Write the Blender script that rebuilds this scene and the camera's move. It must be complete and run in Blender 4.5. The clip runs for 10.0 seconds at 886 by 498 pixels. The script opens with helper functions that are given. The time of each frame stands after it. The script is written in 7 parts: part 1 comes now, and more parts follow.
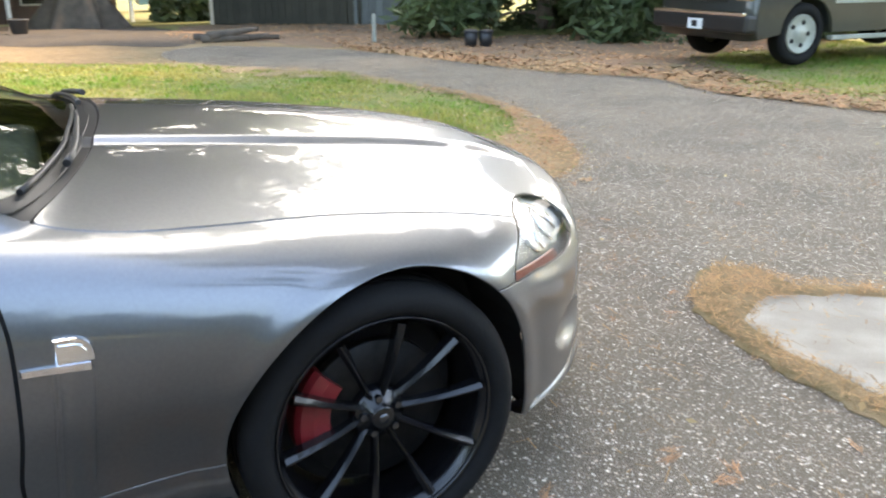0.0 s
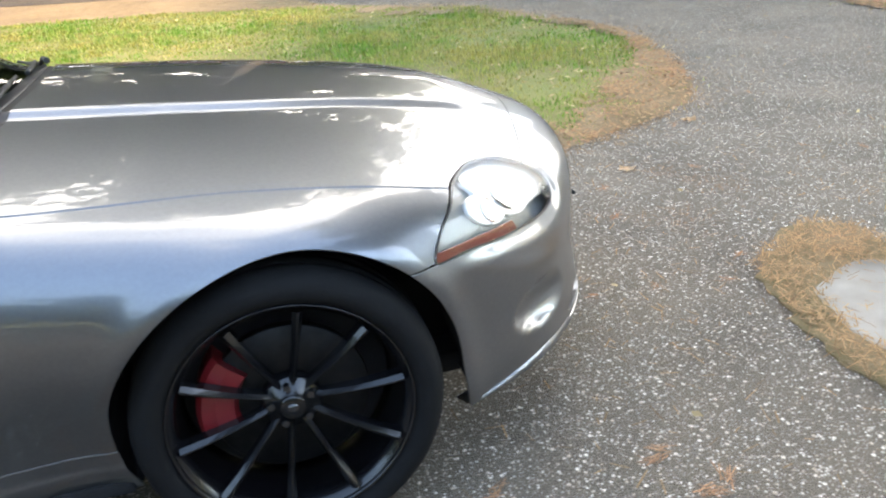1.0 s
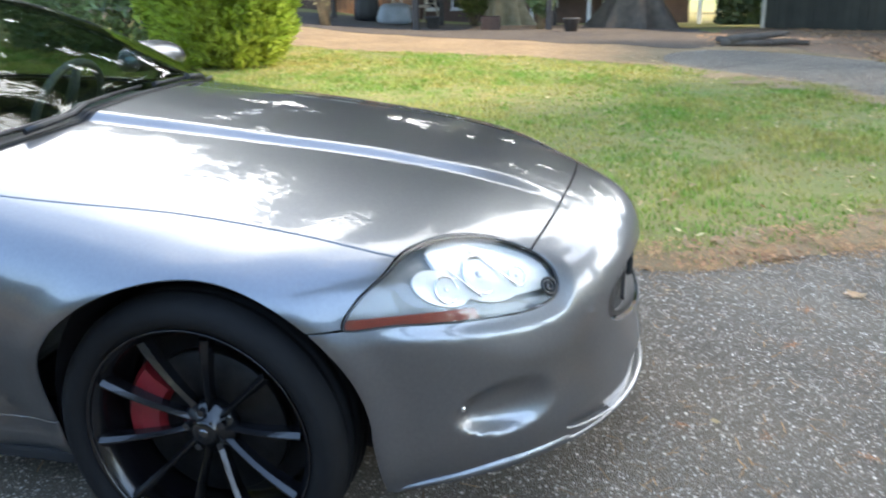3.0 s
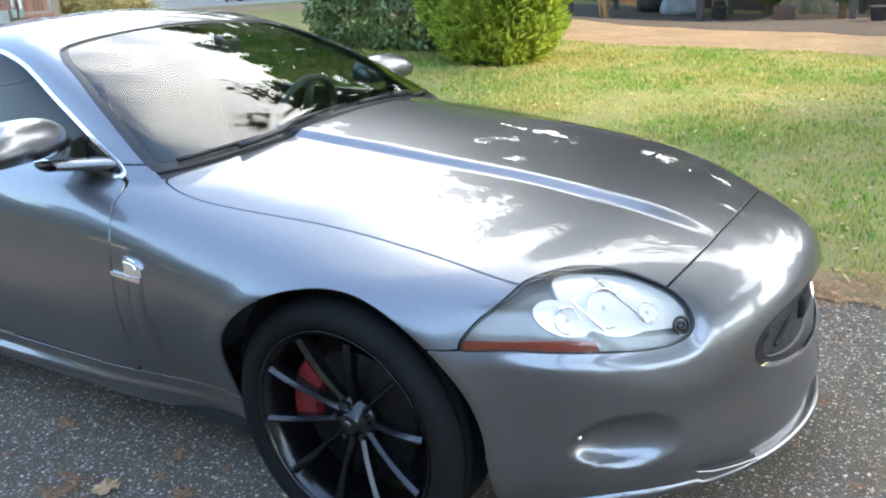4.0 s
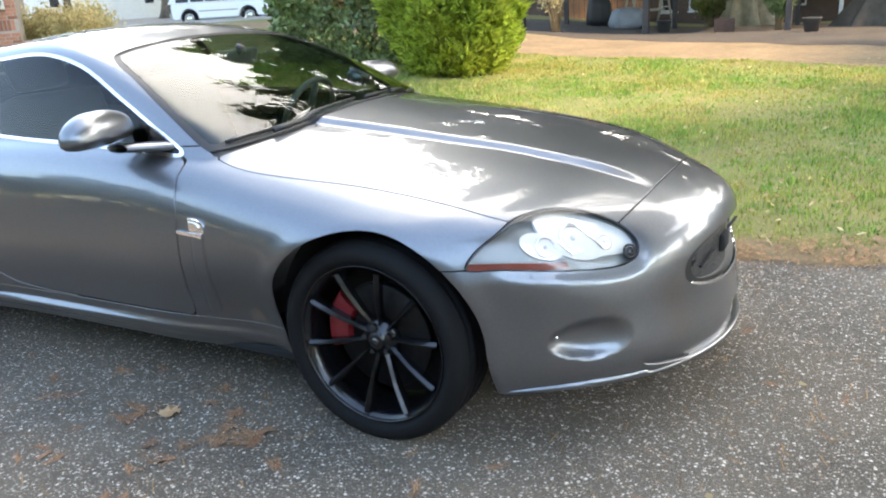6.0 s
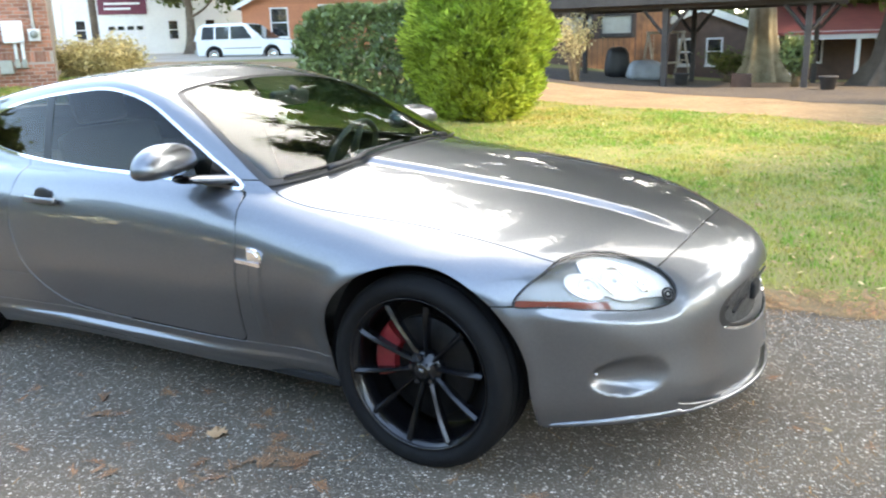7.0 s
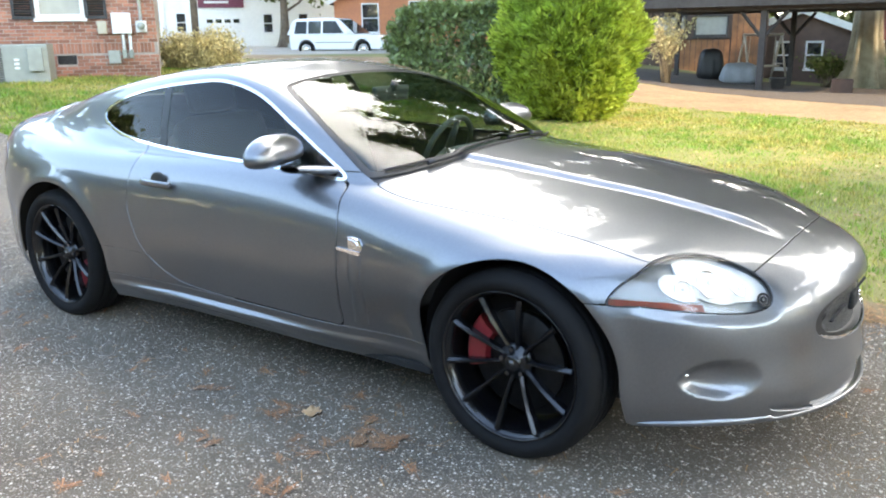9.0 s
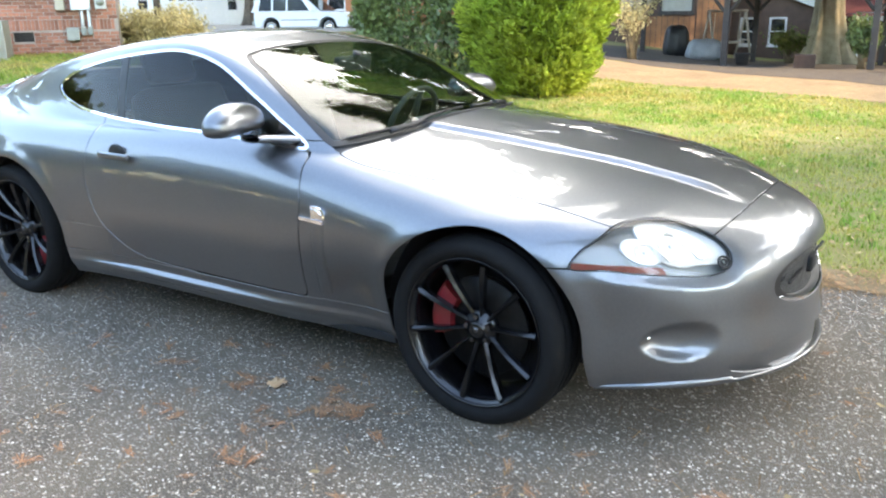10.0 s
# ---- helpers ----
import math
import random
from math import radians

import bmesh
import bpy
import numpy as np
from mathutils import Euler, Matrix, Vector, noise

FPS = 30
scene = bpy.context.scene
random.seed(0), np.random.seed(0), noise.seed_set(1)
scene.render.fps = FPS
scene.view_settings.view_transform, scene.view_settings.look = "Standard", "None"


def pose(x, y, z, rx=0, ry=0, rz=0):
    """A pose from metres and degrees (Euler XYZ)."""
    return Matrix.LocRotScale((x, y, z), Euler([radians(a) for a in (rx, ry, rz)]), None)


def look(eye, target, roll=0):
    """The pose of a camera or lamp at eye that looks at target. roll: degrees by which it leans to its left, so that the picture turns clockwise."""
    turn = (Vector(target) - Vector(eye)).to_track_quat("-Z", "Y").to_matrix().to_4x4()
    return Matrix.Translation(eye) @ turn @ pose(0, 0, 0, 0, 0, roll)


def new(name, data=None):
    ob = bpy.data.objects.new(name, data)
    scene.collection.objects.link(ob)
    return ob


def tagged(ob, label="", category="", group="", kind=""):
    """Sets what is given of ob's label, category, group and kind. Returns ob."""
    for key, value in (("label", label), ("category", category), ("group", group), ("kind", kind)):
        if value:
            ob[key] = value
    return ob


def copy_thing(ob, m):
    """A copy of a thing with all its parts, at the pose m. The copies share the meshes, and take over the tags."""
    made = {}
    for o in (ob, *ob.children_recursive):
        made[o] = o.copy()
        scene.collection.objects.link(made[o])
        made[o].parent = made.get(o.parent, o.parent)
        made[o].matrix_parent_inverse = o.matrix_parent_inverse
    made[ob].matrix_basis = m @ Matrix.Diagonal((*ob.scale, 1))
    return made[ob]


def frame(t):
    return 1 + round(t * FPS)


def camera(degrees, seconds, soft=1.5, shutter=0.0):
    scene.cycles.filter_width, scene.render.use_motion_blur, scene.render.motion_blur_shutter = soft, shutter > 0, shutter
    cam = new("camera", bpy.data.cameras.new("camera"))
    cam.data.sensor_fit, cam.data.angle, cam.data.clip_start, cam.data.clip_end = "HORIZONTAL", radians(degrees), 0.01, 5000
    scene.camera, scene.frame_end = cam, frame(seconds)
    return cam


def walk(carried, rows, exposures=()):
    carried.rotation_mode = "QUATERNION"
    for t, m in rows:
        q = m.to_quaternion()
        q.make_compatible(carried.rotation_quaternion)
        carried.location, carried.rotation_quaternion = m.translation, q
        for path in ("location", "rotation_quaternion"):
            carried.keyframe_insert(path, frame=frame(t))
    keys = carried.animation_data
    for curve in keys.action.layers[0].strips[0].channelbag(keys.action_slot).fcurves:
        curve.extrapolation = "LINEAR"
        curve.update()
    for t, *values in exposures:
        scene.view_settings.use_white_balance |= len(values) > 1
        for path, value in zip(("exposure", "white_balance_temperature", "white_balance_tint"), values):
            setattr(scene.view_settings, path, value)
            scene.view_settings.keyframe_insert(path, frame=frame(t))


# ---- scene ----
cam = camera(56.9, 10.0, soft=2.0, shutter=0.25)
PATH = [
    (0, (-0.635, -2.392, 1.354), (0.217, -0.708, 0.693), -0.2),
    (0.5, (-0.338, -2.325, 1.36), (0.235, -0.525, 0.703), -4.4),
    (1, (-0.003, -2.39, 1.354), (0.421, -0.605, 0.557), -5.0),
    (1.5, (0.237, -2.303, 1.313), (0.596, -0.48, 0.573), -2.0),
    (2, (0.508, -2.298, 1.314), (0.597, -0.427, 0.612), -5.0),
    (2.5, (0.787, -2.37, 1.348), (0.584, -0.557, 0.528), -5.6),
    (3, (0.896, -2.267, 1.311), (0.466, -0.422, 0.671), -1.2),
    (3.2, (0.94, -2.201, 1.357), (0.306, -0.418, 0.712), -2.4),
    (4.3, (1.259, -2.196, 1.408), (0.197, -0.62, 0.781), -2.9),
    (4.5, (1.26, -2.288, 1.413), (0.305, -0.625, 0.844), -2.0),
    (5, (1.243, -2.478, 1.434), (0.303, -0.83, 0.801), 0.1),
    (5.5, (1.438, -2.606, 1.403), (0.452, -0.993, 0.751), -4.1),
    (6.8, (1.372, -3.008, 1.437), (0.448, -1.309, 0.927), -2.2),
    (7, (1.377, -2.987, 1.442), (0.394, -1.321, 0.933), -1.8),
    (7.5, (1.354, -3.045, 1.451), (0.264, -1.433, 0.988), -0.7),
    (8, (1.344, -3.076, 1.457), (0.176, -1.517, 1.008), 0.1),
    (8.5, (1.361, -3.094, 1.449), (0.192, -1.544, 0.968), -0.6),
    (9, (1.369, -3.086, 1.453), (0.227, -1.526, 0.942), -0.8),
    (9.5, (1.377, -3.088, 1.442), (0.237, -1.521, 0.946), -0.8),
    (10, (1.388, -3.074, 1.409), (0.313, -1.483, 0.849), -0.9),
]
walk(cam, [(t, look(eye, target, roll)) for t, eye, target, roll in PATH], exposures=[(0, 1.84, 8700, 13), (1.5, 1.70, 8000, 11), (2.5, 1.60, 7300, 10), (3.2, 1.62, 7300, 10), (5, 1.58, 7900, 12), (7.5, 1.96, 8200, 11), (10, 1.94, 8100, 11)])

# ---- sky and sun ----
SUN_AZ, SUN_EL = radians(0), radians(38)
world = bpy.data.worlds.new("sky")
scene.world = world
world.use_nodes = True
wn, wl = world.node_tree.nodes, world.node_tree.links
sky = wn.new("ShaderNodeTexSky")
sky.sky_type, sky.sun_disc, sky.sun_elevation, sky.sun_rotation = "NISHITA", False, SUN_EL, radians(90) - SUN_AZ
sky.dust_density, sky.air_density, sky.ozone_density = 0.3, 1.2, 3.0
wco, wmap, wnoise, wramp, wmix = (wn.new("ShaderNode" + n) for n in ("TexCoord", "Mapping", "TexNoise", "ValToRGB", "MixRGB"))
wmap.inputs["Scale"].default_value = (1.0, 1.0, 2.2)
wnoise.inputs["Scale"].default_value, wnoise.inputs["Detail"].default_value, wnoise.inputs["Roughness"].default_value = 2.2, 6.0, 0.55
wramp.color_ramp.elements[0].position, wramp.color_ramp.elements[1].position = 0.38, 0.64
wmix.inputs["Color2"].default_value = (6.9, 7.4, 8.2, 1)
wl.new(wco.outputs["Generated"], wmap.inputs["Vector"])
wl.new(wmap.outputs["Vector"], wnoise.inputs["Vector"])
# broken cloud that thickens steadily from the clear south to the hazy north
# this unseen northern cloud is set to whiten bonnet and windscreen reflections
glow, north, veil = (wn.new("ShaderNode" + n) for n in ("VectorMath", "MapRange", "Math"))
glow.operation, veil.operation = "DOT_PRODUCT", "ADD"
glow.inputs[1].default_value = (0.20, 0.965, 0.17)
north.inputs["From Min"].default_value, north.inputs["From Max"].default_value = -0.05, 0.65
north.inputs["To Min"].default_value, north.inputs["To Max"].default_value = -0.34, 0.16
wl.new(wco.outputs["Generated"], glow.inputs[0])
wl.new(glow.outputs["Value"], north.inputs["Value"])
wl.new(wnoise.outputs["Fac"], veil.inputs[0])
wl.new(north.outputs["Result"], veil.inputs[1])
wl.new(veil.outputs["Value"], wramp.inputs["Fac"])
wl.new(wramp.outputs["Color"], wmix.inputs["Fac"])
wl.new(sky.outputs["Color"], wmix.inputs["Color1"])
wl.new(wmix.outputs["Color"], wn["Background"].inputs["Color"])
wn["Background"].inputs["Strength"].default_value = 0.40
sun = new("sun", bpy.data.lights.new("sun", "SUN"))
sun.data.energy, sun.data.angle, sun.data.color = 3.3, radians(3), (1.0, 0.93, 0.82)
sun.matrix_world = look((20 * math.cos(SUN_AZ) * math.cos(SUN_EL), 20 * math.sin(SUN_AZ) * math.cos(SUN_EL), 20 * math.sin(SUN_EL)), (0, 0, 0))


# ---- materials ----
def material(name, color, rough=0.6, metal=0.0, coat=0.0, noise_scale=0.0, vary=0.0, bump=0.0, bump_scale=0.0, second=None, ior=1.5, random_vary=0.0, island=False, translucent=0.0, spread=0.3):
    """A procedural surface: two scales of colour noise, fine relief and, where asked, a random tone for each object or island."""
    m = bpy.data.materials.new(name)
    m.use_nodes = True
    n, l = m.node_tree.nodes, m.node_tree.links
    b = n["Principled BSDF"]
    b.inputs["Roughness"].default_value, b.inputs["Metallic"].default_value = rough, metal
    b.inputs["Coat Weight"].default_value, b.inputs["Coat Roughness"].default_value = coat, 0.03
    b.inputs["IOR"].default_value = ior
    b.inputs["Coat IOR"].default_value = 1.58
    base = tuple(color) + (1,)
    b.inputs["Base Color"].default_value = base
    out = None
    if noise_scale:
        co = n.new("ShaderNodeTexCoord")
        mixes = []
        for sc, det in ((noise_scale, 5.0), (noise_scale * 0.13, 3.0)):
            t = n.new("ShaderNodeTexNoise")
            t.inputs["Scale"].default_value, t.inputs["Detail"].default_value = sc, det
            l.new(co.outputs["Object"], t.inputs["Vector"])
            mixes.append(t)
        add = n.new("ShaderNodeMath")
        add.operation = "ADD"
        l.new(mixes[0].outputs["Fac"], add.inputs[0])
        l.new(mixes[1].outputs["Fac"], add.inputs[1])
        half = n.new("ShaderNodeMapRange")
        half.inputs["From Min"].default_value, half.inputs["From Max"].default_value = 1 - spread, 1 + spread
        l.new(add.outputs[0], half.inputs["Value"])
        mix = n.new("ShaderNodeMixRGB")
        other = second or [c * (1 - vary) for c in color]
        mix.inputs["Color1"].default_value = base
        mix.inputs["Color2"].default_value = tuple(other) + (1,)
        l.new(half.outputs[0], mix.inputs["Fac"])
        out = mix.outputs["Color"]
    if random_vary:
        info = n.new("ShaderNodeNewGeometry" if island else "ShaderNodeObjectInfo")
        rng = n.new("ShaderNodeMapRange")
        rng.inputs["To Min"].default_value, rng.inputs["To Max"].default_value = 1 - random_vary, 1 + random_vary
        l.new(info.outputs["Random Per Island" if island else "Random"], rng.inputs["Value"])
        hsv = n.new("ShaderNodeHueSaturation")
        hsv.inputs["Color"].default_value = base
        if out:
            l.new(out, hsv.inputs["Color"])
        l.new(rng.outputs[0], hsv.inputs["Value"])
        out = hsv.outputs["Color"]
    if out:
        l.new(out, b.inputs["Base Color"])
    if bump:
        co = n.new("ShaderNodeTexCoord")
        t = n.new("ShaderNodeTexNoise")
        t.inputs["Scale"].default_value, t.inputs["Detail"].default_value = bump_scale or noise_scale * 2 or 40, 6.0
        bp = n.new("ShaderNodeBump")
        bp.inputs["Strength"].default_value, bp.inputs["Distance"].default_value = bump, 0.01
        l.new(co.outputs["Object"], t.inputs["Vector"])
        l.new(t.outputs["Fac"], bp.inputs["Height"])
        l.new(bp.outputs["Normal"], b.inputs["Normal"])
    if translucent:
        tr = n.new("ShaderNodeBsdfTranslucent")
        ms = n.new("ShaderNodeMixShader")
        ms.inputs["Fac"].default_value = translucent
        tr.inputs["Color"].default_value = base
        if out:
            l.new(out, tr.inputs["Color"])
        l.new(b.outputs[0], ms.inputs[1])
        l.new(tr.outputs[0], ms.inputs[2])
        l.new(ms.outputs[0], n["Material Output"].inputs["Surface"])
    return m


def glass(name, color, rough=0.0, alpha=0.35, ior=1.5):
    """Thin glass: a clear tinted sheet under a sharp gloss."""
    m = bpy.data.materials.new(name)
    m.use_nodes = True
    n, l = m.node_tree.nodes, m.node_tree.links
    n.remove(n["Principled BSDF"])
    gl, tr, lw, pw, ma, ms = (n.new("ShaderNode" + k) for k in ("BsdfGlossy", "BsdfTransparent", "LayerWeight", "Math", "Math", "MixShader"))
    gl.inputs["Roughness"].default_value = rough
    tr.inputs["Color"].default_value = tuple(c * alpha for c in color) + (1,)
    head_on = ((ior - 1) / (ior + 1))**2
    lw.inputs["Blend"].default_value = 0.5
    pw.operation, ma.operation = "POWER", "MULTIPLY_ADD"
    pw.inputs[1].default_value, ma.inputs[1].default_value, ma.inputs[2].default_value = 5.0, 1 - head_on, head_on
    l.new(lw.outputs["Facing"], pw.inputs[0])
    l.new(pw.outputs[0], ma.inputs[0])
    l.new(ma.outputs[0], ms.inputs["Fac"])
    l.new(tr.outputs[0], ms.inputs[1])
    l.new(gl.outputs[0], ms.inputs[2])
    l.new(ms.outputs[0], n["Material Output"].inputs["Surface"])
    return m


M = {
    "paint": material("silver_grey_metallic_paint", (0.172, 0.180, 0.192), 0.40, 0.95, 1.0, noise_scale=900, vary=0.12, bump=0.003, bump_scale=1400),
    "grille_mesh": material("grey_woven_wire", (0.11, 0.115, 0.12), 0.38, 0.8, noise_scale=260, vary=0.7, bump=0.6, bump_scale=240),
    "black_trim": material("black_plastic_trim", (0.015, 0.015, 0.016), 0.45, noise_scale=60, vary=0.3),
    "gap": material("dark_cavity", (0.008, 0.008, 0.009), 0.9),
    "chrome": material("chrome", (0.82, 0.82, 0.84), 0.06, 1.0),
    "brushed": material("polished_aluminium", (0.8, 0.8, 0.8), 0.12, 1.0),
    "reflector": material("bright_reflector", (0.9, 0.9, 0.9), 0.16, 1.0, bump=0.15, bump_scale=60),
    "lamp_inner": material("satin_silver_lamp_housing", (0.93, 0.90, 0.83), 0.25, 0.3, noise_scale=30, vary=0.10, bump=0.3, bump_scale=35),
    "screen": glass("windscreen_glass", (0.75, 0.9, 0.82), alpha=0.93, ior=1.75),
    "tint": glass("tinted_side_glass", (0.5, 0.52, 0.5), alpha=0.7, ior=1.38),
    "lens": glass("clear_lamp_lens", (1, 1, 1), alpha=0.95, ior=1.45),
    "lens_dome": material("pale_bulb_glass", (0.55, 0.56, 0.56), 0.08, 0.2, coat=1.0, noise_scale=30, vary=0.2),
    "smoked": material("smoky_grey_lamp_trim", (0.30, 0.30, 0.29), 0.35, 0.3, noise_scale=30, vary=0.3),
    "amber": material("amber_lens", (0.26, 0.04, 0.02), 0.3, coat=0.6, noise_scale=60, vary=0.3),
    "red_lens": material("dark_red_lens", (0.07, 0.025, 0.025), 0.12, coat=1.0, noise_scale=30, vary=0.5),
    "rubber": material("black_tyre_rubber", (0.009, 0.009, 0.0095), 0.8, noise_scale=25, vary=0.35, bump=0.12, bump_scale=120),
    "rim": material("gloss_black_alloy", (0.006, 0.006, 0.007), 0.24, 0.0, 0.1, noise_scale=20, vary=0.3),
    "rim_face": material("dark_machined_alloy", (0.10, 0.10, 0.105), 0.2, 0.9, 0.5, noise_scale=30, vary=0.3),
    "disc": material("cast_brake_disc", (0.035, 0.035, 0.036), 0.5, 0.9, noise_scale=40, vary=0.5),
    "caliper": material("red_caliper_enamel", (0.22, 0.011, 0.015), 0.4, coat=0.3, noise_scale=20, vary=0.3),
    "interior": material("black_leather_trim", (0.035, 0.035, 0.036), 0.6, noise_scale=15, vary=0.4, bump=0.2, bump_scale=200),
}


# ---- mesh helpers ----
def mesh(name, verts, faces, mat, smooth=True, normals=None):
    me = bpy.data.meshes.new(name)
    me.from_pydata([tuple(v) for v in verts], [], [tuple(f) for f in faces])
    me.materials.append(mat)
    if smooth:
        me.polygons.foreach_set("use_smooth", [True] * len(me.polygons))
    if normals is not None:
        me.normals_split_custom_set_from_vertices([tuple(v) for v in normals])
    me.update()
    return me


def part(name, data, mat, parent=None, label=""):
    """Links a bmesh or a mesh as one object under a thing or a part."""
    if isinstance(data, bmesh.types.BMesh):
        me = bpy.data.meshes.new(name)
        data.to_mesh(me)
        data.free()
        me.materials.append(mat)
        data = me
    ob = new(name, data)
    if parent is not None:
        ob.parent = parent
    if label:
        ob["label"] = label
    return ob


def empty(name, m=None, parent=None):
    ob = new(name)
    ob.empty_display_size = 0.1
    if m is not None:
        ob.matrix_world = m
    if parent is not None:
        ob.parent = parent
    return ob


def smooth_bm(bm, on=True):
    for f in bm.faces:
        f.smooth = on
    return bm


def box(bm, x0, x1, y0, y1, z0, z1, bevel=0.0, m=None):
    """Adds a box to bm, its edges rounded by bevel."""
    got = bmesh.ops.create_cube(bm, size=1.0)["verts"]
    bmesh.ops.transform(bm, verts=got, matrix=Matrix.Translation(((x0 + x1) / 2, (y0 + y1) / 2, (z0 + z1) / 2)) @ Matrix.Diagonal((x1 - x0, y1 - y0, z1 - z0, 1)))
    if bevel:
        edges = list({e for v in got for e in v.link_edges})
        got = [v for v in bmesh.ops.bevel(bm, geom=edges, offset=bevel, segments=2, profile=0.6, affect="EDGES")["verts"]] + [v for v in got if v.is_valid]
        got = list({v for v in got if v.is_valid})
    if m is not None:
        bmesh.ops.transform(bm, verts=got, matrix=m)
    return bm


def rod(bm, a, b, r0, r1=None, n=10):
    """Adds a tapered rod from a to b."""
    a, b = Vector(a), Vector(b)
    q = (b - a).to_track_quat("Z", "Y").to_matrix().to_4x4()
    bmesh.ops.create_cone(bm, cap_ends=True, segments=n, radius1=r0, radius2=r0 if r1 is None else r1, depth=(b - a).length, matrix=Matrix.Translation((a + b) / 2) @ q)
    return bm


def lathe(profile, n, mat, name, axis="y"):
    """A turned body: profile of (radius, along) about the y axis."""
    vs, fs = [], []
    for i in range(n):
        c, s = math.cos(2 * math.pi * i / n), math.sin(2 * math.pi * i / n)
        vs += [(r * c, a, r * s) for r, a in profile]
    k = len(profile)
    for i in range(n):
        j = (i + 1) % n
        fs += [(i * k + p, i * k + p + 1, j * k + p + 1, j * k + p) for p in range(k - 1)]
    return mesh(name, vs, fs, mat)


def limb(bm, pts, r0, r1, n=8):
    """A bent, tapered limb through pts."""
    rows = []
    for i, p in enumerate(pts):
        d = (Vector(pts[min(i + 1, len(pts) - 1)]) - Vector(pts[max(i - 1, 0)])).normalized()
        q = d.to_track_quat("Z", "Y").to_matrix()
        r = r0 + (r1 - r0) * i / (len(pts) - 1)
        rows.append([bm.verts.new(Vector(p) + q @ Vector((r * math.cos(2 * math.pi * k / n), r * math.sin(2 * math.pi * k / n), 0))) for k in range(n)])
    for u, v in zip(rows, rows[1:]):
        for k in range(n):
            bm.faces.new((u[k], u[(k + 1) % n], v[(k + 1) % n], v[k])).smooth = True
    bm.faces.new(rows[-1])
    bm.faces.new(rows[0][::-1])


def spline(pts):
    """A natural cubic spline through (x, value) pairs."""
    xs, ys = np.array([p[0] for p in pts], float), np.array([p[1] for p in pts], float)
    n, h = len(xs), np.diff(xs)
    A, r = np.eye(n), np.zeros(n)
    for i in range(1, n - 1):
        A[i, i - 1:i + 2] = h[i - 1], 2 * (h[i - 1] + h[i]), h[i]
        r[i] = 6 * ((ys[i + 1] - ys[i]) / h[i] - (ys[i] - ys[i - 1]) / h[i - 1])
    m = np.linalg.solve(A, r)

    def at(x):
        x = np.clip(np.asarray(x, float), xs[0], xs[-1])
        i = np.clip(np.searchsorted(xs, x) - 1, 0, n - 2)
        a, b = xs[i + 1] - x, x - xs[i]
        return (m[i] * a**3 + m[i + 1] * b**3) / (6 * h[i]) + (ys[i] / h[i] - m[i] * h[i] / 6) * a + (ys[i + 1] / h[i] - m[i + 1] * h[i] / 6) * b
    return at


def smax(a, b, k):
    h = np.maximum(k - np.abs(a - b), 0) / k
    return np.maximum(a, b) + h**3 * k / 6


def smin(a, b, k):
    return -smax(-a, -b, k)


def step(x, a, b):
    s = np.clip((x - a) / (b - a), 0, 1)
    return s * s * (3 - 2 * s)


def terrain(x, y):
    """The height of the ground: level by the car, rising towards the brick house, falling off beyond the gravel lane."""
    x, y = np.asarray(x, float), np.asarray(y, float)
    return .72 * step(-x, 3.4, 14.5) - .85 * step(y, 13.5, 40) * step(x, -20, -6) - .037 * step(x, .5, 1.9)


def ground_at(x, y):
    return float(terrain(x, y))


def closed_curve(pts, sub=6):
    """A smooth closed outline through pts."""
    p, out = np.array(pts, float), []
    n = len(p)
    for i in range(n):
        a, b, c, d = p[i - 1], p[i], p[(i + 1) % n], p[(i + 2) % n]
        for k in range(sub):
            t = k / sub
            out.append(.5 * (2 * b + (c - a) * t + (2 * a - 5 * b + 4 * c - d) * t * t + (3 * b - a - 3 * c + d) * t**3))
    return np.array(out)


def outline_distance(u, v, poly):
    """Signed distance from (u, v) to a closed outline, below zero inside."""
    best, odd = np.full(u.shape, 1e9), np.zeros(u.shape, bool)
    for (ax, ay), (bx, by) in zip(poly, np.roll(poly, -1, 0)):
        ex, ey = bx - ax, by - ay
        t = np.clip(((u - ax) * ex + (v - ay) * ey) / (ex * ex + ey * ey + 1e-12), 0, 1)
        best = np.minimum(best, (u - ax - t * ex)**2 + (v - ay - t * ey)**2)
        if by != ay:
            odd ^= ((ay > v) != (by > v)) & (u < (bx - ax) * (v - ay) / (by - ay) + ax)
    return np.where(odd, -1, 1) * np.sqrt(best)


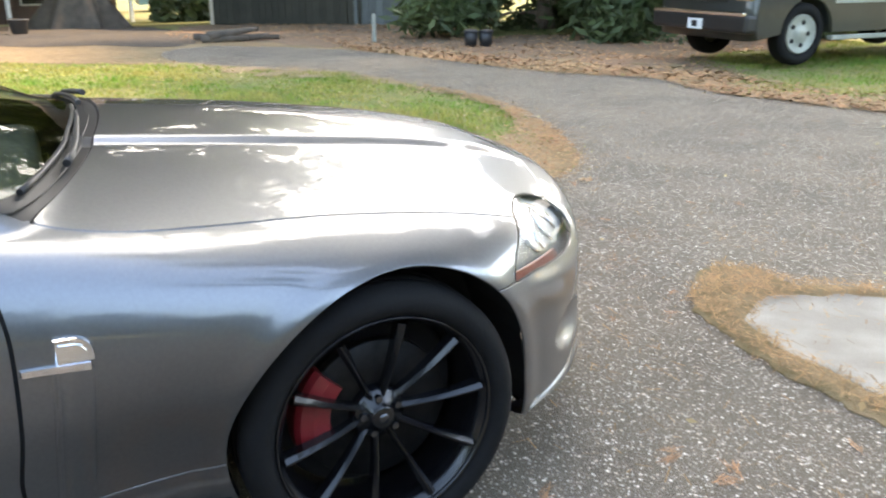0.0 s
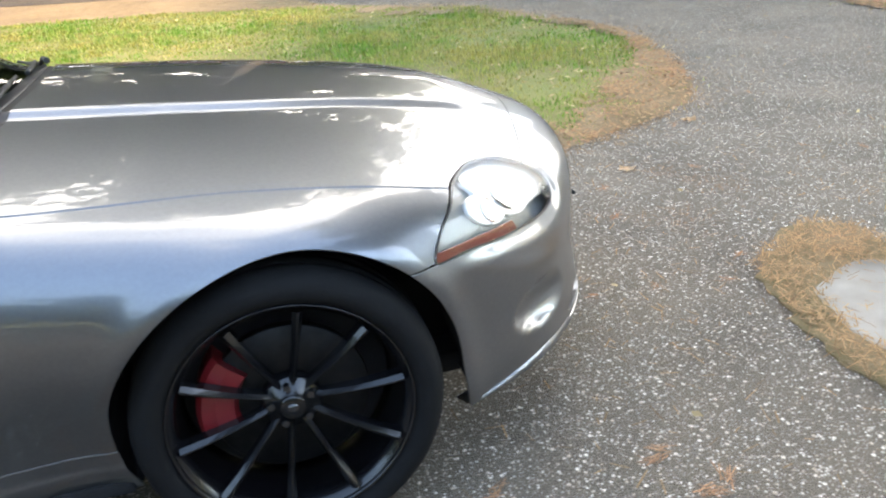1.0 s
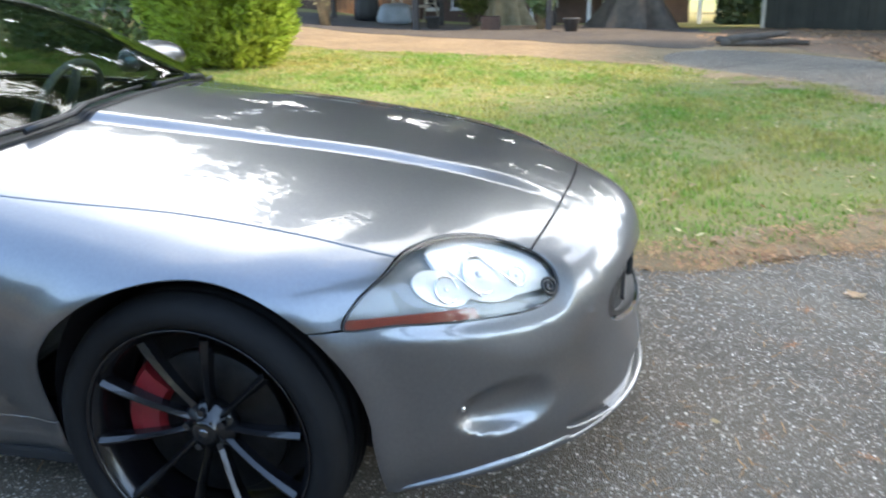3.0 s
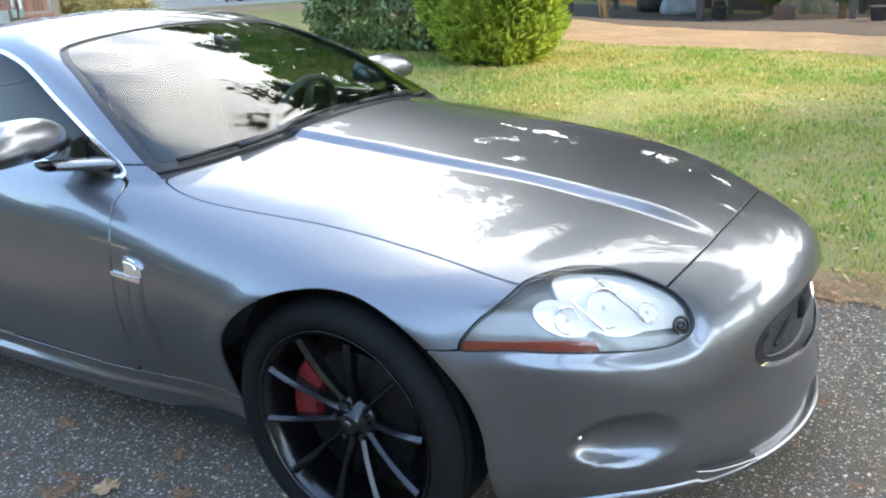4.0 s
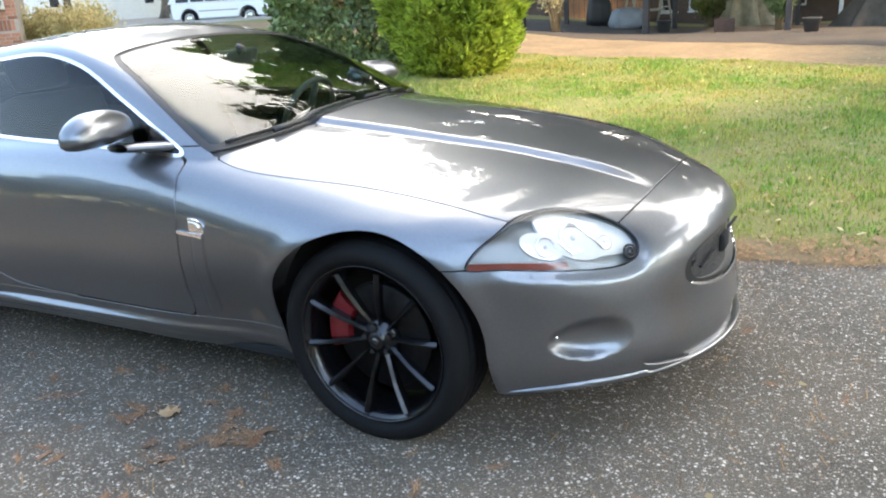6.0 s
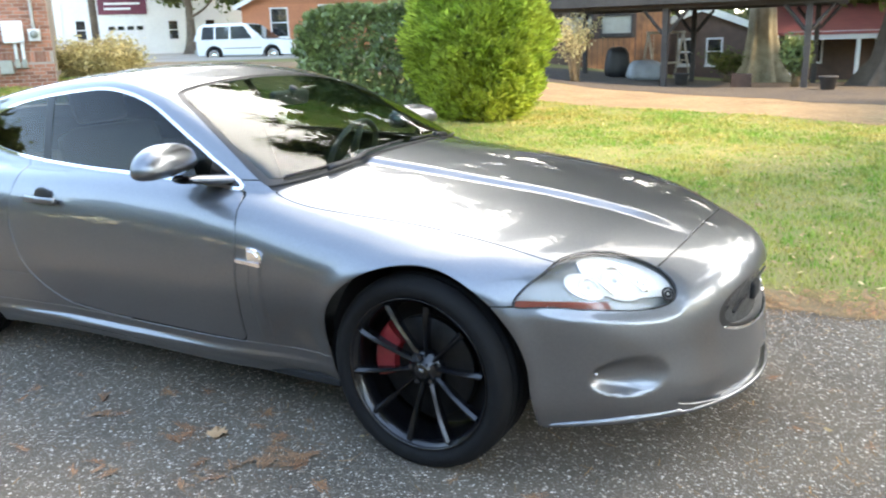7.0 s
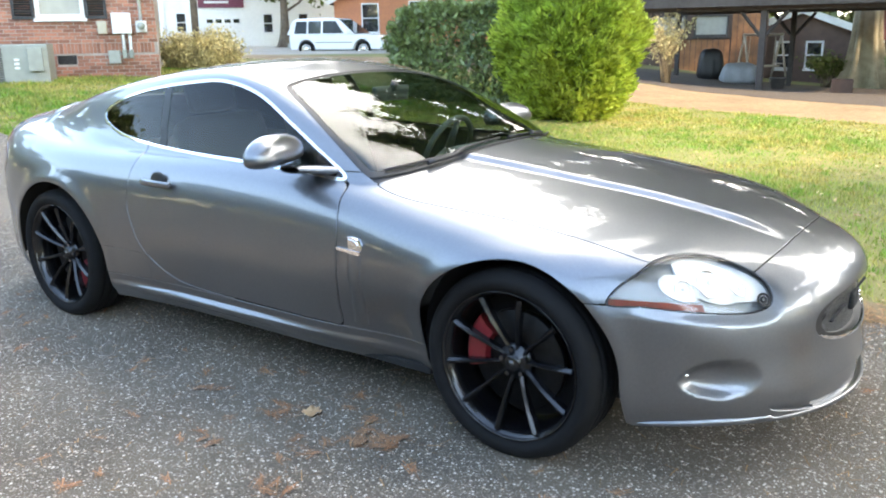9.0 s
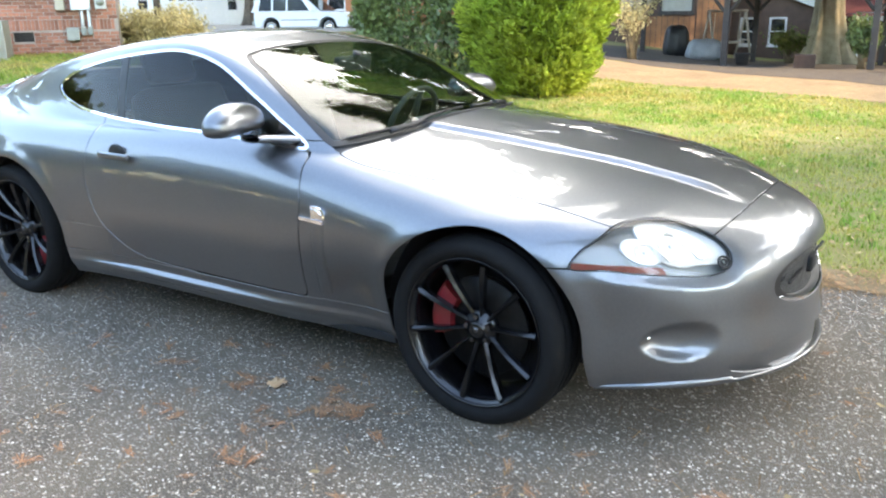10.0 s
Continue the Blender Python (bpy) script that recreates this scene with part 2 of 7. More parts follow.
class Skin:
    """One half of the car's skin, cut into panels along fields of the place."""

    def __init__(self):
        th = np.linspace(0, radians(117), 200)
        origin, ways = [], []
        for a in np.linspace(-90, 0, 46)[:-1]:
            origin.append((-2.9, radians(a)))
        for x in np.linspace(-2.9, -.1, 205)[:-1]:
            origin.append((x, 0))
        for a in np.linspace(0, 90, 190):
            origin.append((-.1, radians(a)))
        o = np.array([[(x, 0, .5)] * len(th) for x, a in origin]).reshape(-1, 3)
        ways = np.array([[(math.sin(t) * math.sin(a), -math.sin(t) * math.cos(a), math.cos(t)) for t in th] for x, a in origin]).reshape(-1, 3)

        def f(r):
            p = o + r[:, None] * ways
            return body_field(p[:, 0], p[:, 1], p[:, 2])
        lo = np.full(len(o), .04)
        hi = np.full(len(o), 1.7)
        found = np.zeros(len(o), bool)
        for r in np.linspace(.1, 1.7, 40):
            out = (f(np.full(len(o), r)) > 0) & ~found
            hi[out] = r
            found |= out
            lo[~found] = r
        for _ in range(20):
            mid = (lo + hi) / 2
            inside = f(mid) < 0
            lo, hi = np.where(inside, mid, lo), np.where(inside, hi, mid)
        p = o + ((lo + hi) / 2)[:, None] * ways
        e = .0025
        g = np.stack([body_field(*(p + d).T) - body_field(*(p - d).T) for d in np.eye(3) * e], 1)
        self.v = p
        self.n = g / np.linalg.norm(g, axis=1)[:, None]
        k, cols = len(th), len(origin)
        self.faces = []
        for i in range(cols - 1):
            for j in range(k - 1):
                a, b, c, d = i * k + j, (i + 1) * k + j, (i + 1) * k + j + 1, i * k + j + 1
                self.faces.append((a, b, c, d) if j else (a, c, d) if (0 < i < 45 or i >= 249) else (a, b, c, d))
        self.faces = [f[::-1] for f in self.faces]

    def at(self, fn):
        return fn(self.v[:, 0], -self.v[:, 1], self.v[:, 2])

    def cut(self, faces, fn, level=0.0):
        """Splits faces where fn crosses level: those below, those above."""
        val = self.at(fn) - level
        low, high, made, nv, nn = [], [], {}, [], []
        base = len(self.v)

        def crossing(a, b):
            key = (a, b) if a < b else (b, a)
            if key not in made:
                t = val[key[0]] / (val[key[0]] - val[key[1]])
                nv.append(self.v[key[0]] * (1 - t) + self.v[key[1]] * t)
                m = self.n[key[0]] * (1 - t) + self.n[key[1]] * t
                nn.append(m / np.linalg.norm(m))
                made[key] = base + len(nv) - 1
            return made[key]
        neg = (val < 0).tolist()
        for f in faces:
            s = [neg[i] for i in f]
            if all(s):
                low.append(f)
            elif not any(s):
                high.append(f)
            else:
                ins, outs = [], []
                for i, a in enumerate(f):
                    b = f[(i + 1) % len(f)]
                    (ins if neg[a] else outs).append(a)
                    if neg[a] != neg[b]:
                        c = crossing(a, b)
                        ins.append(c)
                        outs.append(c)
                if len(ins) > 2:
                    low.append(tuple(ins))
                if len(outs) > 2:
                    high.append(tuple(outs))
        if nv:
            self.v, self.n = np.vstack([self.v, nv]), np.vstack([self.n, nn])
        return low, high

    def panel(self, faces, fn, gap=.0030):
        """The faces inside fn, a shut gap, and the rest."""
        ins, rest = self.cut(faces, fn, -gap)
        return ins, self.cut(rest, fn, gap)[1]

    def mesh(self, name, faces, mat, sides="rl", offset=0.0, flange=.007):
        """A panel of the right (r) side, the left (l), or both welded, with its edges rolled in."""
        used = sorted({i for f in faces for i in f})
        index = {i: j for j, i in enumerate(used)}
        v, n = self.v[used] + offset * self.n[used], self.n[used]
        fs = [tuple(index[i] for i in f) for f in faces]
        V, N, F = [], [], []
        weld = {}
        for side in sides:
            s = 1 if side == "r" else -1
            ids = []
            for p, q in zip(v, n):
                p, q = (p[0], p[1] * s, p[2]), (q[0], q[1] * s, q[2])
                if abs(p[1]) < 1e-4:
                    key = (round(p[0], 4), round(p[2], 4))
                    if key not in weld:
                        weld[key] = len(V)
                        V.append((p[0], 0, p[2]))
                        N.append((q[0], 0, q[2]))
                    ids.append(weld[key])
                else:
                    ids.append(len(V))
                    V.append(p)
                    N.append(q)
            for f in fs:
                g = [ids[i] for i in f]
                g = [a for k, a in enumerate(g) if a != g[k - 1]]
                if len(g) > 2:
                    F.append(tuple(g if s == 1 else g[::-1]))
        if flange:
            edges = {}
            for f in F:
                for a, b in zip(f, f[1:] + f[:1]):
                    edges[(a, b)] = edges.get((a, b), 0) + 1
            inner, out, rim = {}, {}, []
            for f in F:
                for a, b in zip(f, f[1:] + f[:1]):
                    if (b, a) in edges or abs(V[a][1]) < 1e-4 and abs(V[b][1]) < 1e-4:
                        continue
                    rim.append((a, b))
                    pa, pb = np.array(V[a]), np.array(V[b])
                    away = (pa + pb) / 2 - np.mean([V[i] for i in f], 0)
                    way = np.cross(pb - pa, N[a])
                    way = way * (1 if way @ away > 0 else -1) / (np.linalg.norm(way) + 1e-9)
                    for i in (a, b):
                        out[i] = out.get(i, 0) + way
            for a, b in rim:
                for i in (a, b):
                    if i not in inner:
                        inner[i] = len(V)
                        way = out[i] / (np.linalg.norm(out[i]) + 1e-9)
                        V.append(tuple(np.array(V[i]) - flange * np.array(N[i]) + .0008 * way))
                        bent = .35 * np.array(N[i]) + way
                        N.append(tuple(bent / np.linalg.norm(bent)))
                F.append((b, a, inner[a], inner[b]))
        return mesh(name, V, F, mat, normals=N)


# ---- ground ----
class Sheet(Skin):
    """A level sheet over the terrain, cut to an outline."""

    def __init__(self, poly, cell, lift, ragged=0.0, freq=1.0):
        (x0, y0), (x1, y1) = poly.min(0) - cell, poly.max(0) + cell
        xs, ys = np.linspace(x0, x1, int((x1 - x0) / cell) + 2), np.linspace(y0, y1, int((y1 - y0) / cell) + 2)
        X, Y = np.meshgrid(xs, ys)
        self.v = np.stack([X.ravel(), Y.ravel(), terrain(X, Y).ravel() + lift], 1)
        self.n = np.tile((0.0, 0.0, 1.0), (len(self.v), 1))
        k = len(xs)
        faces = [(j * k + i, j * k + i + 1, (j + 1) * k + i + 1, (j + 1) * k + i) for j in range(len(ys) - 1) for i in range(k - 1)]
        wob = np.array([ragged * (noise.noise((v[0] * freq, v[1] * freq, 3.1)) + .5 * noise.noise((v[0] * freq * 3.7, v[1] * freq * 3.7, 8.2))) for v in self.v]) if ragged else 0
        dist = outline_distance(self.v[:, 0], self.v[:, 1], poly) + wob
        self.field = dist
        self.kept, _ = self.cut(faces, None)

    def at(self, fn):
        return self.field

    def build(self, name, mat, flange):
        return self.mesh(name, self.kept, mat, "r", flange=flange)


ASPHALT = closed_curve([(.8, 1.36), (1.3, 1.52), (1.71, 1.75), (2.3, 1.98), (2.78, 2.32), (3.2, 3.0), (3.58, 4.2), (3.72, 5.2), (3.58, 6.4), (3.22, 7.9), (2.5, 9.0), (1.4, 10.6), (1.6, 12.2), (2.6, 12.6), (4.3, 10.9), (5.05, 8.75), (5.4, 7.45), (5.85, 6.5), (6.5, 5.7), (6.32, 4.9), (6.3, 4.3), (6.5, 3.55), (6.75, 2.75), (7.1, 2.0), (8.2, 1.1), (13, .5), (14, -7), (13, -13), (-8, -13), (-22, -12), (-23, -4), (-22, 2.0), (-17, 2.0), (-11.9, 1.95), (-7, 1.65), (-3, 1.45), (-.5, 1.33)])
GRAVEL = closed_curve([(-5, 12.5), (-1.5, 11.4), (1.0, 10.2), (2.4, 9.6), (3.4, 11), (3.3, 13.2), (0, 15.4), (-4, 16.3), (-8, 16.9), (-20, 18.5), (-30, 20), (-31, 17), (-20, 15.4), (-12, 14.3), (-8, 13.4)])
LEAVES = closed_curve([(2.2, 14.6), (2.6, 12.6), (4.3, 10.9), (5.05, 8.75), (5.4, 7.45), (5.85, 6.5), (6.5, 5.7), (6.9, 5.1), (7.8, 5.8), (9.0, 7.4), (12.5, 8.0), (12.8, 10.2), (9.5, 11.4), (8.4, 12.2), (7.4, 11.6), (7.2, 13.2), (8.3, 15.4), (4.2, 20.0), (2.6, 17.5)])
SLAB = closed_curve([(1.89, -.20), (2.08, -.13), (2.30, -.21), (2.55, -.34), (3.3, -1.05), (4.1, -1.85), (3.7, -2.6), (2.6, -1.8), (1.85, -1.0), (1.76, -.78), (1.74, -.56), (1.79, -.33)])
PATCH = closed_curve([(1.75, .02), (1.93, .15), (2.20, .29), (2.33, .15), (2.36, -.04), (2.64, -.27), (3.4, -.95), (4.4, -1.8), (3.8, -2.9), (2.6, -2.0), (1.75, -1.2), (1.60, -.85), (1.60, -.60), (1.66, -.30), (1.70, -.12)])


def band_width(x, y):
    """How far the pine straw reaches from the asphalt's edge into the grass."""
    return .10 + .16 * step(x, -1.2, .6) * (1 - step(x, 2.6, 3.2)) + .30 * np.exp(-((x - 2.9)**2 + (y - 2.8)**2) / 1.3) + .75 * step(x, 5.2, 6.2) + .25 * step(y, 5, 8)


class Band(Sheet):
    """The strip of litter just outside the asphalt."""

    def __init__(self, lift):
        xs, ys = np.arange(-1.5, 10.5, .06), np.arange(1.0, 14.0, .06)
        X, Y = np.meshgrid(xs, ys)
        x, y = X.ravel(), Y.ravel()
        d = outline_distance(x, y, ASPHALT[::2])
        near = np.abs(d) < 1.6
        wob = np.zeros(len(x))
        wob[near] = [noise.noise((a * 2.2, b * 2.2, 6.1)) + .6 * noise.noise((a * 8, b * 8, 2.1)) for a, b in zip(x[near], y[near])]
        w = band_width(x, y) * (1 + 1.1 * wob)
        self.v = np.stack([x, y, terrain(x, y) + lift + .012 * np.clip(wob, 0, 1)], 1)
        self.n = np.tile((0.0, 0.0, 1.0), (len(x), 1))
        self.field = np.maximum(d - w, -d - .05)
        k = len(xs)
        ok = near.reshape(X.shape)
        faces = [(j * k + i, j * k + i + 1, (j + 1) * k + i + 1, (j + 1) * k + i) for j in range(len(ys) - 1) for i in range(k - 1) if ok[j, i]]
        self.kept, _ = self.cut(faces, None)


def asphalt_material():
    """Worn asphalt: dark binder, pale and brown stones of two sizes, stains and fine relief."""
    m = material("worn_asphalt", (0.075, 0.077, 0.082), 0.85)
    n, l = m.node_tree.nodes, m.node_tree.links
    b = n["Principled BSDF"]
    co = n.new("ShaderNodeTexCoord")
    warp = n.new("ShaderNodeTexNoise")
    warp.inputs["Scale"].default_value = 1.3
    warp.inputs["Detail"].default_value = 6
    l.new(co.outputs["Object"], warp.inputs["Vector"])
    ramp0 = n.new("ShaderNodeValToRGB")
    ramp0.color_ramp.elements[0].color, ramp0.color_ramp.elements[1].color = (.112, .088, .064, 1), (.190, .150, .108, 1)
    ramp0.color_ramp.elements[0].position, ramp0.color_ramp.elements[1].position = .36, .66
    l.new(warp.outputs["Fac"], ramp0.inputs["Fac"])
    color, height = ramp0.outputs["Color"], None
    for scale, lim, tone in ((205, .46, .32), (146, .66, .50), (100, .79, .82), (70, .915, .97)):
        v = n.new("ShaderNodeTexVoronoi")
        v.inputs["Scale"].default_value = scale
        l.new(co.outputs["Object"], v.inputs["Vector"])
        sep = n.new("ShaderNodeSeparateColor")
        l.new(v.outputs["Color"], sep.inputs["Color"])
        gate = n.new("ShaderNodeMath")
        gate.operation = "GREATER_THAN"
        gate.inputs[1].default_value = lim
        l.new(sep.outputs[0], gate.inputs[0])
        near = n.new("ShaderNodeMapRange")
        near.inputs["From Min"].default_value, near.inputs["From Max"].default_value = .52, .26
        l.new(v.outputs["Distance"], near.inputs["Value"])
        mul = n.new("ShaderNodeMath")
        mul.operation = "MULTIPLY"
        l.new(gate.outputs[0], mul.inputs[0])
        l.new(near.outputs[0], mul.inputs[1])
        tint = n.new("ShaderNodeMixRGB")
        tint.inputs["Color1"].default_value, tint.inputs["Color2"].default_value = (tone, tone * .92, tone * .80, 1), (tone * .60, tone * .47, tone * .35, 1)
        l.new(sep.outputs[1], tint.inputs["Fac"])
        mix = n.new("ShaderNodeMixRGB")
        l.new(mul.outputs[0], mix.inputs["Fac"])
        l.new(color, mix.inputs["Color1"])
        l.new(tint.outputs["Color"], mix.inputs["Color2"])
        color = mix.outputs["Color"]
        height = v if height is None else height
    l.new(color, b.inputs["Base Color"])
    bp = n.new("ShaderNodeBump")
    bp.inputs["Strength"].default_value, bp.inputs["Distance"].default_value, bp.invert = 1.0, .009, True
    l.new(height.outputs["Distance"], bp.inputs["Height"])
    l.new(bp.outputs["Normal"], b.inputs["Normal"])
    return m


M.update({
    "asphalt": asphalt_material(),
    "soil": material("grassy_soil", (0.14, 0.165, 0.04), 0.95, noise_scale=2.0, second=(0.26, 0.20, 0.075), bump=0.8, bump_scale=60),
    "shade_dirt": material("shade_dark_earth", (0.065, 0.05, 0.042), 0.95, noise_scale=4.0, second=(0.11, 0.08, 0.055), bump=1.0, bump_scale=60),
    "gravel": material("tan_gravel", (0.34, 0.225, 0.12), 0.95, noise_scale=7.0, second=(0.20, 0.13, 0.07), bump=1.0, bump_scale=90),
    "concrete": material("pale_concrete", (0.40, 0.36, 0.305), 0.9, noise_scale=5.0, second=(0.25, 0.22, 0.185), bump=0.4, bump_scale=120),
    "leaf_earth": material("leaf_strewn_earth", (0.25, 0.14, 0.085), 0.95, noise_scale=5.0, second=(0.15, 0.11, 0.07), bump=1.0, bump_scale=40),
    "litter": material("pine_straw_mat", (0.33, 0.225, 0.13), 0.95, noise_scale=6.0, second=(0.16, 0.12, 0.055), bump=1.0, bump_scale=80),
    "blade": material("grass_blades", (0.135, 0.275, 0.030), 0.6, noise_scale=5.0, second=(0.40, 0.34, 0.095), random_vary=0.4, island=True, translucent=0.35, spread=0.16),
    "needle": material("dry_pine_needles", (0.41, 0.21, 0.088), 0.8, noise_scale=3.0, second=(0.27, 0.17, 0.078), random_vary=0.5, island=True),
    "leaf_rust": material("rust_brown_leaf", (0.36, 0.165, 0.078), 0.8, noise_scale=6, second=(0.38, 0.235, 0.12), random_vary=0.45, island=True),
    "needle_wisp": material("orange_pine_needles", (0.36, 0.145, 0.06), 0.8, noise_scale=4.0, second=(0.34, 0.20, 0.11), random_vary=0.5, island=True),
    "needle_rust": material("rusty_pine_needles", (0.30, 0.155, 0.08), 0.85, noise_scale=5.0, second=(0.18, 0.11, 0.06), random_vary=0.5, island=True),
    "leaf_tan": material("tan_oak_leaf", (0.56, 0.38, 0.22), 0.7, noise_scale=18, second=(0.36, 0.19, 0.09), random_vary=0.2, translucent=0.2),
    "leaf_dry": material("dry_fallen_leaf", (0.52, 0.42, 0.22), 0.7, noise_scale=14, second=(0.36, 0.22, 0.10), random_vary=0.4, island=True, translucent=0.2),
})


def build_ground():
    near = np.arange(-30, 30.01, .75)
    far = np.array([40, 55, 80, 120, 200, 400, 800.0])
    xs = np.concatenate([-far[::-1], near, far])
    ys = np.concatenate([-far[::-1], near, np.arange(31, 50, 2.0), far[2:]])
    X, Y = np.meshgrid(xs, ys)
    V = np.stack([X.ravel(), Y.ravel(), terrain(X, Y).ravel()], 1)
    k = len(xs)
    F = [(j * k + i, j * k + i + 1, (j + 1) * k + i + 1, (j + 1) * k + i) for j in range(len(ys) - 1) for i in range(k - 1)]
    tagged(part("ground", mesh("ground", V, F, M["soil"]), None), "patchy lawn ground reaching the horizon", "ground", kind="structure")
    tagged(part("road", Sheet(ASPHALT, .12, .012, .05, 2.2).build("road", M["asphalt"], .03), None), "worn grey asphalt driveway with pale stones", "driveway", kind="structure")
    tagged(part("lane", Sheet(GRAVEL, .25, .008, .25, .9).build("lane", M["gravel"], .02), None), "tan gravel lane behind the lawn", "lane", kind="structure")
    pad = closed_curve([(-44, 15), (-30, 17.5), (-20, 21), (-20, 27), (-29, 33), (-46, 36)])
    tagged(part("parking_pad", Sheet(pad, .6, .012, .3, .5).build("parking_pad", M["concrete"], .02), None), "pale concrete parking area by the far buildings", "pavement", kind="structure")
    # dark sheet: shade by the carport put into the earth's colour
    shade_dirt = closed_curve([(-10, 17.6), (-7.5, 17.2), (-5.6, 16.4), (-3.3, 15.4), (-1.0, 14.1), (1.2, 13.0), (2.4, 13.4), (2.6, 17), (1.5, 22), (-2, 24), (-9, 24)])
    tagged(part("yard", Sheet(shade_dirt, .35, .016, .3, .8).build("yard", M["shade_dirt"], .02), None), "bare earth under the carport and trees, darkened for shade", "bare earth", kind="structure")
    tagged(part("leaf_bed", Sheet(LEAVES, .2, .006, .3, .9).build("leaf_bed", M["leaf_earth"], .01), None), "earth strewn with rust-brown leaves beyond the driveway", "bare earth", kind="structure")
    tagged(part("verge", Band(.010).build("verge", M["litter"], .004), None), "strip of dry pine straw and leaves along the asphalt", "verge", kind="structure")
    tagged(part("verge", Sheet(PATCH, .04, .018, .07, 7.0).build("verge", M["litter"], .02), None), "strip of pine straw round a concrete slab", "verge", kind="structure")
    tagged(part("pavement", Sheet(SLAB, .04, .024, .05, 5.0).build("pavement", M["concrete"], .02), None), "pale weathered concrete slab", "slab", kind="structure")


def quads(name, centre, along, across, mat, leaf=False):
    """Many small blades, or pointed leaves, in one mesh."""
    n = len(centre)
    V = np.empty((n * 4, 3))
    if leaf:
        V[0::4], V[1::4], V[2::4], V[3::4] = centre - along, centre + across - .15 * along, centre + along, centre - across - .15 * along
    else:
        V[0::4], V[1::4], V[2::4], V[3::4] = centre - along - across, centre - along + across, centre + along + across, centre + along - across
    return mesh(name, V, np.arange(n * 4).reshape(-1, 4), mat, smooth=False)


def build_grass():
    """Blades on the lawn island and by the far verges."""
    g = np.random.default_rng(4)
    n = 460000
    x, y = g.uniform(-9, 5, n), g.uniform(1.2, 13, n)
    far = g.random(n) < .14
    x[far], y[far] = g.uniform(5.5, 13, far.sum()), g.uniform(1.5, 10, far.sum())
    side = g.random(n) < .22
    x[side], y[side] = g.uniform(-19, -7, side.sum()), g.uniform(1.8, 9.5, side.sum())
    keep = outline_distance(x, y, ASPHALT[::2]) > band_width(x, y) * (1.15 * g.random(n)**1.3 + .55 * np.sin(x * 4.7 + 2 * np.sin(y * 3.1)) * np.sin(y * 5.3))
    keep &= outline_distance(x, y, GRAVEL[::3]) > .15 * g.random(n)
    keep &= outline_distance(x, y, LEAVES[::3]) > .5 * g.random(n) - .35
    clump = np.array([noise.noise((a * .8, b * .8, 1.7)) + .6 * noise.noise((a * 4, b * 4, 5.7)) for a, b in zip(x, y)])
    keep &= g.random(n) < np.clip(.85 + .5 * clump, .3, 1) * np.clip(1.25 - .06 * y, .3, 1)
    x, y, clump = x[keep], y[keep], clump[keep]
    n = len(x)
    h = g.uniform(.018, .05, n) * np.clip(1 + .8 * clump, .5, 1.9) * (1 + .02 * y) * np.where(x < -7, 1.1, 1)
    a, lean = g.uniform(0, 2 * math.pi, n), g.uniform(.1, .9, n)
    z = terrain(x, y)
    w = g.uniform(.0022, .005, n) * (1 + .12 * y) * np.where(x < -7, 2.2, 1)
    base = np.stack([x, y, z - .004], 1)
    tip = base + np.stack([np.cos(a) * lean * h, np.sin(a) * lean * h, h], 1)
    side = np.stack([-np.sin(a) * w, np.cos(a) * w, 0 * a], 1)
    V = np.empty((n * 3, 3))
    V[0::3], V[1::3], V[2::3] = base - side, base + side, tip
    tagged(part("grass", mesh("grass", V, np.arange(n * 3).reshape(-1, 3), M["blade"], False), None), "short green and yellowing lawn grass", "grass", kind="stuff")


def scatter(n, seed, where, zone=(-6, 7, -4, 9)):
    """Random places in a zone, thinned by a density between 0 and 1."""
    g = np.random.default_rng(seed)
    x, y = g.uniform(zone[0], zone[1], n), g.uniform(zone[2], zone[3], n)
    keep = g.random(n) < where(x, y)
    return x[keep], y[keep], g


def build_tufts():
    """Loose wisps of orange needles that lie about on the asphalt, thicker by the front wheel."""
    g = np.random.default_rng(77)
    places = [(g.uniform(-3.4, 1.6), g.uniform(-2.6, -.75), g.uniform(.25, .7)) for _ in range(120)]
    places += [(g.uniform(.8, 5.5), g.uniform(-.6, 4.5), g.uniform(.25, .6)) for _ in range(60)]
    for cx, cy, k in ((-.42, -1.03, 9), (-.46, -1.10, 5), (-.86, -1.05, 4), (-.64, -.98, 4), (-.79, -.80, 3), (-.52, -1.47, 3), (-1.12, -1.88, 2), (-.62, -1.24, 3), (-1.35, -1.05, 3), (-.95, -1.42, 3)):
        places += [(g.normal(cx, .06), g.normal(cy, .04), g.uniform(.4, .8)) for _ in range(k)]
    x, y, a = [], [], []
    for px, py, s in places:
        k = int(26 * s)
        turn = g.uniform(0, math.pi)
        u, v = g.normal(0, .026 * s, k), g.normal(0, .013 * s, k)
        x.append(px + u * math.cos(turn) - v * math.sin(turn))
        y.append(py + u * math.sin(turn) + v * math.cos(turn))
        a.append(g.normal(turn, .45, k))
    x, y, a = np.concatenate(x), np.concatenate(y), np.concatenate(a)
    n = len(x)
    ln = g.uniform(.010, .032, n)
    c = np.stack([x, y, terrain(x, y) + .016 + g.uniform(0, .010, n)], 1)
    al = np.stack([np.cos(a) * ln, np.sin(a) * ln, g.uniform(-.1, .25, n) * ln], 1)
    ac = np.stack([-np.sin(a), np.cos(a), 0 * a], 1) * g.uniform(.0008, .0018, n)[:, None]
    tagged(part("pine_needles", quads("pine_needles", c, al, ac, M["needle_wisp"]), None), "loose wisps of orange pine needles on asphalt", "pine needles", kind="stuff")


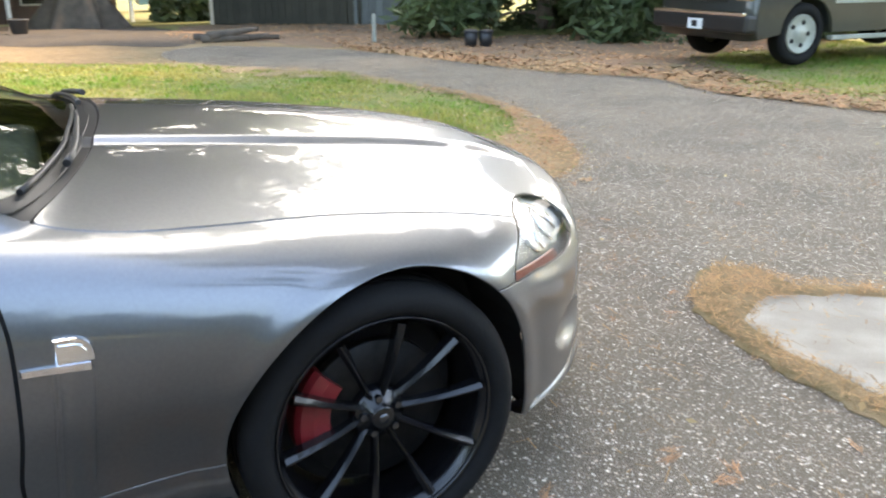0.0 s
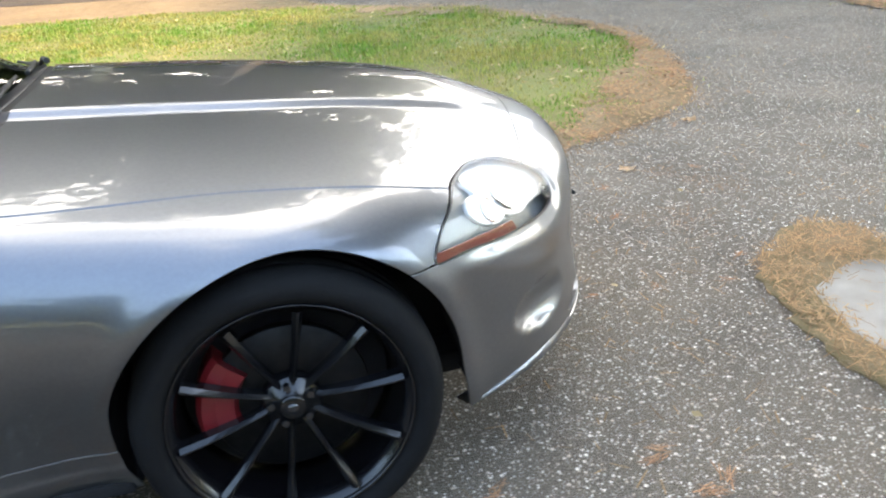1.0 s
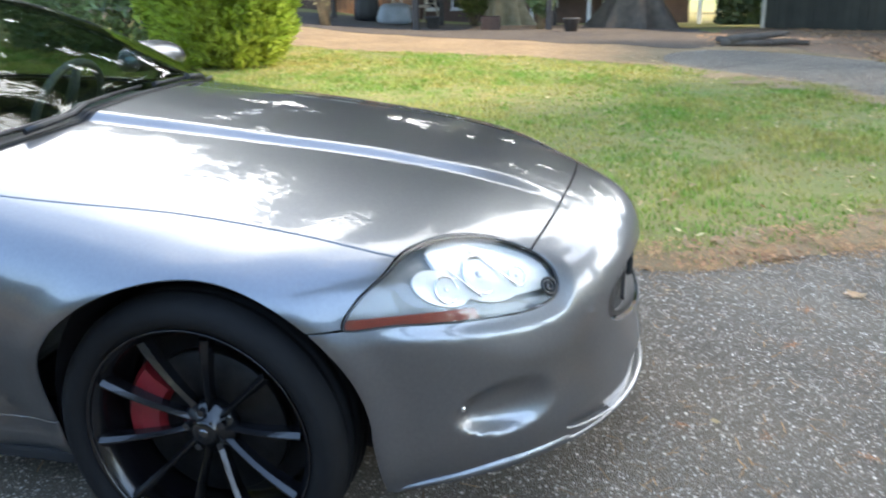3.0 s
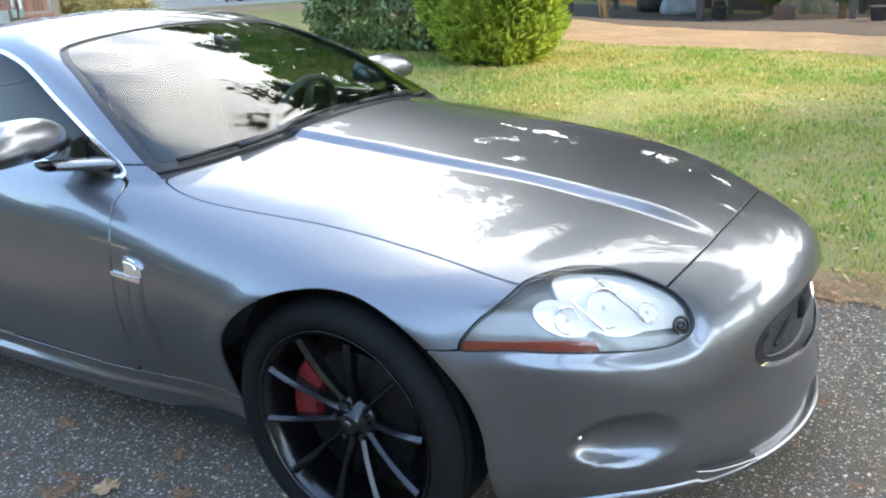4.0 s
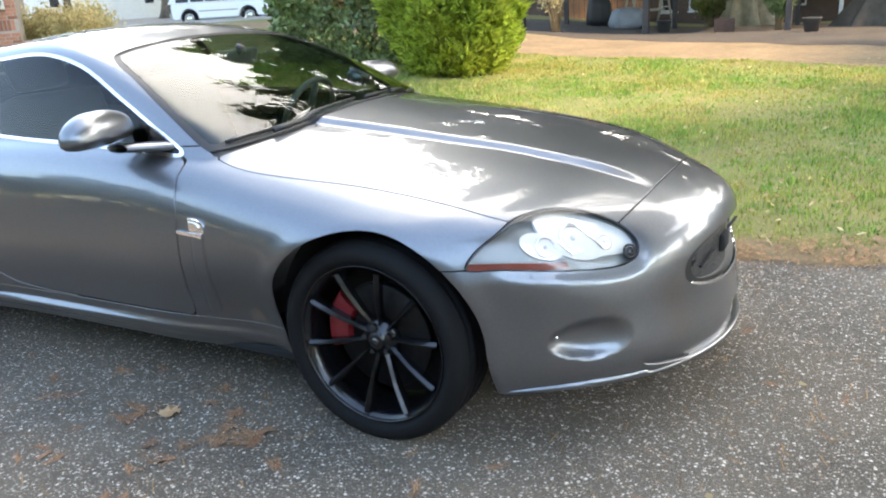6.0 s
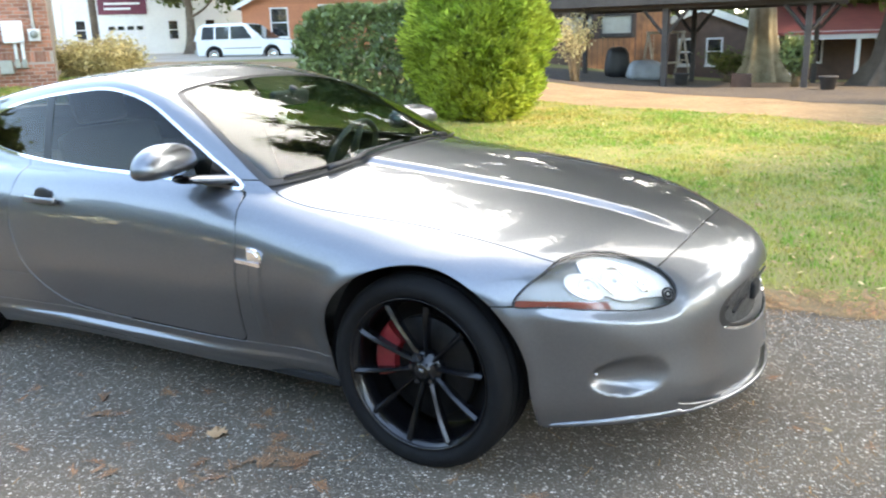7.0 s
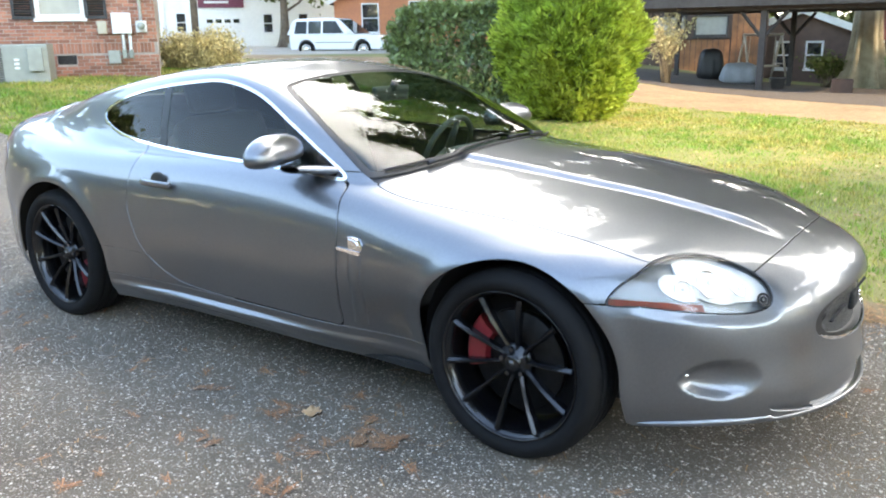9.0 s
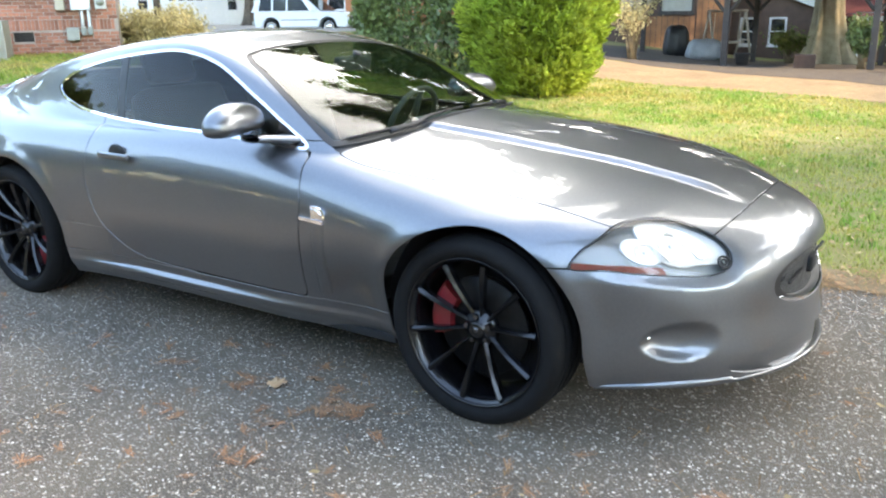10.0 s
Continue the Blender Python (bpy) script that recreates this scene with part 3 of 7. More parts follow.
def build_litter():
    """Pine needles on the asphalt and along its edges, and dry leaves."""
    edge_poly, patch_poly = ASPHALT[::3], PATCH[::3]

    def where(x, y):
        d = np.abs(outline_distance(x, y, edge_poly))
        p = np.abs(outline_distance(x, y, patch_poly) + .13)
        blot = np.array([max(noise.noise((a * 1.1, b * 1.1, 4.4)) + .5 * noise.noise((a * 5, b * 5, 2.2)), 0) for a, b in zip(x, y)])
        bare = (outline_distance(x, y, SLAB[::3]) < .05) * .95
        edge_d = outline_distance(x, y, edge_poly)
        band = (edge_d > -.06) & (edge_d < band_width(x, y) * 1.05)
        return np.clip(.28 * band * (y < 6) + .25 * np.exp(-(d / .16)**2) * (x > .2) + .9 * np.exp(-(p / .09)**2) + .022 + .15 * blot**2 * (outline_distance(x, y, edge_poly) < 0) + .05 * np.exp(-(d / .6)**2), 0, 1) * (1 - bare)
    sets = [scatter(420000, 9, where), scatter(70000, 10, lambda x, y: .8 * (outline_distance(x, y, patch_poly) < .0) * np.clip(1.2 - 14 * np.maximum(.03 - outline_distance(x, y, SLAB[::3]), 0), .03, 1), (1.3, 4.6, -3, .5)), scatter(150000, 11, lambda x, y: .30 * (.25 + 1.5 * np.sin(x * 5.1 + 2.3 * np.sin(y * 3.7))**2 * np.sin(y * 4.3 + 1.9 * np.sin(x * 2.9))**2) * (outline_distance(x, y, edge_poly) > -.10) * (outline_distance(x, y, edge_poly) < 1.1 * band_width(x, y)), (.5, 4.2, 1.2, 6))]
    x, y, g = np.concatenate([s[0] for s in sets]), np.concatenate([s[1] for s in sets]), sets[0][2]
    n = len(x)
    a, ln = g.uniform(0, math.pi, n), g.uniform(.008, .03, n)
    rise = g.uniform(-.1, .35, n)
    on = (outline_distance(x, y, PATCH[::3]) < 0) | (outline_distance(x, y, edge_poly) > 0)
    c = np.stack([x, y, terrain(x, y) + .016 + .012 * on + g.uniform(0, .014, n) * (1 + on)], 1)
    al = np.stack([np.cos(a) * ln, np.sin(a) * ln, rise * ln], 1)
    ac = np.stack([-np.sin(a), np.cos(a), 0 * a], 1) * g.uniform(.0009, .0022, n)[:, None]
    tagged(part("pine_needles", quads("pine_needles", c, al, ac, M["needle"]), None), "scattered dry orange pine needles", "pine needles", kind="stuff")
    spots = ((-.42, -1.02, .12), (-.86, -1.05, .09), (-.79, -.80, .07), (-.52, -1.47, .08), (-.62, -1.25, .07), (2.0, 1.15, .10), (1.75, .55, .12), (2.15, .85, .14))
    x, y, g = scatter(90000, 31, lambda x, y: sum(.5 * np.exp(-((x - a)**2 + (y - b)**2) / (r * r)) * (.4 + .6 * np.sin(x * 31 + y * 47)**2) for a, b, r in spots), (-1.2, 2.5, -1.6, 1.6))
    n = len(x)
    a, ln = g.normal(.6, .9, n), g.uniform(.005, .018, n)
    c = np.stack([x, y, terrain(x, y) + .015 + g.uniform(0, .008, n)], 1)
    al = np.stack([np.cos(a) * ln, np.sin(a) * ln, g.uniform(-.1, .2, n) * ln], 1)
    ac = np.stack([-np.sin(a), np.cos(a), 0 * a], 1) * g.uniform(.0008, .0018, n)[:, None]
    tagged(part("pine_needles", quads("pine_needles", c, al, ac, M["needle_rust"]), None), "small drifts of rusty pine needles on asphalt", "pine needles", kind="stuff")
    build_tufts()
    x, y, g = scatter(11000, 23, lambda x, y: (outline_distance(x, y, edge_poly) > .1) * np.clip(.10 + .5 * np.exp(-outline_distance(x, y, edge_poly) / .5), 0, 1), (-7, 4, 1.2, 11))
    n = len(x)
    a, ln = g.uniform(0, 2 * math.pi, n), g.uniform(.010, .030, n)
    c = np.stack([x, y, terrain(x, y) + .028 + .5 * ln], 1)
    al = np.stack([np.cos(a) * ln, np.sin(a) * ln, g.uniform(-.6, .6, n) * ln], 1)
    ac = np.stack([-np.sin(a) * ln, np.cos(a) * ln, g.uniform(-.6, .6, n) * ln], 1) * .5
    tagged(part("fallen_leaves", quads("fallen_leaves", c, al, ac, M["leaf_dry"], True), None), "small tan leaves caught in the lawn", "fallen leaves", kind="stuff")
    x, y, g = scatter(110000, 24, lambda x, y: np.clip(.95 - np.maximum(outline_distance(x, y, edge_poly) - .2, 0) * .9, 0, 1) * (outline_distance(x, y, edge_poly) > -.12) * (.35 + .65 * np.sin(x * 2.1 + y)**2), (4.4, 12.5, 1.0, 14))
    x2, y2, _ = scatter(70000, 25, lambda x, y: np.clip(1.1 - np.maximum(outline_distance(x, y, edge_poly), 0) / (1.3 * band_width(x, y)), 0, 1) * (outline_distance(x, y, edge_poly) > -.05) * (.25 + .75 * np.sin(x * 5.1 + 2.3 * np.sin(y * 3.7))**2 * np.sin(y * 4.3 + 1.9 * np.sin(x * 2.9))**2), (-.5, 4.3, 1.2, 6.5))
    x3, y3, _ = scatter(60000, 26, lambda x, y: .5 * (outline_distance(x, y, LEAVES[::3]) < .1) * (.3 + .7 * np.sin(x * 1.3 + 2 * np.sin(y * .9))**2), (2.0, 13.0, 5.0, 20.0))
    x, y = np.concatenate([x, x2, x3]), np.concatenate([y, y2, y3])
    n = len(x)
    a, ln = g.uniform(0, 2 * math.pi, n), np.where(x > 4.4, g.uniform(.015, .042, n), g.uniform(.008, .024, n))
    c = np.stack([x, y, terrain(x, y) + .022 + .4 * ln], 1)
    al = np.stack([np.cos(a) * ln, np.sin(a) * ln, g.uniform(-.4, .4, n) * ln], 1)
    ac = np.stack([-np.sin(a) * ln, np.cos(a) * ln, g.uniform(-.4, .4, n) * ln], 1) * .6
    tagged(part("fallen_leaves", quads("fallen_leaves", c, al, ac, M["leaf_rust"], True), None), "rust-brown leaves along the edges of the asphalt", "fallen leaves", kind="stuff")
    x, y, g = scatter(9000, 21, lambda x, y: np.clip(.02 + .45 * np.exp(-(np.abs(outline_distance(x, y, edge_poly)) / .25)**2), 0, 1))
    n = len(x)
    a, ln = g.uniform(0, 2 * math.pi, n), g.uniform(.010, .026, n)
    t1, t2 = g.uniform(-.5, .5, n), g.uniform(-.5, .5, n)
    c = np.stack([x, y, terrain(x, y) + .024 + .3 * ln], 1)
    al = np.stack([np.cos(a) * ln, np.sin(a) * ln, t1 * ln], 1)
    ac = np.stack([-np.sin(a) * ln, np.cos(a) * ln, t2 * ln], 1) * .55
    tagged(part("fallen_leaves", quads("fallen_leaves", c, al, ac, M["leaf_dry"], True), None), "small dry tan leaves on the ground", "fallen leaves", kind="stuff")
    for lx, ly, lr, seed in ((-.79, -1.02, .045, 1), (1.86, 1.25, .045, 2), (1.12, 2.59, .03, 3), (.3, 3.9, .04, 4), (2.6, 1.9, .05, 5)):
        bm = bmesh.new()
        g2 = random.Random(seed)
        mid = bm.verts.new((0, 0, .012))
        pts = []
        for i in range(14):
            t = 2 * math.pi * i / 14
            r = lr * (.65 + .45 * abs(math.sin(2.5 * t))) * g2.uniform(.85, 1.1)
            pts.append(bm.verts.new((r * math.cos(t), r * math.sin(t) * .8, .008 + .5 * lr * g2.random() * (i % 2))))
        for i in range(14):
            bm.faces.new((mid, pts[i], pts[(i + 1) % 14]))
        rod(bm, (-lr * .9, 0, .01), (-lr * 1.7, .01, .004), .0012, .0008, 5)
        ob = tagged(part("leaf", bm, M["leaf_tan"]), "curled dry brown leaf on the ground", "leaf", group="dry leaves")
        ob.matrix_world = pose(lx, ly, ground_at(lx, ly) + .014, 0, 0, seed * 70)


build_ground()
build_grass()
build_litter()


# ---- the coupe ----
# the coupe: x ahead from the front axle, y to its left, z up
DECK = spline([(-3.9, 1.0), (-3.6, 1.03), (-3.2, 1.03), (-2.7, 1.005), (-2.0, 1.0), (-1.2, 1.005), (-.7, .995), (-.42, .975), (-.09, .945), (.14, .915), (.43, .87), (.6, .833), (.75, .785), (.9, .725), (1.05, .655)])
CROWN = spline([(-3.9, .12), (-3.0, .13), (-2.0, .12), (-1.2, .13), (-.8, .17), (-.4, .23), (0, .24), (.35, .24), (.5, .30), (.68, .50), (.8, .6), (1.05, .6)])
ROOF = spline([(-4.0, .90), (-3.6, 1.0), (-3.2, 1.10), (-2.8, 1.2), (-2.4, 1.278), (-2.05, 1.323), (-1.75, 1.339), (-1.45, 1.325), (-1.1, 1.24), (-.6, 1.1)])
BELT = spline([(-4.0, .2), (-3.6, .42), (-3.2, .58), (-2.8, .685), (-2.4, .74), (-2.0, .765), (-1.5, .772), (-1.0, .765), (-.7, .75), (-.3, .72)])
FLANK = spline([(.05, .80), (.15, .845), (.22, .882), (.28, .905), (.34, .914), (.45, .919), (.55, .924), (.65, .922), (.75, .911), (.85, .888), (1.0, .83), (1.4, .6)])
WAIST = spline([(-3.0, 1.0), (-2.75, 1.022), (-2.3, 1.014), (-1.8, 1.0), (-1.2, .99), (-.7, .988), (-.3, 1.0), (.0, 1.008), (.3, 1.0), (1.0, 1.0)])


LAMP_FOOT = spline([(0, .70), (.40, .70), (.458, .645), (.484, .612), (.522, .592), (.584, .587), (.70, .602), (.777, .618), (.84, .627), (1.0, .627)])


def bonnet_line(x):
    return .325 - .03 * step(x, -.1, .4) - .08 * step(x, .35, .85)


def arch_rings(x, z):
    """Scaled distance from each wheel arch's centre, 1 on its edge: round behind the wheel, opening forwards below it."""
    out = []
    for cx, cz, back, fore, rz in ((.025, .36, .396, .372, .374), (-2.69, .36, .444, .43, .385)):
        low = np.maximum(cz - z, 0)
        ahead = x > cx
        out.append(np.sqrt(((x - cx) / np.where(ahead, fore + .12 * low, back))**2 + (np.where(ahead, 0, .9 * low) / rz)**2 + (np.maximum(z - cz, 0) / rz)**2))
    return out


def body_field(x, y, z):
    """Below zero inside the coupe's skin."""
    ay = np.abs(y)
    bulge = .016 * step(bonnet_line(x) + .012 - ay, -.022, .022) * step(x, -.9, -.5) * (1 - step(x, .55, .80))
    top = z - (DECK(x) - CROWN(x) * ay**2 + bulge)
    ledge = step(z, .235, .268) * (1 - step(z, .282, .306)) * (1 - .8 * step(x, -1.5, -.4)) * step(x, -.22, -.36) * step(x, -2.38, -1.85)
    tuck = step(x, -.02, -.30) * (.034 * step(z, .58, .28) * step(x, -2.3, -1.7) + .052 * step(z, .66, .32) * step(x, -.95, -.42))
    half = FLANK(z) * WAIST(x) + .022 * ledge - tuck
    front = np.maximum(x + .1, 0) / (1.045 + .02 * step(z, .45, .25) - .05 * step(z, .62, .9))
    rear = np.maximum(-2.9 - x, 0) / (.95 + .03 * step(z, .5, .8))
    plan = (front**2.05 + rear**2.3 + (ay / half)**2.05 + 1e-9)**(1 / 2.05)
    side = (plan - 1) * .93
    for r in arch_rings(x, z):
        side = side - .010 * np.exp(-((r - 1.03) / .10)**2) * (ay > .5)
    e = ((ay - .632) / .086)**2 + ((z - .379) / .062)**2
    dent = step(e, 1.3, -.1) * (.6 + .4 * step(ay, .50, .64)) * (x > .3)
    side = side + .030 * dent
    under = z - LAMP_FOOT(ay)
    side = side + .014 * step(under, -.042, .006) * (1 - .8 * step(ay, .74, .84)) * (1 - step(z, .665, .735)) * step(ay, .425, .47) * step(x, .22, .34)
    lower = smax(top, side, .17)
    xb, zb, zt = -.50 - .36 * ay**2, .955 - .07 * ay**2, 1.279 - .14 * ay**2
    s = (xb - x) / (xb + 1.36)
    screen = (z - (zb + (zt - zb) * s + .09 * s * (1 - s))) * .93
    flank = (ay - (BELT(x) - .42 * (np.maximum(z, .90) - .93) - .25 * np.maximum(z - 1.0, 0)**2)) * .9
    roof = (z - (ROOF(x) - .13 * ay**2)) * .97
    upper = smax(smax(roof, screen, .06), flank, .10)
    upper = smax(upper, -3.62 - x, .20)
    return smin(lower, upper, .025 + .13 * step(x, -2.1, -2.7))


M["rubber"].node_tree.nodes["Principled BSDF"].inputs["Specular IOR Level"].default_value = 0.2


SHUT = spline([(-.80, .715), (-.70, .724), (-.62, .742), (-.52, .752), (-.40, .742), (-.25, .725), (-.09, .711), (.14, .711), (.30, .712), (.43, .692), (.50, .66)])
DOOR_FRONT = spline([(.2, -.775), (.322, -.765), (.435, -.752), (.55, -.735), (.632, -.728), (.70, -.727), (.77, -.732), (.84, -.75), (.90, -.79), (.93, -.82)])
LAMP = closed_curve([(.836, .627), (.787, .692), (.691, .742), (.604, .756), (.545, .752), (.495, .735), (.460, .697), (.458, .655), (.484, .609), (.522, .590), (.584, .586), (.700, .602), (.777, .618)])
DLO = closed_curve([(-.80, .912), (-.96, .998), (-1.136, 1.085), (-1.397, 1.2), (-1.649, 1.251), (-1.884, 1.241), (-2.183, 1.202), (-2.436, 1.14), (-2.545, 1.065), (-2.36, .996), (-2.052, .961), (-1.693, .943), (-1.402, .936), (-1.13, .926), (-.93, .917)])
DOOR = closed_curve([(-.762, .343), (-.752, .435), (-.735, .55), (-.727, .70), (-.732, .77), (-.75, .84), (-.79, .90), (-1.0, .93), (-1.4, .95), (-1.75, .96), (-2.06, .965), (-2.048, .88), (-2.048, .78), (-2.046, .676), (-1.967, .496), (-1.794, .378), (-1.6, .350), (-1.3, .342), (-1.0, .340), (-.85, .340)])
SCREEN = closed_curve([(-.504, -.1), (-.5, 0), (-.514, .2), (-.557, .4), (-.628, .6), (-.683, .70), (-.74, .722), (-.972, .669), (-1.155, .609), (-1.30, .555), (-1.358, .48), (-1.365, .2), (-1.365, 0), (-1.365, -.1)])
BACKLIGHT = closed_curve([(-2.35, -.1), (-2.35, .3), (-2.42, .50), (-2.6, .53), (-2.9, .49), (-3.12, .43), (-3.18, .3), (-3.2, 0), (-3.2, -.1)])
TAIL_LAMP = closed_curve([(-3.25, .80), (-3.33, .88), (-3.5, .905), (-3.66, .86), (-3.72, .76), (-3.55, .71), (-3.38, .73)])


def super_oval(u, v, cu, cv, hu, hv, p):
    return ((np.abs((u - cu) / hu)**p + np.abs((v - cv) / hv)**p)**(1 / p) - 1) * min(hu, hv)


def arch(x, ay, z):
    return np.where(ay > .45, (np.minimum(*arch_rings(x, z)) - 1) * .38, 1)


def screen_field(x, ay, z):
    return np.where(z > .86, outline_distance(x, ay, SCREEN), 1)


def dlo_field(x, ay, z):
    return np.where(ay > .5, outline_distance(x, z, DLO), 1)


def lamp_field(x, ay, z):
    return np.where(x > .25, outline_distance(ay, z, LAMP), 1)


def bonnet_field(x, ay, z):
    return np.maximum(np.maximum(ay - SHUT(x), x - (.756 - .33 * ay**2)), -.472 - .36 * ay**2 - x) + np.where(z < .6, 1, 0)


def cowl_field(x, ay, z):
    return np.maximum(np.maximum(ay - SHUT(x) - .004, x + .474 + .36 * ay**2), -.60 - .36 * ay**2 - x) + np.where(z < .86, 1, 0)


def bumper_field(x, ay, z):
    return np.maximum(.22 - x, np.minimum(z - .627, (.756 - .33 * ay**2) - x))


def door_field(x, ay, z):
    return np.where(ay > .5, outline_distance(x, z, DOOR), 1)


def mouth_field(x, ay, z):
    return np.where(x > .55, super_oval(ay, z, 0, .522, .36, .098, 2.3), 1)


def intake_field(x, ay, z):
    return np.where(x > .5, super_oval(ay, z, 0, .270, .515, .052, 2.4), 1)


def build_coupe():
    coupe = tagged(empty("car"), "silver-grey metallic two-door coupe with black alloy wheels parked on asphalt", "car")
    k = Skin()
    body = k.cut(k.faces, lambda x, ay, z: .212 + .010 * step(ay, .70, .82) * (x > .2) - z)[0]
    body = k.cut(body, arch)[1]
    inner = [f for f in body]
    hide = np.minimum.reduce([k.at(fn) for fn in (screen_field, dlo_field, lamp_field, mouth_field, intake_field)])
    back = k.at(lambda x, ay, z: np.where((z > .95) & (x < -2.2), outline_distance(x, ay, BACKLIGHT), 1))
    hide = np.minimum(hide, back)
    inner = [f for f in inner if all(hide[i] > .006 for i in f)]
    lamp, body = k.panel(body, lamp_field, .0012)
    mouth, body = k.cut(body, mouth_field)
    intake, body = k.cut(body, intake_field)
    screen, body = k.cut(body, screen_field, .005)
    pane, seal = k.cut(screen, screen_field, -.004)
    frit, pane = k.cut(pane, lambda x, ay, z: -screen_field(x, ay, z), .022)[::-1]
    frit, pane = (frit, pane) if len(frit) < len(pane) else (pane, frit)
    windows, body = k.cut(body, dlo_field, .0075)
    windows, trim = k.cut(windows, dlo_field, -.002)
    bonnet, body = k.panel(body, bonnet_field)
    cowl, body = k.cut(body, cowl_field)
    bumper, body = k.panel(body, bumper_field)
    door, body = k.panel(body, door_field, .0044)
    sill, body = k.panel(body, lambda x, ay, z: np.maximum(np.maximum(z - .336, x + .30), -2.28 - x), .0028)
    fender, body = k.panel(body, lambda x, ay, z: np.maximum(DOOR_FRONT(z) - x, z - .935) + np.where(ay < .3, 1, 0), .0028)
    rear_glass, body = k.cut(body, lambda x, ay, z: np.where((z > .95) & (x < -2.2), outline_distance(x, ay, BACKLIGHT), 1))
    tail, body = k.panel(body, lambda x, ay, z: np.where(ay > .5, outline_distance(x, z, TAIL_LAMP), 1), .002)
    rear_bumper, body = k.panel(body, lambda x, ay, z: np.maximum(z - (.47 + .15 * step(x, -3.0, -3.3)), x + 1.94), .0022)
    boot, body = k.panel(body, lambda x, ay, z: np.maximum(np.maximum(ay - .60 + .1 * step(z, .9, .7), x + 3.22), .68 - z), .002)
    P = M["paint"]
    part("body_shell", k.mesh("body_shell", body, P), P, coupe)
    part("bonnet", k.mesh("bonnet", bonnet, P), P, coupe)
    bump = part("front_bumper", k.mesh("front_bumper", bumper, P), P, coupe)
    part("rear_bumper", k.mesh("rear_bumper", rear_bumper, P), P, coupe)
    part("boot_lid", k.mesh("boot_lid", boot, P), P, coupe)
    part("inner_shell", k.mesh("inner_shell", inner, M["gap"], offset=-.0085, flange=0), M["gap"], coupe, "dark inner structure")
    part("scuttle", k.mesh("scuttle", cowl, M["black_trim"], offset=-.006), M["black_trim"], coupe, "black plastic scuttle panel")
    glass_part = part("windscreen", k.mesh("windscreen", pane, M["screen"], flange=0), M["screen"], coupe, "raked curved windscreen")
    part("windscreen_border", k.mesh("windscreen_border", frit, M["black_trim"], offset=-.002, flange=0), M["black_trim"], glass_part)
    part("windscreen_seal", k.mesh("windscreen_seal", seal, M["black_trim"], offset=.002), M["black_trim"], glass_part)
    part("rear_window", k.mesh("rear_window", rear_glass, M["tint"], flange=0), M["tint"], coupe)
    pillar = lambda x, ay, z: np.abs(x + 2.008 + .32 * (z - 1.11)) - .026
    post, glazing = k.cut(windows, pillar)
    sail, glazing = k.cut(glazing, lambda x, ay, z: -.965 - x)
    quarter, glazing = k.cut(glazing, lambda x, ay, z: x + 2.008 + .32 * (z - 1.11))
    for side in "rl":
        s = 1 if side == "r" else -1
        d = part("door", k.mesh("door", door, P, side), P, coupe)
        part("door_glass", k.mesh("door_glass", glazing, M["tint"], side, flange=.004), M["tint"], d, "dark tinted glass")
        part("sail_panel", k.mesh("sail_panel", sail, M["rim"], side, offset=.002), M["rim"], d)
        part("fender", k.mesh("fender", fender, P, side), P, coupe)
        part("sill", k.mesh("sill", sill, P, side), P, coupe)
        part("quarter_window", k.mesh("quarter_window", quarter, M["tint"], side, flange=.004), M["tint"], coupe, "dark tinted glass")
        part("window_pillar", k.mesh("window_pillar", post, M["black_trim"], side, offset=.002), M["black_trim"], coupe)
        part("window_trim", k.mesh("window_trim", trim, M["chrome"], side, offset=.004), M["chrome"], coupe, "chrome window surround")
        part("tail_light", k.mesh("tail_light", tail, M["red_lens"], side, offset=.003), M["red_lens"], coupe)
        head = part("headlight", k.mesh("headlight", lamp, M["lens"], side, flange=.004), M["lens"], coupe, "clear swept-back headlight")
        build_headlight(head, k, lamp, side, s)
        build_mirror(coupe, s)
        build_handle(d, s)
        build_vent(coupe, s)
        build_fog(bump, s)
    build_spoiler(coupe)
    build_mouth(bump, k, mouth, intake)
    build_wipers(coupe)
    build_cabin(coupe)
    build_under(coupe)
    for x, y in ((0, -1), (-2.755, -1), (0, 1), (-2.755, 1)):
        build_wheel(coupe, x, y)
    return coupe


def flip(ob, s):
    """Parts are shaped for the right side; the left takes the mirrored mesh."""
    if s < 0:
        me = ob.data
        for v in me.vertices:
            v.co.y = -v.co.y
        me.flip_normals()
    return ob


def bowl(bm, centre, way, radius, depth, n=24):
    """A hollow reflector, open towards way."""
    q = Vector(way).to_track_quat("Z", "Y").to_matrix().to_4x4()
    rings = []
    for j in range(7):
        a = j / 6
        r, z = radius * math.sqrt(max(a, .02)), depth * (a - 1)
        rings.append([bm.verts.new(Matrix.Translation(centre) @ q @ Vector((r * math.cos(2 * math.pi * i / n), r * math.sin(2 * math.pi * i / n), z))) for i in range(n)])
    for a, b in zip(rings, rings[1:]):
        for i in range(n):
            bm.faces.new((a[i], a[(i + 1) % n], b[(i + 1) % n], b[i]))
    bm.faces.new(rings[0][::-1])
    return bm


def nose_point(y, z, inset):
    """A place inset behind the front skin at (y, z), and the skin's outward way there."""
    lo, hi = 0.0, 1.2
    for _ in range(40):
        mid = (lo + hi) / 2
        lo, hi = (mid, hi) if body_field(mid, y, z) < 0 else (lo, mid)
    e = .003
    n = Vector([float(body_field(*(np.array((lo, y, z)) + d)) - body_field(*(np.array((lo, y, z)) - d))) for d in np.eye(3) * e]).normalized()
    return Vector((lo, y, z)) - n * inset, n


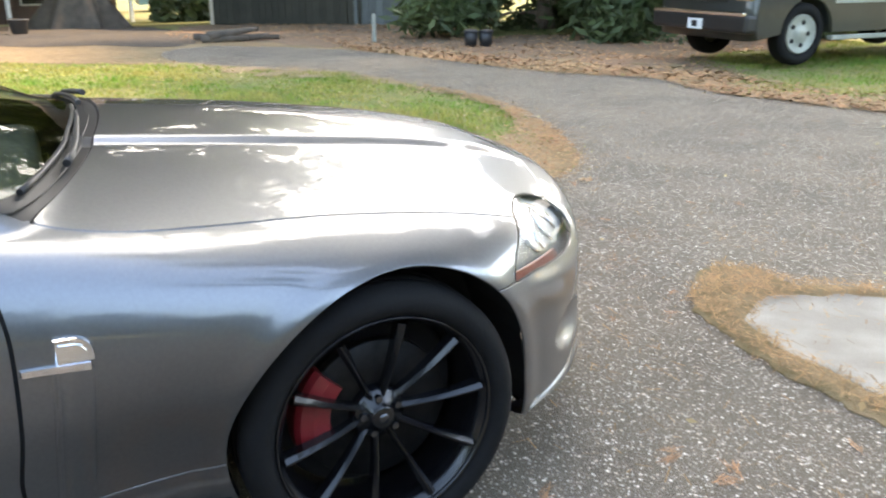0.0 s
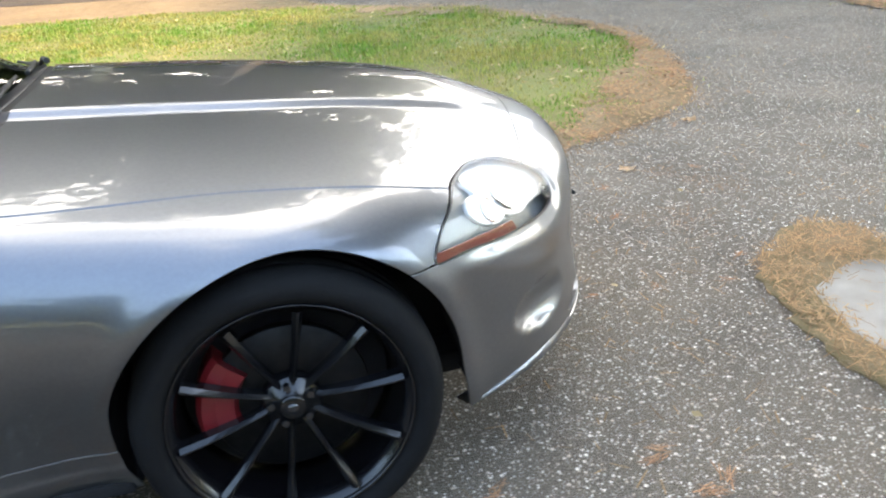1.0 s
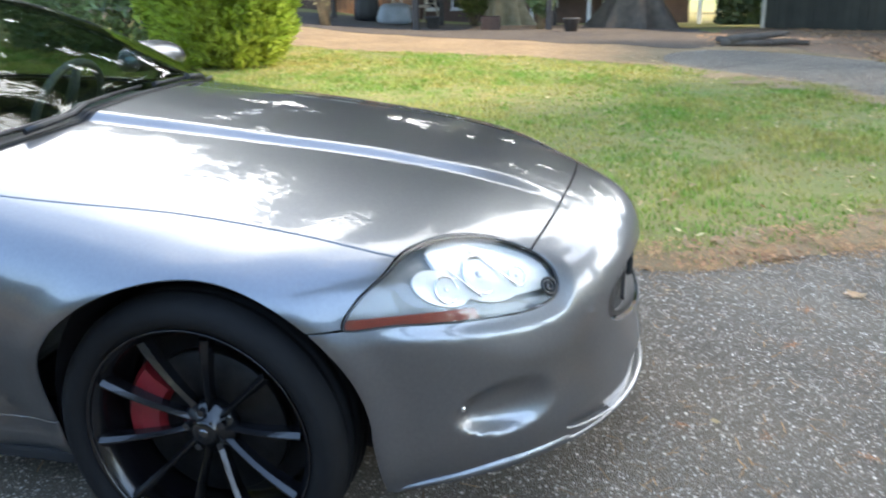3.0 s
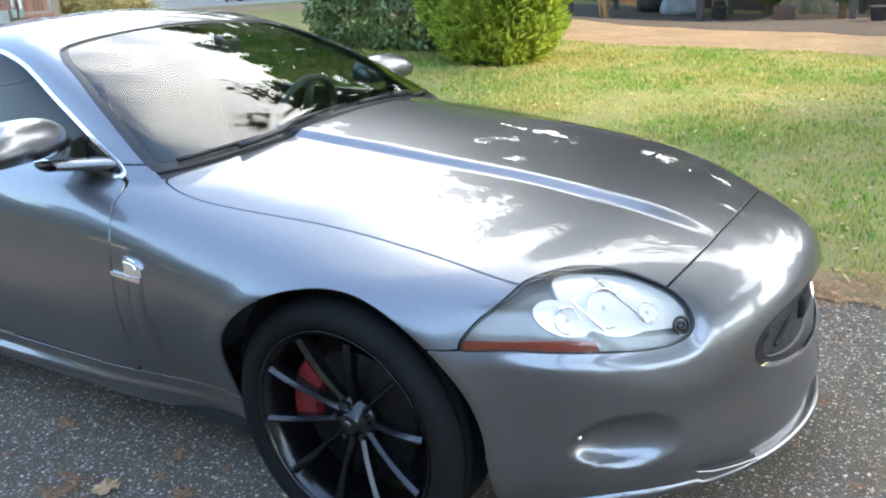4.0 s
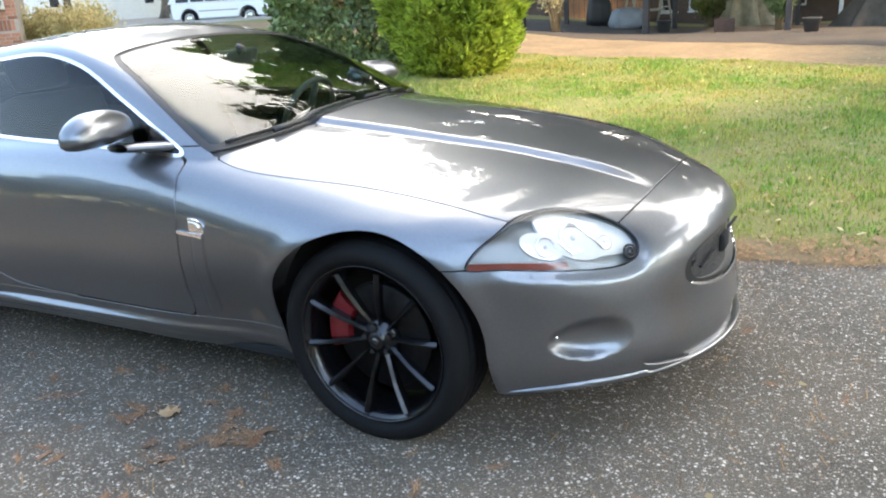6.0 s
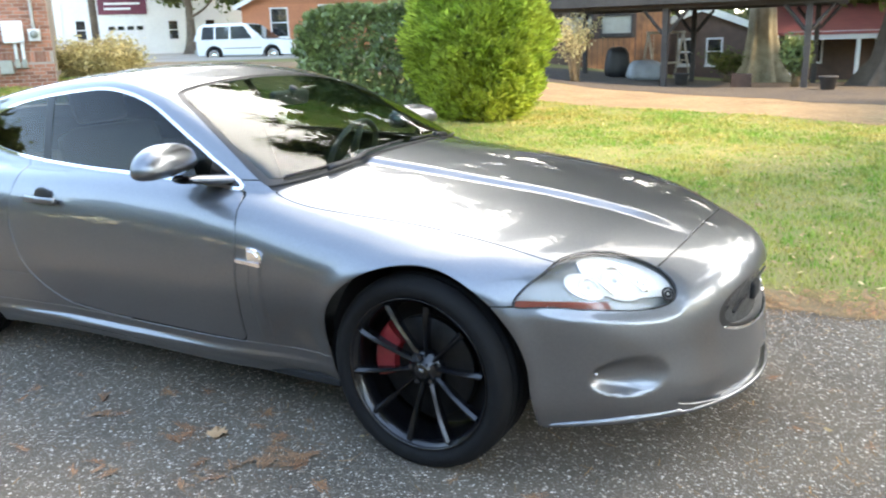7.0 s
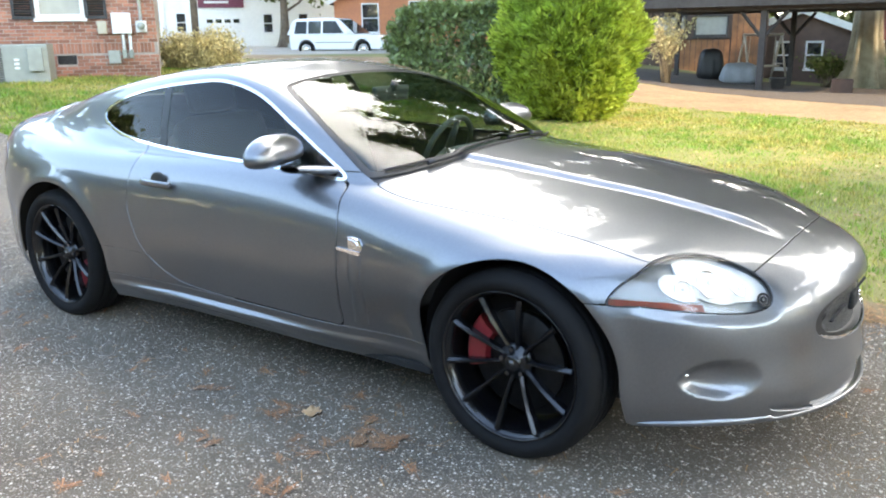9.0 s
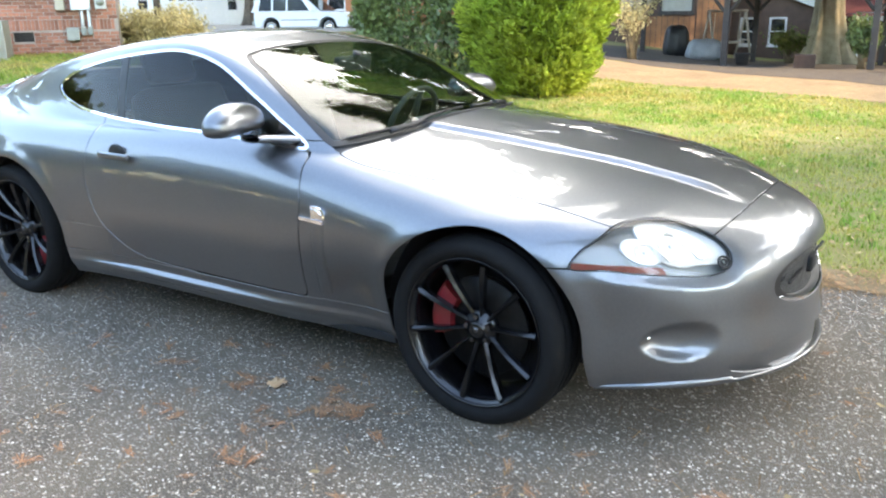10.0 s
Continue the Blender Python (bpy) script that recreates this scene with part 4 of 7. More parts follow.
def build_headlight(head, k, faces, side, s):
    """Bright housing, two lamp rings with domed lenses, amber strip and bezel behind the clear lens."""
    part("housing", k.mesh("housing", faces, M["smoked"], side, offset=-.034, flange=-.032), M["smoked"], head, "smoky grey housing")
    edge, core = k.cut(faces, lambda x, ay, z: -lamp_field(x, ay, z), .0032)
    part("lamp_bezel", k.mesh("lamp_bezel", edge, M["black_trim"], side, offset=-.0008, flange=.006), M["black_trim"], head)
    amber = k.cut(k.cut(faces, lambda x, ay, z: z - .640 + .12 * (.80 - ay))[0], lambda x, ay, z: .655 - ay)[0]
    part("turn_signal", k.mesh("turn_signal", amber, M["amber"], side, offset=-.010, flange=.01), M["amber"], head, "amber turn signal strip")

    def bright(x, ay, z):
        bowls = np.minimum(np.hypot(ay - .590, (z - .688) * 1.0) - .068, np.hypot(ay - .676, (z - .676) * 1.05) - .044)
        inner = np.maximum(np.maximum(ay - .63, .622 + .06 * (ay - .50) - z), lamp_field(x, ay, z) + .006)
        return np.maximum(np.minimum(bowls, inner), lamp_field(x, ay, z) + .004)
    shine = k.cut(faces, bright)[0]
    panel = part("reflector_panel", k.mesh("reflector_panel", shine, M["lamp_inner"], side, offset=-.021, flange=.012), M["lamp_inner"], head, "bright stepped reflector")
    for y, z, r in ((-.590, .684, .046), (-.672, .672, .030), (-.527, .662, .024)):
        c, n = nose_point(y, z, .021)
        n = (n + Vector((.15, 0, 0))).normalized()
        turn = Matrix.Translation(c) @ n.to_track_quat("Z", "Y").to_matrix().to_4x4()
        unit = flip(part("reflector_bowl", smooth_bm(bowl(bmesh.new(), c, n, r * .94, r * .55, 32)), M["reflector"], panel), s)
        ring(bm := bmesh.new(), r, .0030, turn, 32)
        flip(part("lamp_ring", smooth_bm(bm), M["chrome"], panel), s)
        bm = bmesh.new()
        bmesh.ops.create_uvsphere(bm, u_segments=20, v_segments=12, radius=r * .36, matrix=Matrix.Translation(c - n * r * .30))
        flip(part("bulb", smooth_bm(bm), M["lens_dome"], panel), s)
    for y0, z0, y1, z1 in ((-.628, .640, -.640, .706), (-.548, .648, -.556, .738), (-.556, .735, -.520, .712)):
        a, b = nose_point(y0, z0, .014)[0], nose_point(y1, z1, .014)[0]
        flip(part("divider", rod(bmesh.new(), a, b, .0022, .0016, 8), M["chrome"], panel), s)
    c, n = nose_point(-.497, .622, .004)
    bm = bmesh.new()
    for r, w in ((.019, .004), (.009, .004)):
        ring(bm, r, w, Matrix.Translation(c) @ n.to_track_quat("Z", "Y").to_matrix().to_4x4())
    flip(part("side_emblem", smooth_bm(bm), M["black_trim"], head, "small round dark detail"), s)


def ring(bm, r, w, m, n=24, k=8):
    """Adds a torus of radius r and thickness w."""
    rows = []
    for i in range(n):
        a = 2 * math.pi * i / n
        rows.append([bm.verts.new(m @ Vector(((r + w * math.cos(b)) * math.cos(a), (r + w * math.cos(b)) * math.sin(a), w * math.sin(b)))) for b in [2 * math.pi * j / k for j in range(k)]])
    for i in range(n):
        for j in range(k):
            bm.faces.new((rows[i][j], rows[(i + 1) % n][j], rows[(i + 1) % n][(j + 1) % k], rows[i][(j + 1) % k]))
    return bm


def build_mirror(coupe, s):
    """Door mirror: a rounded shell, its glass and its arm."""
    bm = bmesh.new()
    bmesh.ops.create_uvsphere(bm, u_segments=40, v_segments=24, radius=1)
    for v in bm.verts:
        x, y, z = v.co
        p = 2.5
        r = (abs(x)**p + abs(y)**p + abs(z)**p)**(-1 / p)
        x, y, z = x * r, y * r, z * r
        x = x * .085 if x > 0 else x * .055
        taper = 1 - .16 * (y < 0) * y * y
        v.co = (x * (1 if z > -.25 else 1 + .35 * (z + .25)), y * .168, (z * .074 if z > 0 else z * .052) * taper + .012 * (1 - y * y))
    bmesh.ops.transform(bm, verts=bm.verts, matrix=pose(-1.025, -.925, .998, 0, -4, 14))
    if s < 0:
        bmesh.ops.translate(bm, verts=bm.verts, vec=(-.05, .045, -.012))
    shell = flip(part("mirror", smooth_bm(bm), M["paint"], coupe, "rounded silver door mirror"), s)
    bm = bmesh.new()
    box(bm, -.050, -.042, -.070, .070, -.028, .040, .002, pose(-1.035, -.905, .998, 0, -4, 14))
    flip(part("mirror_glass", bm, M["chrome"], shell), s)
    bm = bmesh.new()
    rings = []
    for t in np.linspace(0, 1, 9):
        c = Vector((-.885, -.715, .930)).lerp(Vector((-.985, -.88, .945)), t)
        w, h = .085 * (1 - t) + .055 * t, .020 * (1 - t) + .016 * t
        rings.append([bm.verts.new(c + Vector((w * math.cos(a), 0, h * math.sin(a)))) for a in np.linspace(0, 2 * math.pi, 14)[:-1]])
    for a, b in zip(rings, rings[1:]):
        for i in range(13):
            bm.faces.new((a[i], a[(i + 1) % 13], b[(i + 1) % 13], b[i]))
    flip(part("mirror_arm", smooth_bm(bm), M["paint"], shell), s)


def surface_y(x, z, inset=0.0):
    """The right flank's y at a place along and up it."""
    lo, hi = -1.2, -.3
    for _ in range(40):
        mid = (lo + hi) / 2
        lo, hi = (mid, hi) if body_field(x, mid, z) > 0 else (lo, mid)
    return hi + inset


def build_handle(door, s):
    """Recess cup and bar of the door handle."""
    y = surface_y(-1.815, .815)
    bm = bmesh.new()
    bmesh.ops.create_uvsphere(bm, u_segments=28, v_segments=16, radius=1, matrix=Matrix.Translation((-1.825, y + .004, .820)) @ Matrix.Diagonal((.062, .010, .046, 1)))
    flip(part("handle_cup", smooth_bm(bm), M["black_trim"], door, "dark recessed grip"), s)
    bm = bmesh.new()
    box(bm, -1.925, -1.715, y - .030, y - .008, .800, .828, .009)
    for f in bm.faces:
        f.smooth = True
    flip(part("door_handle", bm, M["paint"], door), s)
    bm = bmesh.new()
    rod(bm, (-1.935, y - .004, .812), (-1.935, y - .012, .812), .017, .015, 20)
    flip(part("lock_cover", smooth_bm(bm), M["paint"], door), s)


def plate(outline, y0, y1, bevel=0.0):
    """A flat outline of (x, z) given thickness along y, with an eased outer edge."""
    bm = bmesh.new()
    cx, cz = sum(p[0] for p in outline) / len(outline), sum(p[1] for p in outline) / len(outline)
    ease = [(x + (cx - x) * bevel, z + (cz - z) * bevel) for x, z in outline]
    rows = [[bm.verts.new((x, y, z)) for x, z in o] for o, y in ((outline, y0), (outline, y1 + (y0 - y1) * .25), (ease, y1))]
    n = len(outline)
    for a, b in zip(rows, rows[1:]):
        for k in range(n):
            bm.faces.new((a[k], a[(k + 1) % n], b[(k + 1) % n], b[k]))
    bm.faces.new(rows[0][::-1])
    bm.faces.new(rows[-1])
    bmesh.ops.recalc_face_normals(bm, faces=bm.faces)
    return bm


def build_vent(coupe, s):
    """The fender vent: chrome lamp housing and bar over a raised upright blade beside a slot."""
    y0 = surface_y(-.63, .70)
    shape = [(-.661, .676), (-.661, .727), (-.640, .727), (-.622, .7255), (-.609, .720), (-.600, .711), (-.5955, .699), (-.594, .686), (-.595, .676)]
    base = flip(part("side_vent", plate(shape, y0 + .008, y0 - .010, .08), M["chrome"], coupe, "chrome fender vent with a repeater lamp"), s)
    lens = [(-.654, .681), (-.654, .717), (-.630, .716), (-.614, .711), (-.607, .700), (-.608, .681)]
    flip(part("repeater_lens", plate(lens, y0 - .008, y0 - .013, .10), M["reflector"], base), s)
    bar = [(-.719, .668), (-.719, .680), (-.66, .678), (-.602, .675), (-.602, .660), (-.66, .664)]
    flip(part("vent_bar", plate(bar, y0 + .006, y0 - .012, .03), M["chrome"], base), s)
    for name, mat, prof in (("vent_blade", "paint", ((-.664, .006), (-.655, -.004), (-.640, -.007), (-.612, -.007), (-.602, -.004), (-.596, .006))), ("vent_slot", "paint", ((-.674, .004), (-.671, -.0010), (-.664, -.0006), (-.662, .004)))):
        bm = bmesh.new()
        rows = []
        for z in np.linspace(.664, .365, 18):
            slide = -.022 * (.645 - z) / .22
            fade = 1 - .8 * float(step(z, .45, .365))
            rows.append([bm.verts.new((x + slide, surface_y(x + slide, z) + (dy * fade if dy < 0 else dy), z)) for x, dy in prof])
        for a, b in zip(rows, rows[1:]):
            for k in range(len(prof) - 1):
                bm.faces.new((a[k], a[k + 1], b[k + 1], b[k]))
        bmesh.ops.recalc_face_normals(bm, faces=bm.faces)
        flip(part(name, smooth_bm(bm), M[mat], base), s)


def build_fog(bump, s):
    """Small lamp in the outer end of the bumper's hollow."""
    c, n = nose_point(-.690, .388, .004)
    bm = bmesh.new()
    bmesh.ops.create_uvsphere(bm, u_segments=18, v_segments=10, radius=.009, matrix=Matrix.Translation(c))
    flip(part("fog_lamp", smooth_bm(bm), M["chrome"], bump), s)


def build_mouth(bump, k, mouth, intake):
    """Oval mouth: dark duct, wire mesh, chrome surround and bar; lower intake and splitter."""
    duct = part("grille_duct", k.mesh("grille_duct", mouth, M["gap"], offset=-.10, flange=-.10), M["gap"], bump)
    grid = part("grille_mesh", k.mesh("grille_mesh", k.cut(mouth, mouth_field, -.012)[0], M["grille_mesh"], offset=-.036, flange=0), M["grille_mesh"], bump, "dark grey wire mesh grille")
    rim, _ = k.cut(mouth, lambda x, ay, z: -mouth_field(x, ay, z), .012)
    lip = k.cut(k.cut(mouth, lambda x, ay, z: -mouth_field(x, ay, z), .006)[0], lambda x, ay, z: z - .47)[0]
    part("grille_surround", k.mesh("grille_surround", rim, M["black_trim"], offset=-.012, flange=.03), M["black_trim"], bump)
    part("chrome_lip", k.mesh("chrome_lip", lip, M["chrome"], offset=-.004, flange=.02), M["chrome"], bump, "chrome lower lip")
    bm = bmesh.new()
    for i in range(2):
        box(bm, .895 - .03 * i, .905 - .03 * i, -.30, .30, .518, .526, .003)
    box(bm, .885, .925, -.05, .05, .49, .552, .015)
    part("grille_bar", smooth_bm(bm), M["gap"], bump, "dark bar with a plain badge plate")
    part("lower_intake", k.mesh("lower_intake", intake, M["paint"], offset=-.020, flange=-.020), M["paint"], bump)
    V, F = [], []
    steps = np.concatenate([np.linspace(30, 56.5, 40), np.linspace(57.3, 122.7, 60), np.linspace(123.5, 150, 40)])
    for deg in steps:
        a = radians(deg)
        x, y = -.1 + 1.044 * math.sin(a), -.892 * math.cos(a)
        d = Vector((math.sin(a), -math.cos(a), 0))
        near = min(deg, 180 - deg)
        e = float(step(near, 29, 48))
        wedge = e * (near < 57)
        rise = .030 * wedge + .004
        prof = [(-.03, .226 + rise), (.004 + .004 * e, .224 + rise * .8), (.010 + .012 * e, .226 + rise * .25), (.011 + .013 * e, .220), (.004, .211), (-.06, .206)]
        V += [(x + d.x * o, y + d.y * o, z) for o, z in prof]
    for i in range(len(steps) - 1):
        F += [(i * 6 + j, i * 6 + j + 1, i * 6 + 7 + j, i * 6 + 6 + j) for j in range(5)]
    part("splitter", mesh("splitter", V, F, M["paint"]), M["paint"], bump)


def screen_point(x, y, lift):
    """A place on the skin above (x, y)."""
    lo, hi = .7, 1.4
    for _ in range(30):
        mid = (lo + hi) / 2
        lo, hi = (mid, hi) if body_field(x, y, mid) < 0 else (lo, mid)
    return Vector((x, y, lo + lift))


def build_spoiler(coupe):
    """A low lip across the tail of the boot lid."""
    bm = bmesh.new()
    rows = []
    for y in np.linspace(-.66, .66, 41):
        f = min(1, (.66 - abs(y)) / .30 + .05)
        x = -3.30 + .16 * y * y
        rows.append([bm.verts.new(screen_point(x + o, y, h * f if h > 0 else h)) for o, h in ((.06, -.004), (.04, .001), (.01, .009), (-.03, .019), (-.042, .018), (-.047, .009), (-.04, -.004))])
    for a, b in zip(rows, rows[1:]):
        for k in range(6):
            bm.faces.new((a[k], a[k + 1], b[k + 1], b[k]))
    bmesh.ops.recalc_face_normals(bm, faces=bm.faces)
    part("boot_spoiler", smooth_bm(bm), M["paint"], coupe)


def build_wipers(coupe):
    for y0, y1 in ((-.67, -.06), (-.02, .62)):
        ys = np.linspace(y0, y1, 13)
        base = [(-.515 - .355 * y * y - .018 * (y - y0) / (y1 - y0), y) for y in ys]
        bm = bmesh.new()
        limb(bm, [screen_point(x, y, .010) for x, y in base], .007, .005, 8)
        blade = part("wiper", bm, M["black_trim"], coupe)
        bm = bmesh.new()
        limb(bm, [screen_point(x + .035 - .004 * i, y, .020 - .001 * i) for i, (x, y) in enumerate(base[3:11])], .009, .005, 8)
        part("wiper_arm", bm, M["black_trim"], blade)


def build_cabin(coupe):
    """Dashboard, steering wheel, seats, rear-view mirror and floor tub seen through the glass."""
    bm = bmesh.new()
    box(bm, -1.02, -.62, -.66, .66, .70, .86, .05)
    box(bm, -1.0, -.86, .18, .56, .84, .91, .03)
    part("dashboard", smooth_bm(bm), M["interior"], coupe)
    bm = ring(bmesh.new(), .185, .015, pose(-1.12, .37, .86, 0, -68, 0), 36, 10)
    for a in (0, 120, 240):
        c, s = math.cos(radians(a)), math.sin(radians(a))
        rod(bm, pose(-1.12, .37, .86, 0, -68, 0) @ Vector((0, 0, 0)), pose(-1.12, .37, .86, 0, -68, 0) @ Vector((.18 * c, .18 * s, 0)), .022, .014)
    part("steering_wheel", smooth_bm(bm), M["interior"], coupe)
    for y in (-.37, .37):
        bm = bmesh.new()
        box(bm, -1.85, -1.32, y - .25, y + .25, .40, .56, .06)
        box(bm, -.09, .09, -.25, .25, -.05, .58, .07, pose(-1.84, y, .52, 0, -20, 0))
        box(bm, -.05, .05, -.13, .13, .60, .77, .04, pose(-1.84, y, .52, 0, -20, 0))
        part("seat", smooth_bm(bm), M["interior"], coupe)
    bm = bmesh.new()
    box(bm, -.02, .015, -.125, .125, -.036, .036, .014, pose(-1.19, .0, 1.175, 0, 12, 0))
    rod(bm, (-1.18, 0, 1.19), (-1.16, 0, 1.225), .014, .02)
    part("rear_view_mirror", smooth_bm(bm), M["interior"], coupe)
    bm = bmesh.new()
    box(bm, -3.0, -.6, -.72, .72, .25, .36, .02)
    box(bm, -3.0, -2.35, -.66, .66, .36, .86, .05)
    part("floor_tub", bm, M["interior"], coupe)


def build_under(coupe):
    """Underfloor tray and the wheel-well liners."""
    bm = bmesh.new()
    box(bm, -3.4, .62, -.60, .60, .20, .26, .02)
    for x0, x1 in ((-2.22, -.36),):
        box(bm, x0, x1, -.81, .81, .205, .24, .01)
    part("underfloor", bm, M["gap"], coupe)
    for cx, rx in ((.015, .405), (-2.69, .45)):
        for s in (1, -1):
            V, F = [], []
            an = np.linspace(radians(-28), radians(208), 30)
            for a in an:
                V += [(cx + (rx + .15 * max(0, -math.sin(a)) * (math.cos(a) > 0)) * math.cos(a), -s * y, max(.36 + .395 * math.sin(a), .226)) for y in (.80 if math.cos(a) < .35 or math.sin(a) > .25 else .765, .50)]
            F = [(2 * i, 2 * i + 1, 2 * i + 3, 2 * i + 2) for i in range(len(an) - 1)]
            V += [(cx, -s * .50, .36)]
            F += [(2 * i + 1, len(V) - 1, 2 * i + 3) for i in range(len(an) - 1)]
            part("wheel_liner", mesh("wheel_liner", V, F, M["gap"], False), M["gap"], coupe)


WHEEL = {}


def build_wheel(coupe, x, side):
    """Tyre, ten-spoke rim, hub, nuts, disc and caliper; shaped for the right side, outward along -y."""
    y = .877 if x == 0 else .915
    wheel = empty("wheel", pose(x, side * y, .343, 0, 0, 0 if side < 0 else 180), coupe)
    wheel.rotation_euler.rotate_axis("Y", radians(-8 if x == 0 else 20))
    if not WHEEL:
        W = WHEEL
        prof = [(.262, .045), (.270, .018), (.285, .004), (.305, .000), (.322, .008), (.334, .022), (.342, .045)]
        prof += [(.343, .062), (.3375, .064), (.3375, .070), (.343, .072), (.343, .108), (.3375, .110), (.3375, .118), (.343, .12), (.343, .155), (.3375, .157), (.3375, .165), (.343, .167)]
        prof += [(.342, .20), (.334, .225), (.32, .24), (.27, .245), (.26, .21)]
        W["tyre"] = lathe(prof, 96, M["rubber"], "tyre")
        W["rim"] = lathe([(.256, .215), (.262, .02), (.268, .012), (.270, .016), (.264, .024), (.252, .030), (.246, .06), (.240, .12), (.236, .21), (.256, .215)], 72, M["rim"], "rim")
        bm = bmesh.new()
        for i in range(10):
            a = 2 * math.pi * i / 10
            q = Matrix.Rotation(a, 4, "Y")
            rows = []
            for t in np.linspace(0, 1, 8):
                r = .045 + .205 * t
                w = .0098 - .003 * math.sin(math.pi * min(t * 1.2, 1)) + .0015 * t
                yy = .028 + .042 * (1 - t)**1.6 - .012 * t
                dep = .030 + .014 * t
                rows.append([bm.verts.new(q @ Vector(c)) for c in ((r, yy + dep, -w * .9), (r, yy + .010, -w), (r, yy, -w * .16), (r, yy, w * .16), (r, yy + .010, w), (r, yy + dep, w * .9))])
            for u, v in zip(rows, rows[1:]):
                for j in range(5):
                    bm.faces.new((u[j], u[j + 1], v[j + 1], v[j]))
        bmesh.ops.recalc_face_normals(bm, faces=bm.faces)
        me = bpy.data.meshes.new("spokes")
        bm.to_mesh(me)
        bm.free()
        me.materials.append(M["rim"])
        W["spokes"] = me
        W["hub"] = lathe([(.0, .050), (.026, .050), (.030, .054), (.034, .066), (.060, .074), (.068, .085), (.068, .13), (.0, .13)], 40, M["rim"], "hub")
        bm = bmesh.new()
        bmesh.ops.create_cone(bm, cap_ends=True, segments=6, radius1=.010, radius2=.009, depth=.02, matrix=Matrix.Rotation(radians(90), 4, "X"))
        me = bpy.data.meshes.new("nut")
        bm.to_mesh(me)
        bm.free()
        me.materials.append(M["rim_face"])
        W["nut"] = me
        W["emblem"] = lathe([(.0, .0465), (.012, .0465), (.013, .050)], 24, M["rim_face"], "emblem")
        W["dust_shield"] = lathe([(.0, .170), (.225, .170), (.236, .178), (.236, .19), (.0, .19)], 48, M["gap"], "dust_shield")
        W["disc"] = lathe([(.07, .10), (.178, .10), (.180, .102), (.180, .126), (.178, .128), (.07, .128)], 64, M["disc"], "brake_disc")
        bm = bmesh.new()
        rows = []
        for a in np.linspace(radians(136), radians(196), 14):
            e = 1 - .25 * (abs(a - radians(166)) > radians(30))
            rows.append([bm.verts.new((r * math.cos(a), yy, r * math.sin(a))) for r, yy in ((.115, .098), (.125, .078), (.165, .072), (.195, .076), (.206, .09), (.206, .15))])
        for u, v in zip(rows, rows[1:]):
            for j in range(5):
                bm.faces.new((u[j], v[j], v[j + 1], u[j + 1]))
        bm.faces.new(rows[0])
        bm.faces.new(rows[-1][::-1])
        bmesh.ops.recalc_face_normals(bm, faces=bm.faces)
        me = bpy.data.meshes.new("caliper")
        bm.to_mesh(me)
        bm.free()
        me.materials.append(M["caliper"])
        W["caliper"] = me
    for name in ("tyre", "rim", "spokes", "hub", "emblem", "disc", "dust_shield"):
        part({"disc": "brake_disc"}.get(name, name), WHEEL[name], None, wheel)
    for i in range(5):
        a = 2 * math.pi * (i + .25) / 5
        nut = part("lug_nut", WHEEL["nut"], None, wheel)
        nut.location = (.047 * math.cos(a), .068, .047 * math.sin(a))
    cal = part("caliper", WHEEL["caliper"], None, wheel, "red brake caliper")
    cal.rotation_euler = (0, radians(8 if x == 0 else -20) + (0 if x == 0 else radians(-150)), 0)


build_coupe()


# ---- plants ----
M.update({
    "bark": material("grey_brown_bark", (0.20, 0.15, 0.11), 0.95, noise_scale=6, second=(0.09, 0.07, 0.055), bump=1.0, bump_scale=25),
    "bark_pale": material("pale_fluted_bark", (0.42, 0.35, 0.24), 0.95, noise_scale=5, second=(0.22, 0.18, 0.11), bump=1.0, bump_scale=20),
    "bark_dark": material("dark_brown_bark", (0.13, 0.10, 0.075), 0.95, noise_scale=6, second=(0.065, 0.05, 0.04), bump=1.0, bump_scale=25),
    "leaf_oak": material("oak_foliage", (0.10, 0.14, 0.03), 0.6, noise_scale=.5, second=(0.16, 0.17, 0.04), random_vary=0.4, island=True, translucent=0.35),
    "leaf_pine": material("pine_foliage", (0.045, 0.075, 0.025), 0.6, noise_scale=.5, second=(0.07, 0.09, 0.03), random_vary=0.4, island=True, translucent=0.2),
    "leaf_cypress": material("golden_cypress_foliage", (0.29, 0.42, 0.06), 0.6, noise_scale=1.6, second=(0.44, 0.49, 0.08), random_vary=0.4, island=True, translucent=0.6),
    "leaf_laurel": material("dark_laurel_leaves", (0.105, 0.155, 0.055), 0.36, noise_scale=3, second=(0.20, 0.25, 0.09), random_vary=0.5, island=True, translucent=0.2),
    "leaf_yellow": material("pale_yellow_shrub_leaves", (0.66, 0.54, 0.27), 0.6, noise_scale=2, second=(0.46, 0.40, 0.19), random_vary=0.35, island=True, translucent=0.3),
    "twig": material("bare_twigs", (0.30, 0.22, 0.13), 0.9, noise_scale=8, vary=0.5),
})


def leaf_cloud(name, centres, size, slim, mat, seed, up=0.3):
    """Leaves about given points, each tilted at random."""
    g = np.random.default_rng(seed)
    n = len(centres)
    a = g.normal(size=(n, 3)) + (0, 0, up)
    a /= np.linalg.norm(a, axis=1)[:, None]
    b = np.cross(a, g.normal(size=(n, 3)))
    b /= np.linalg.norm(b, axis=1)[:, None]
    s = size * g.uniform(.6, 1.3, n)[:, None]
    return quads(name, centres, a * s, b * s * slim, mat, True)


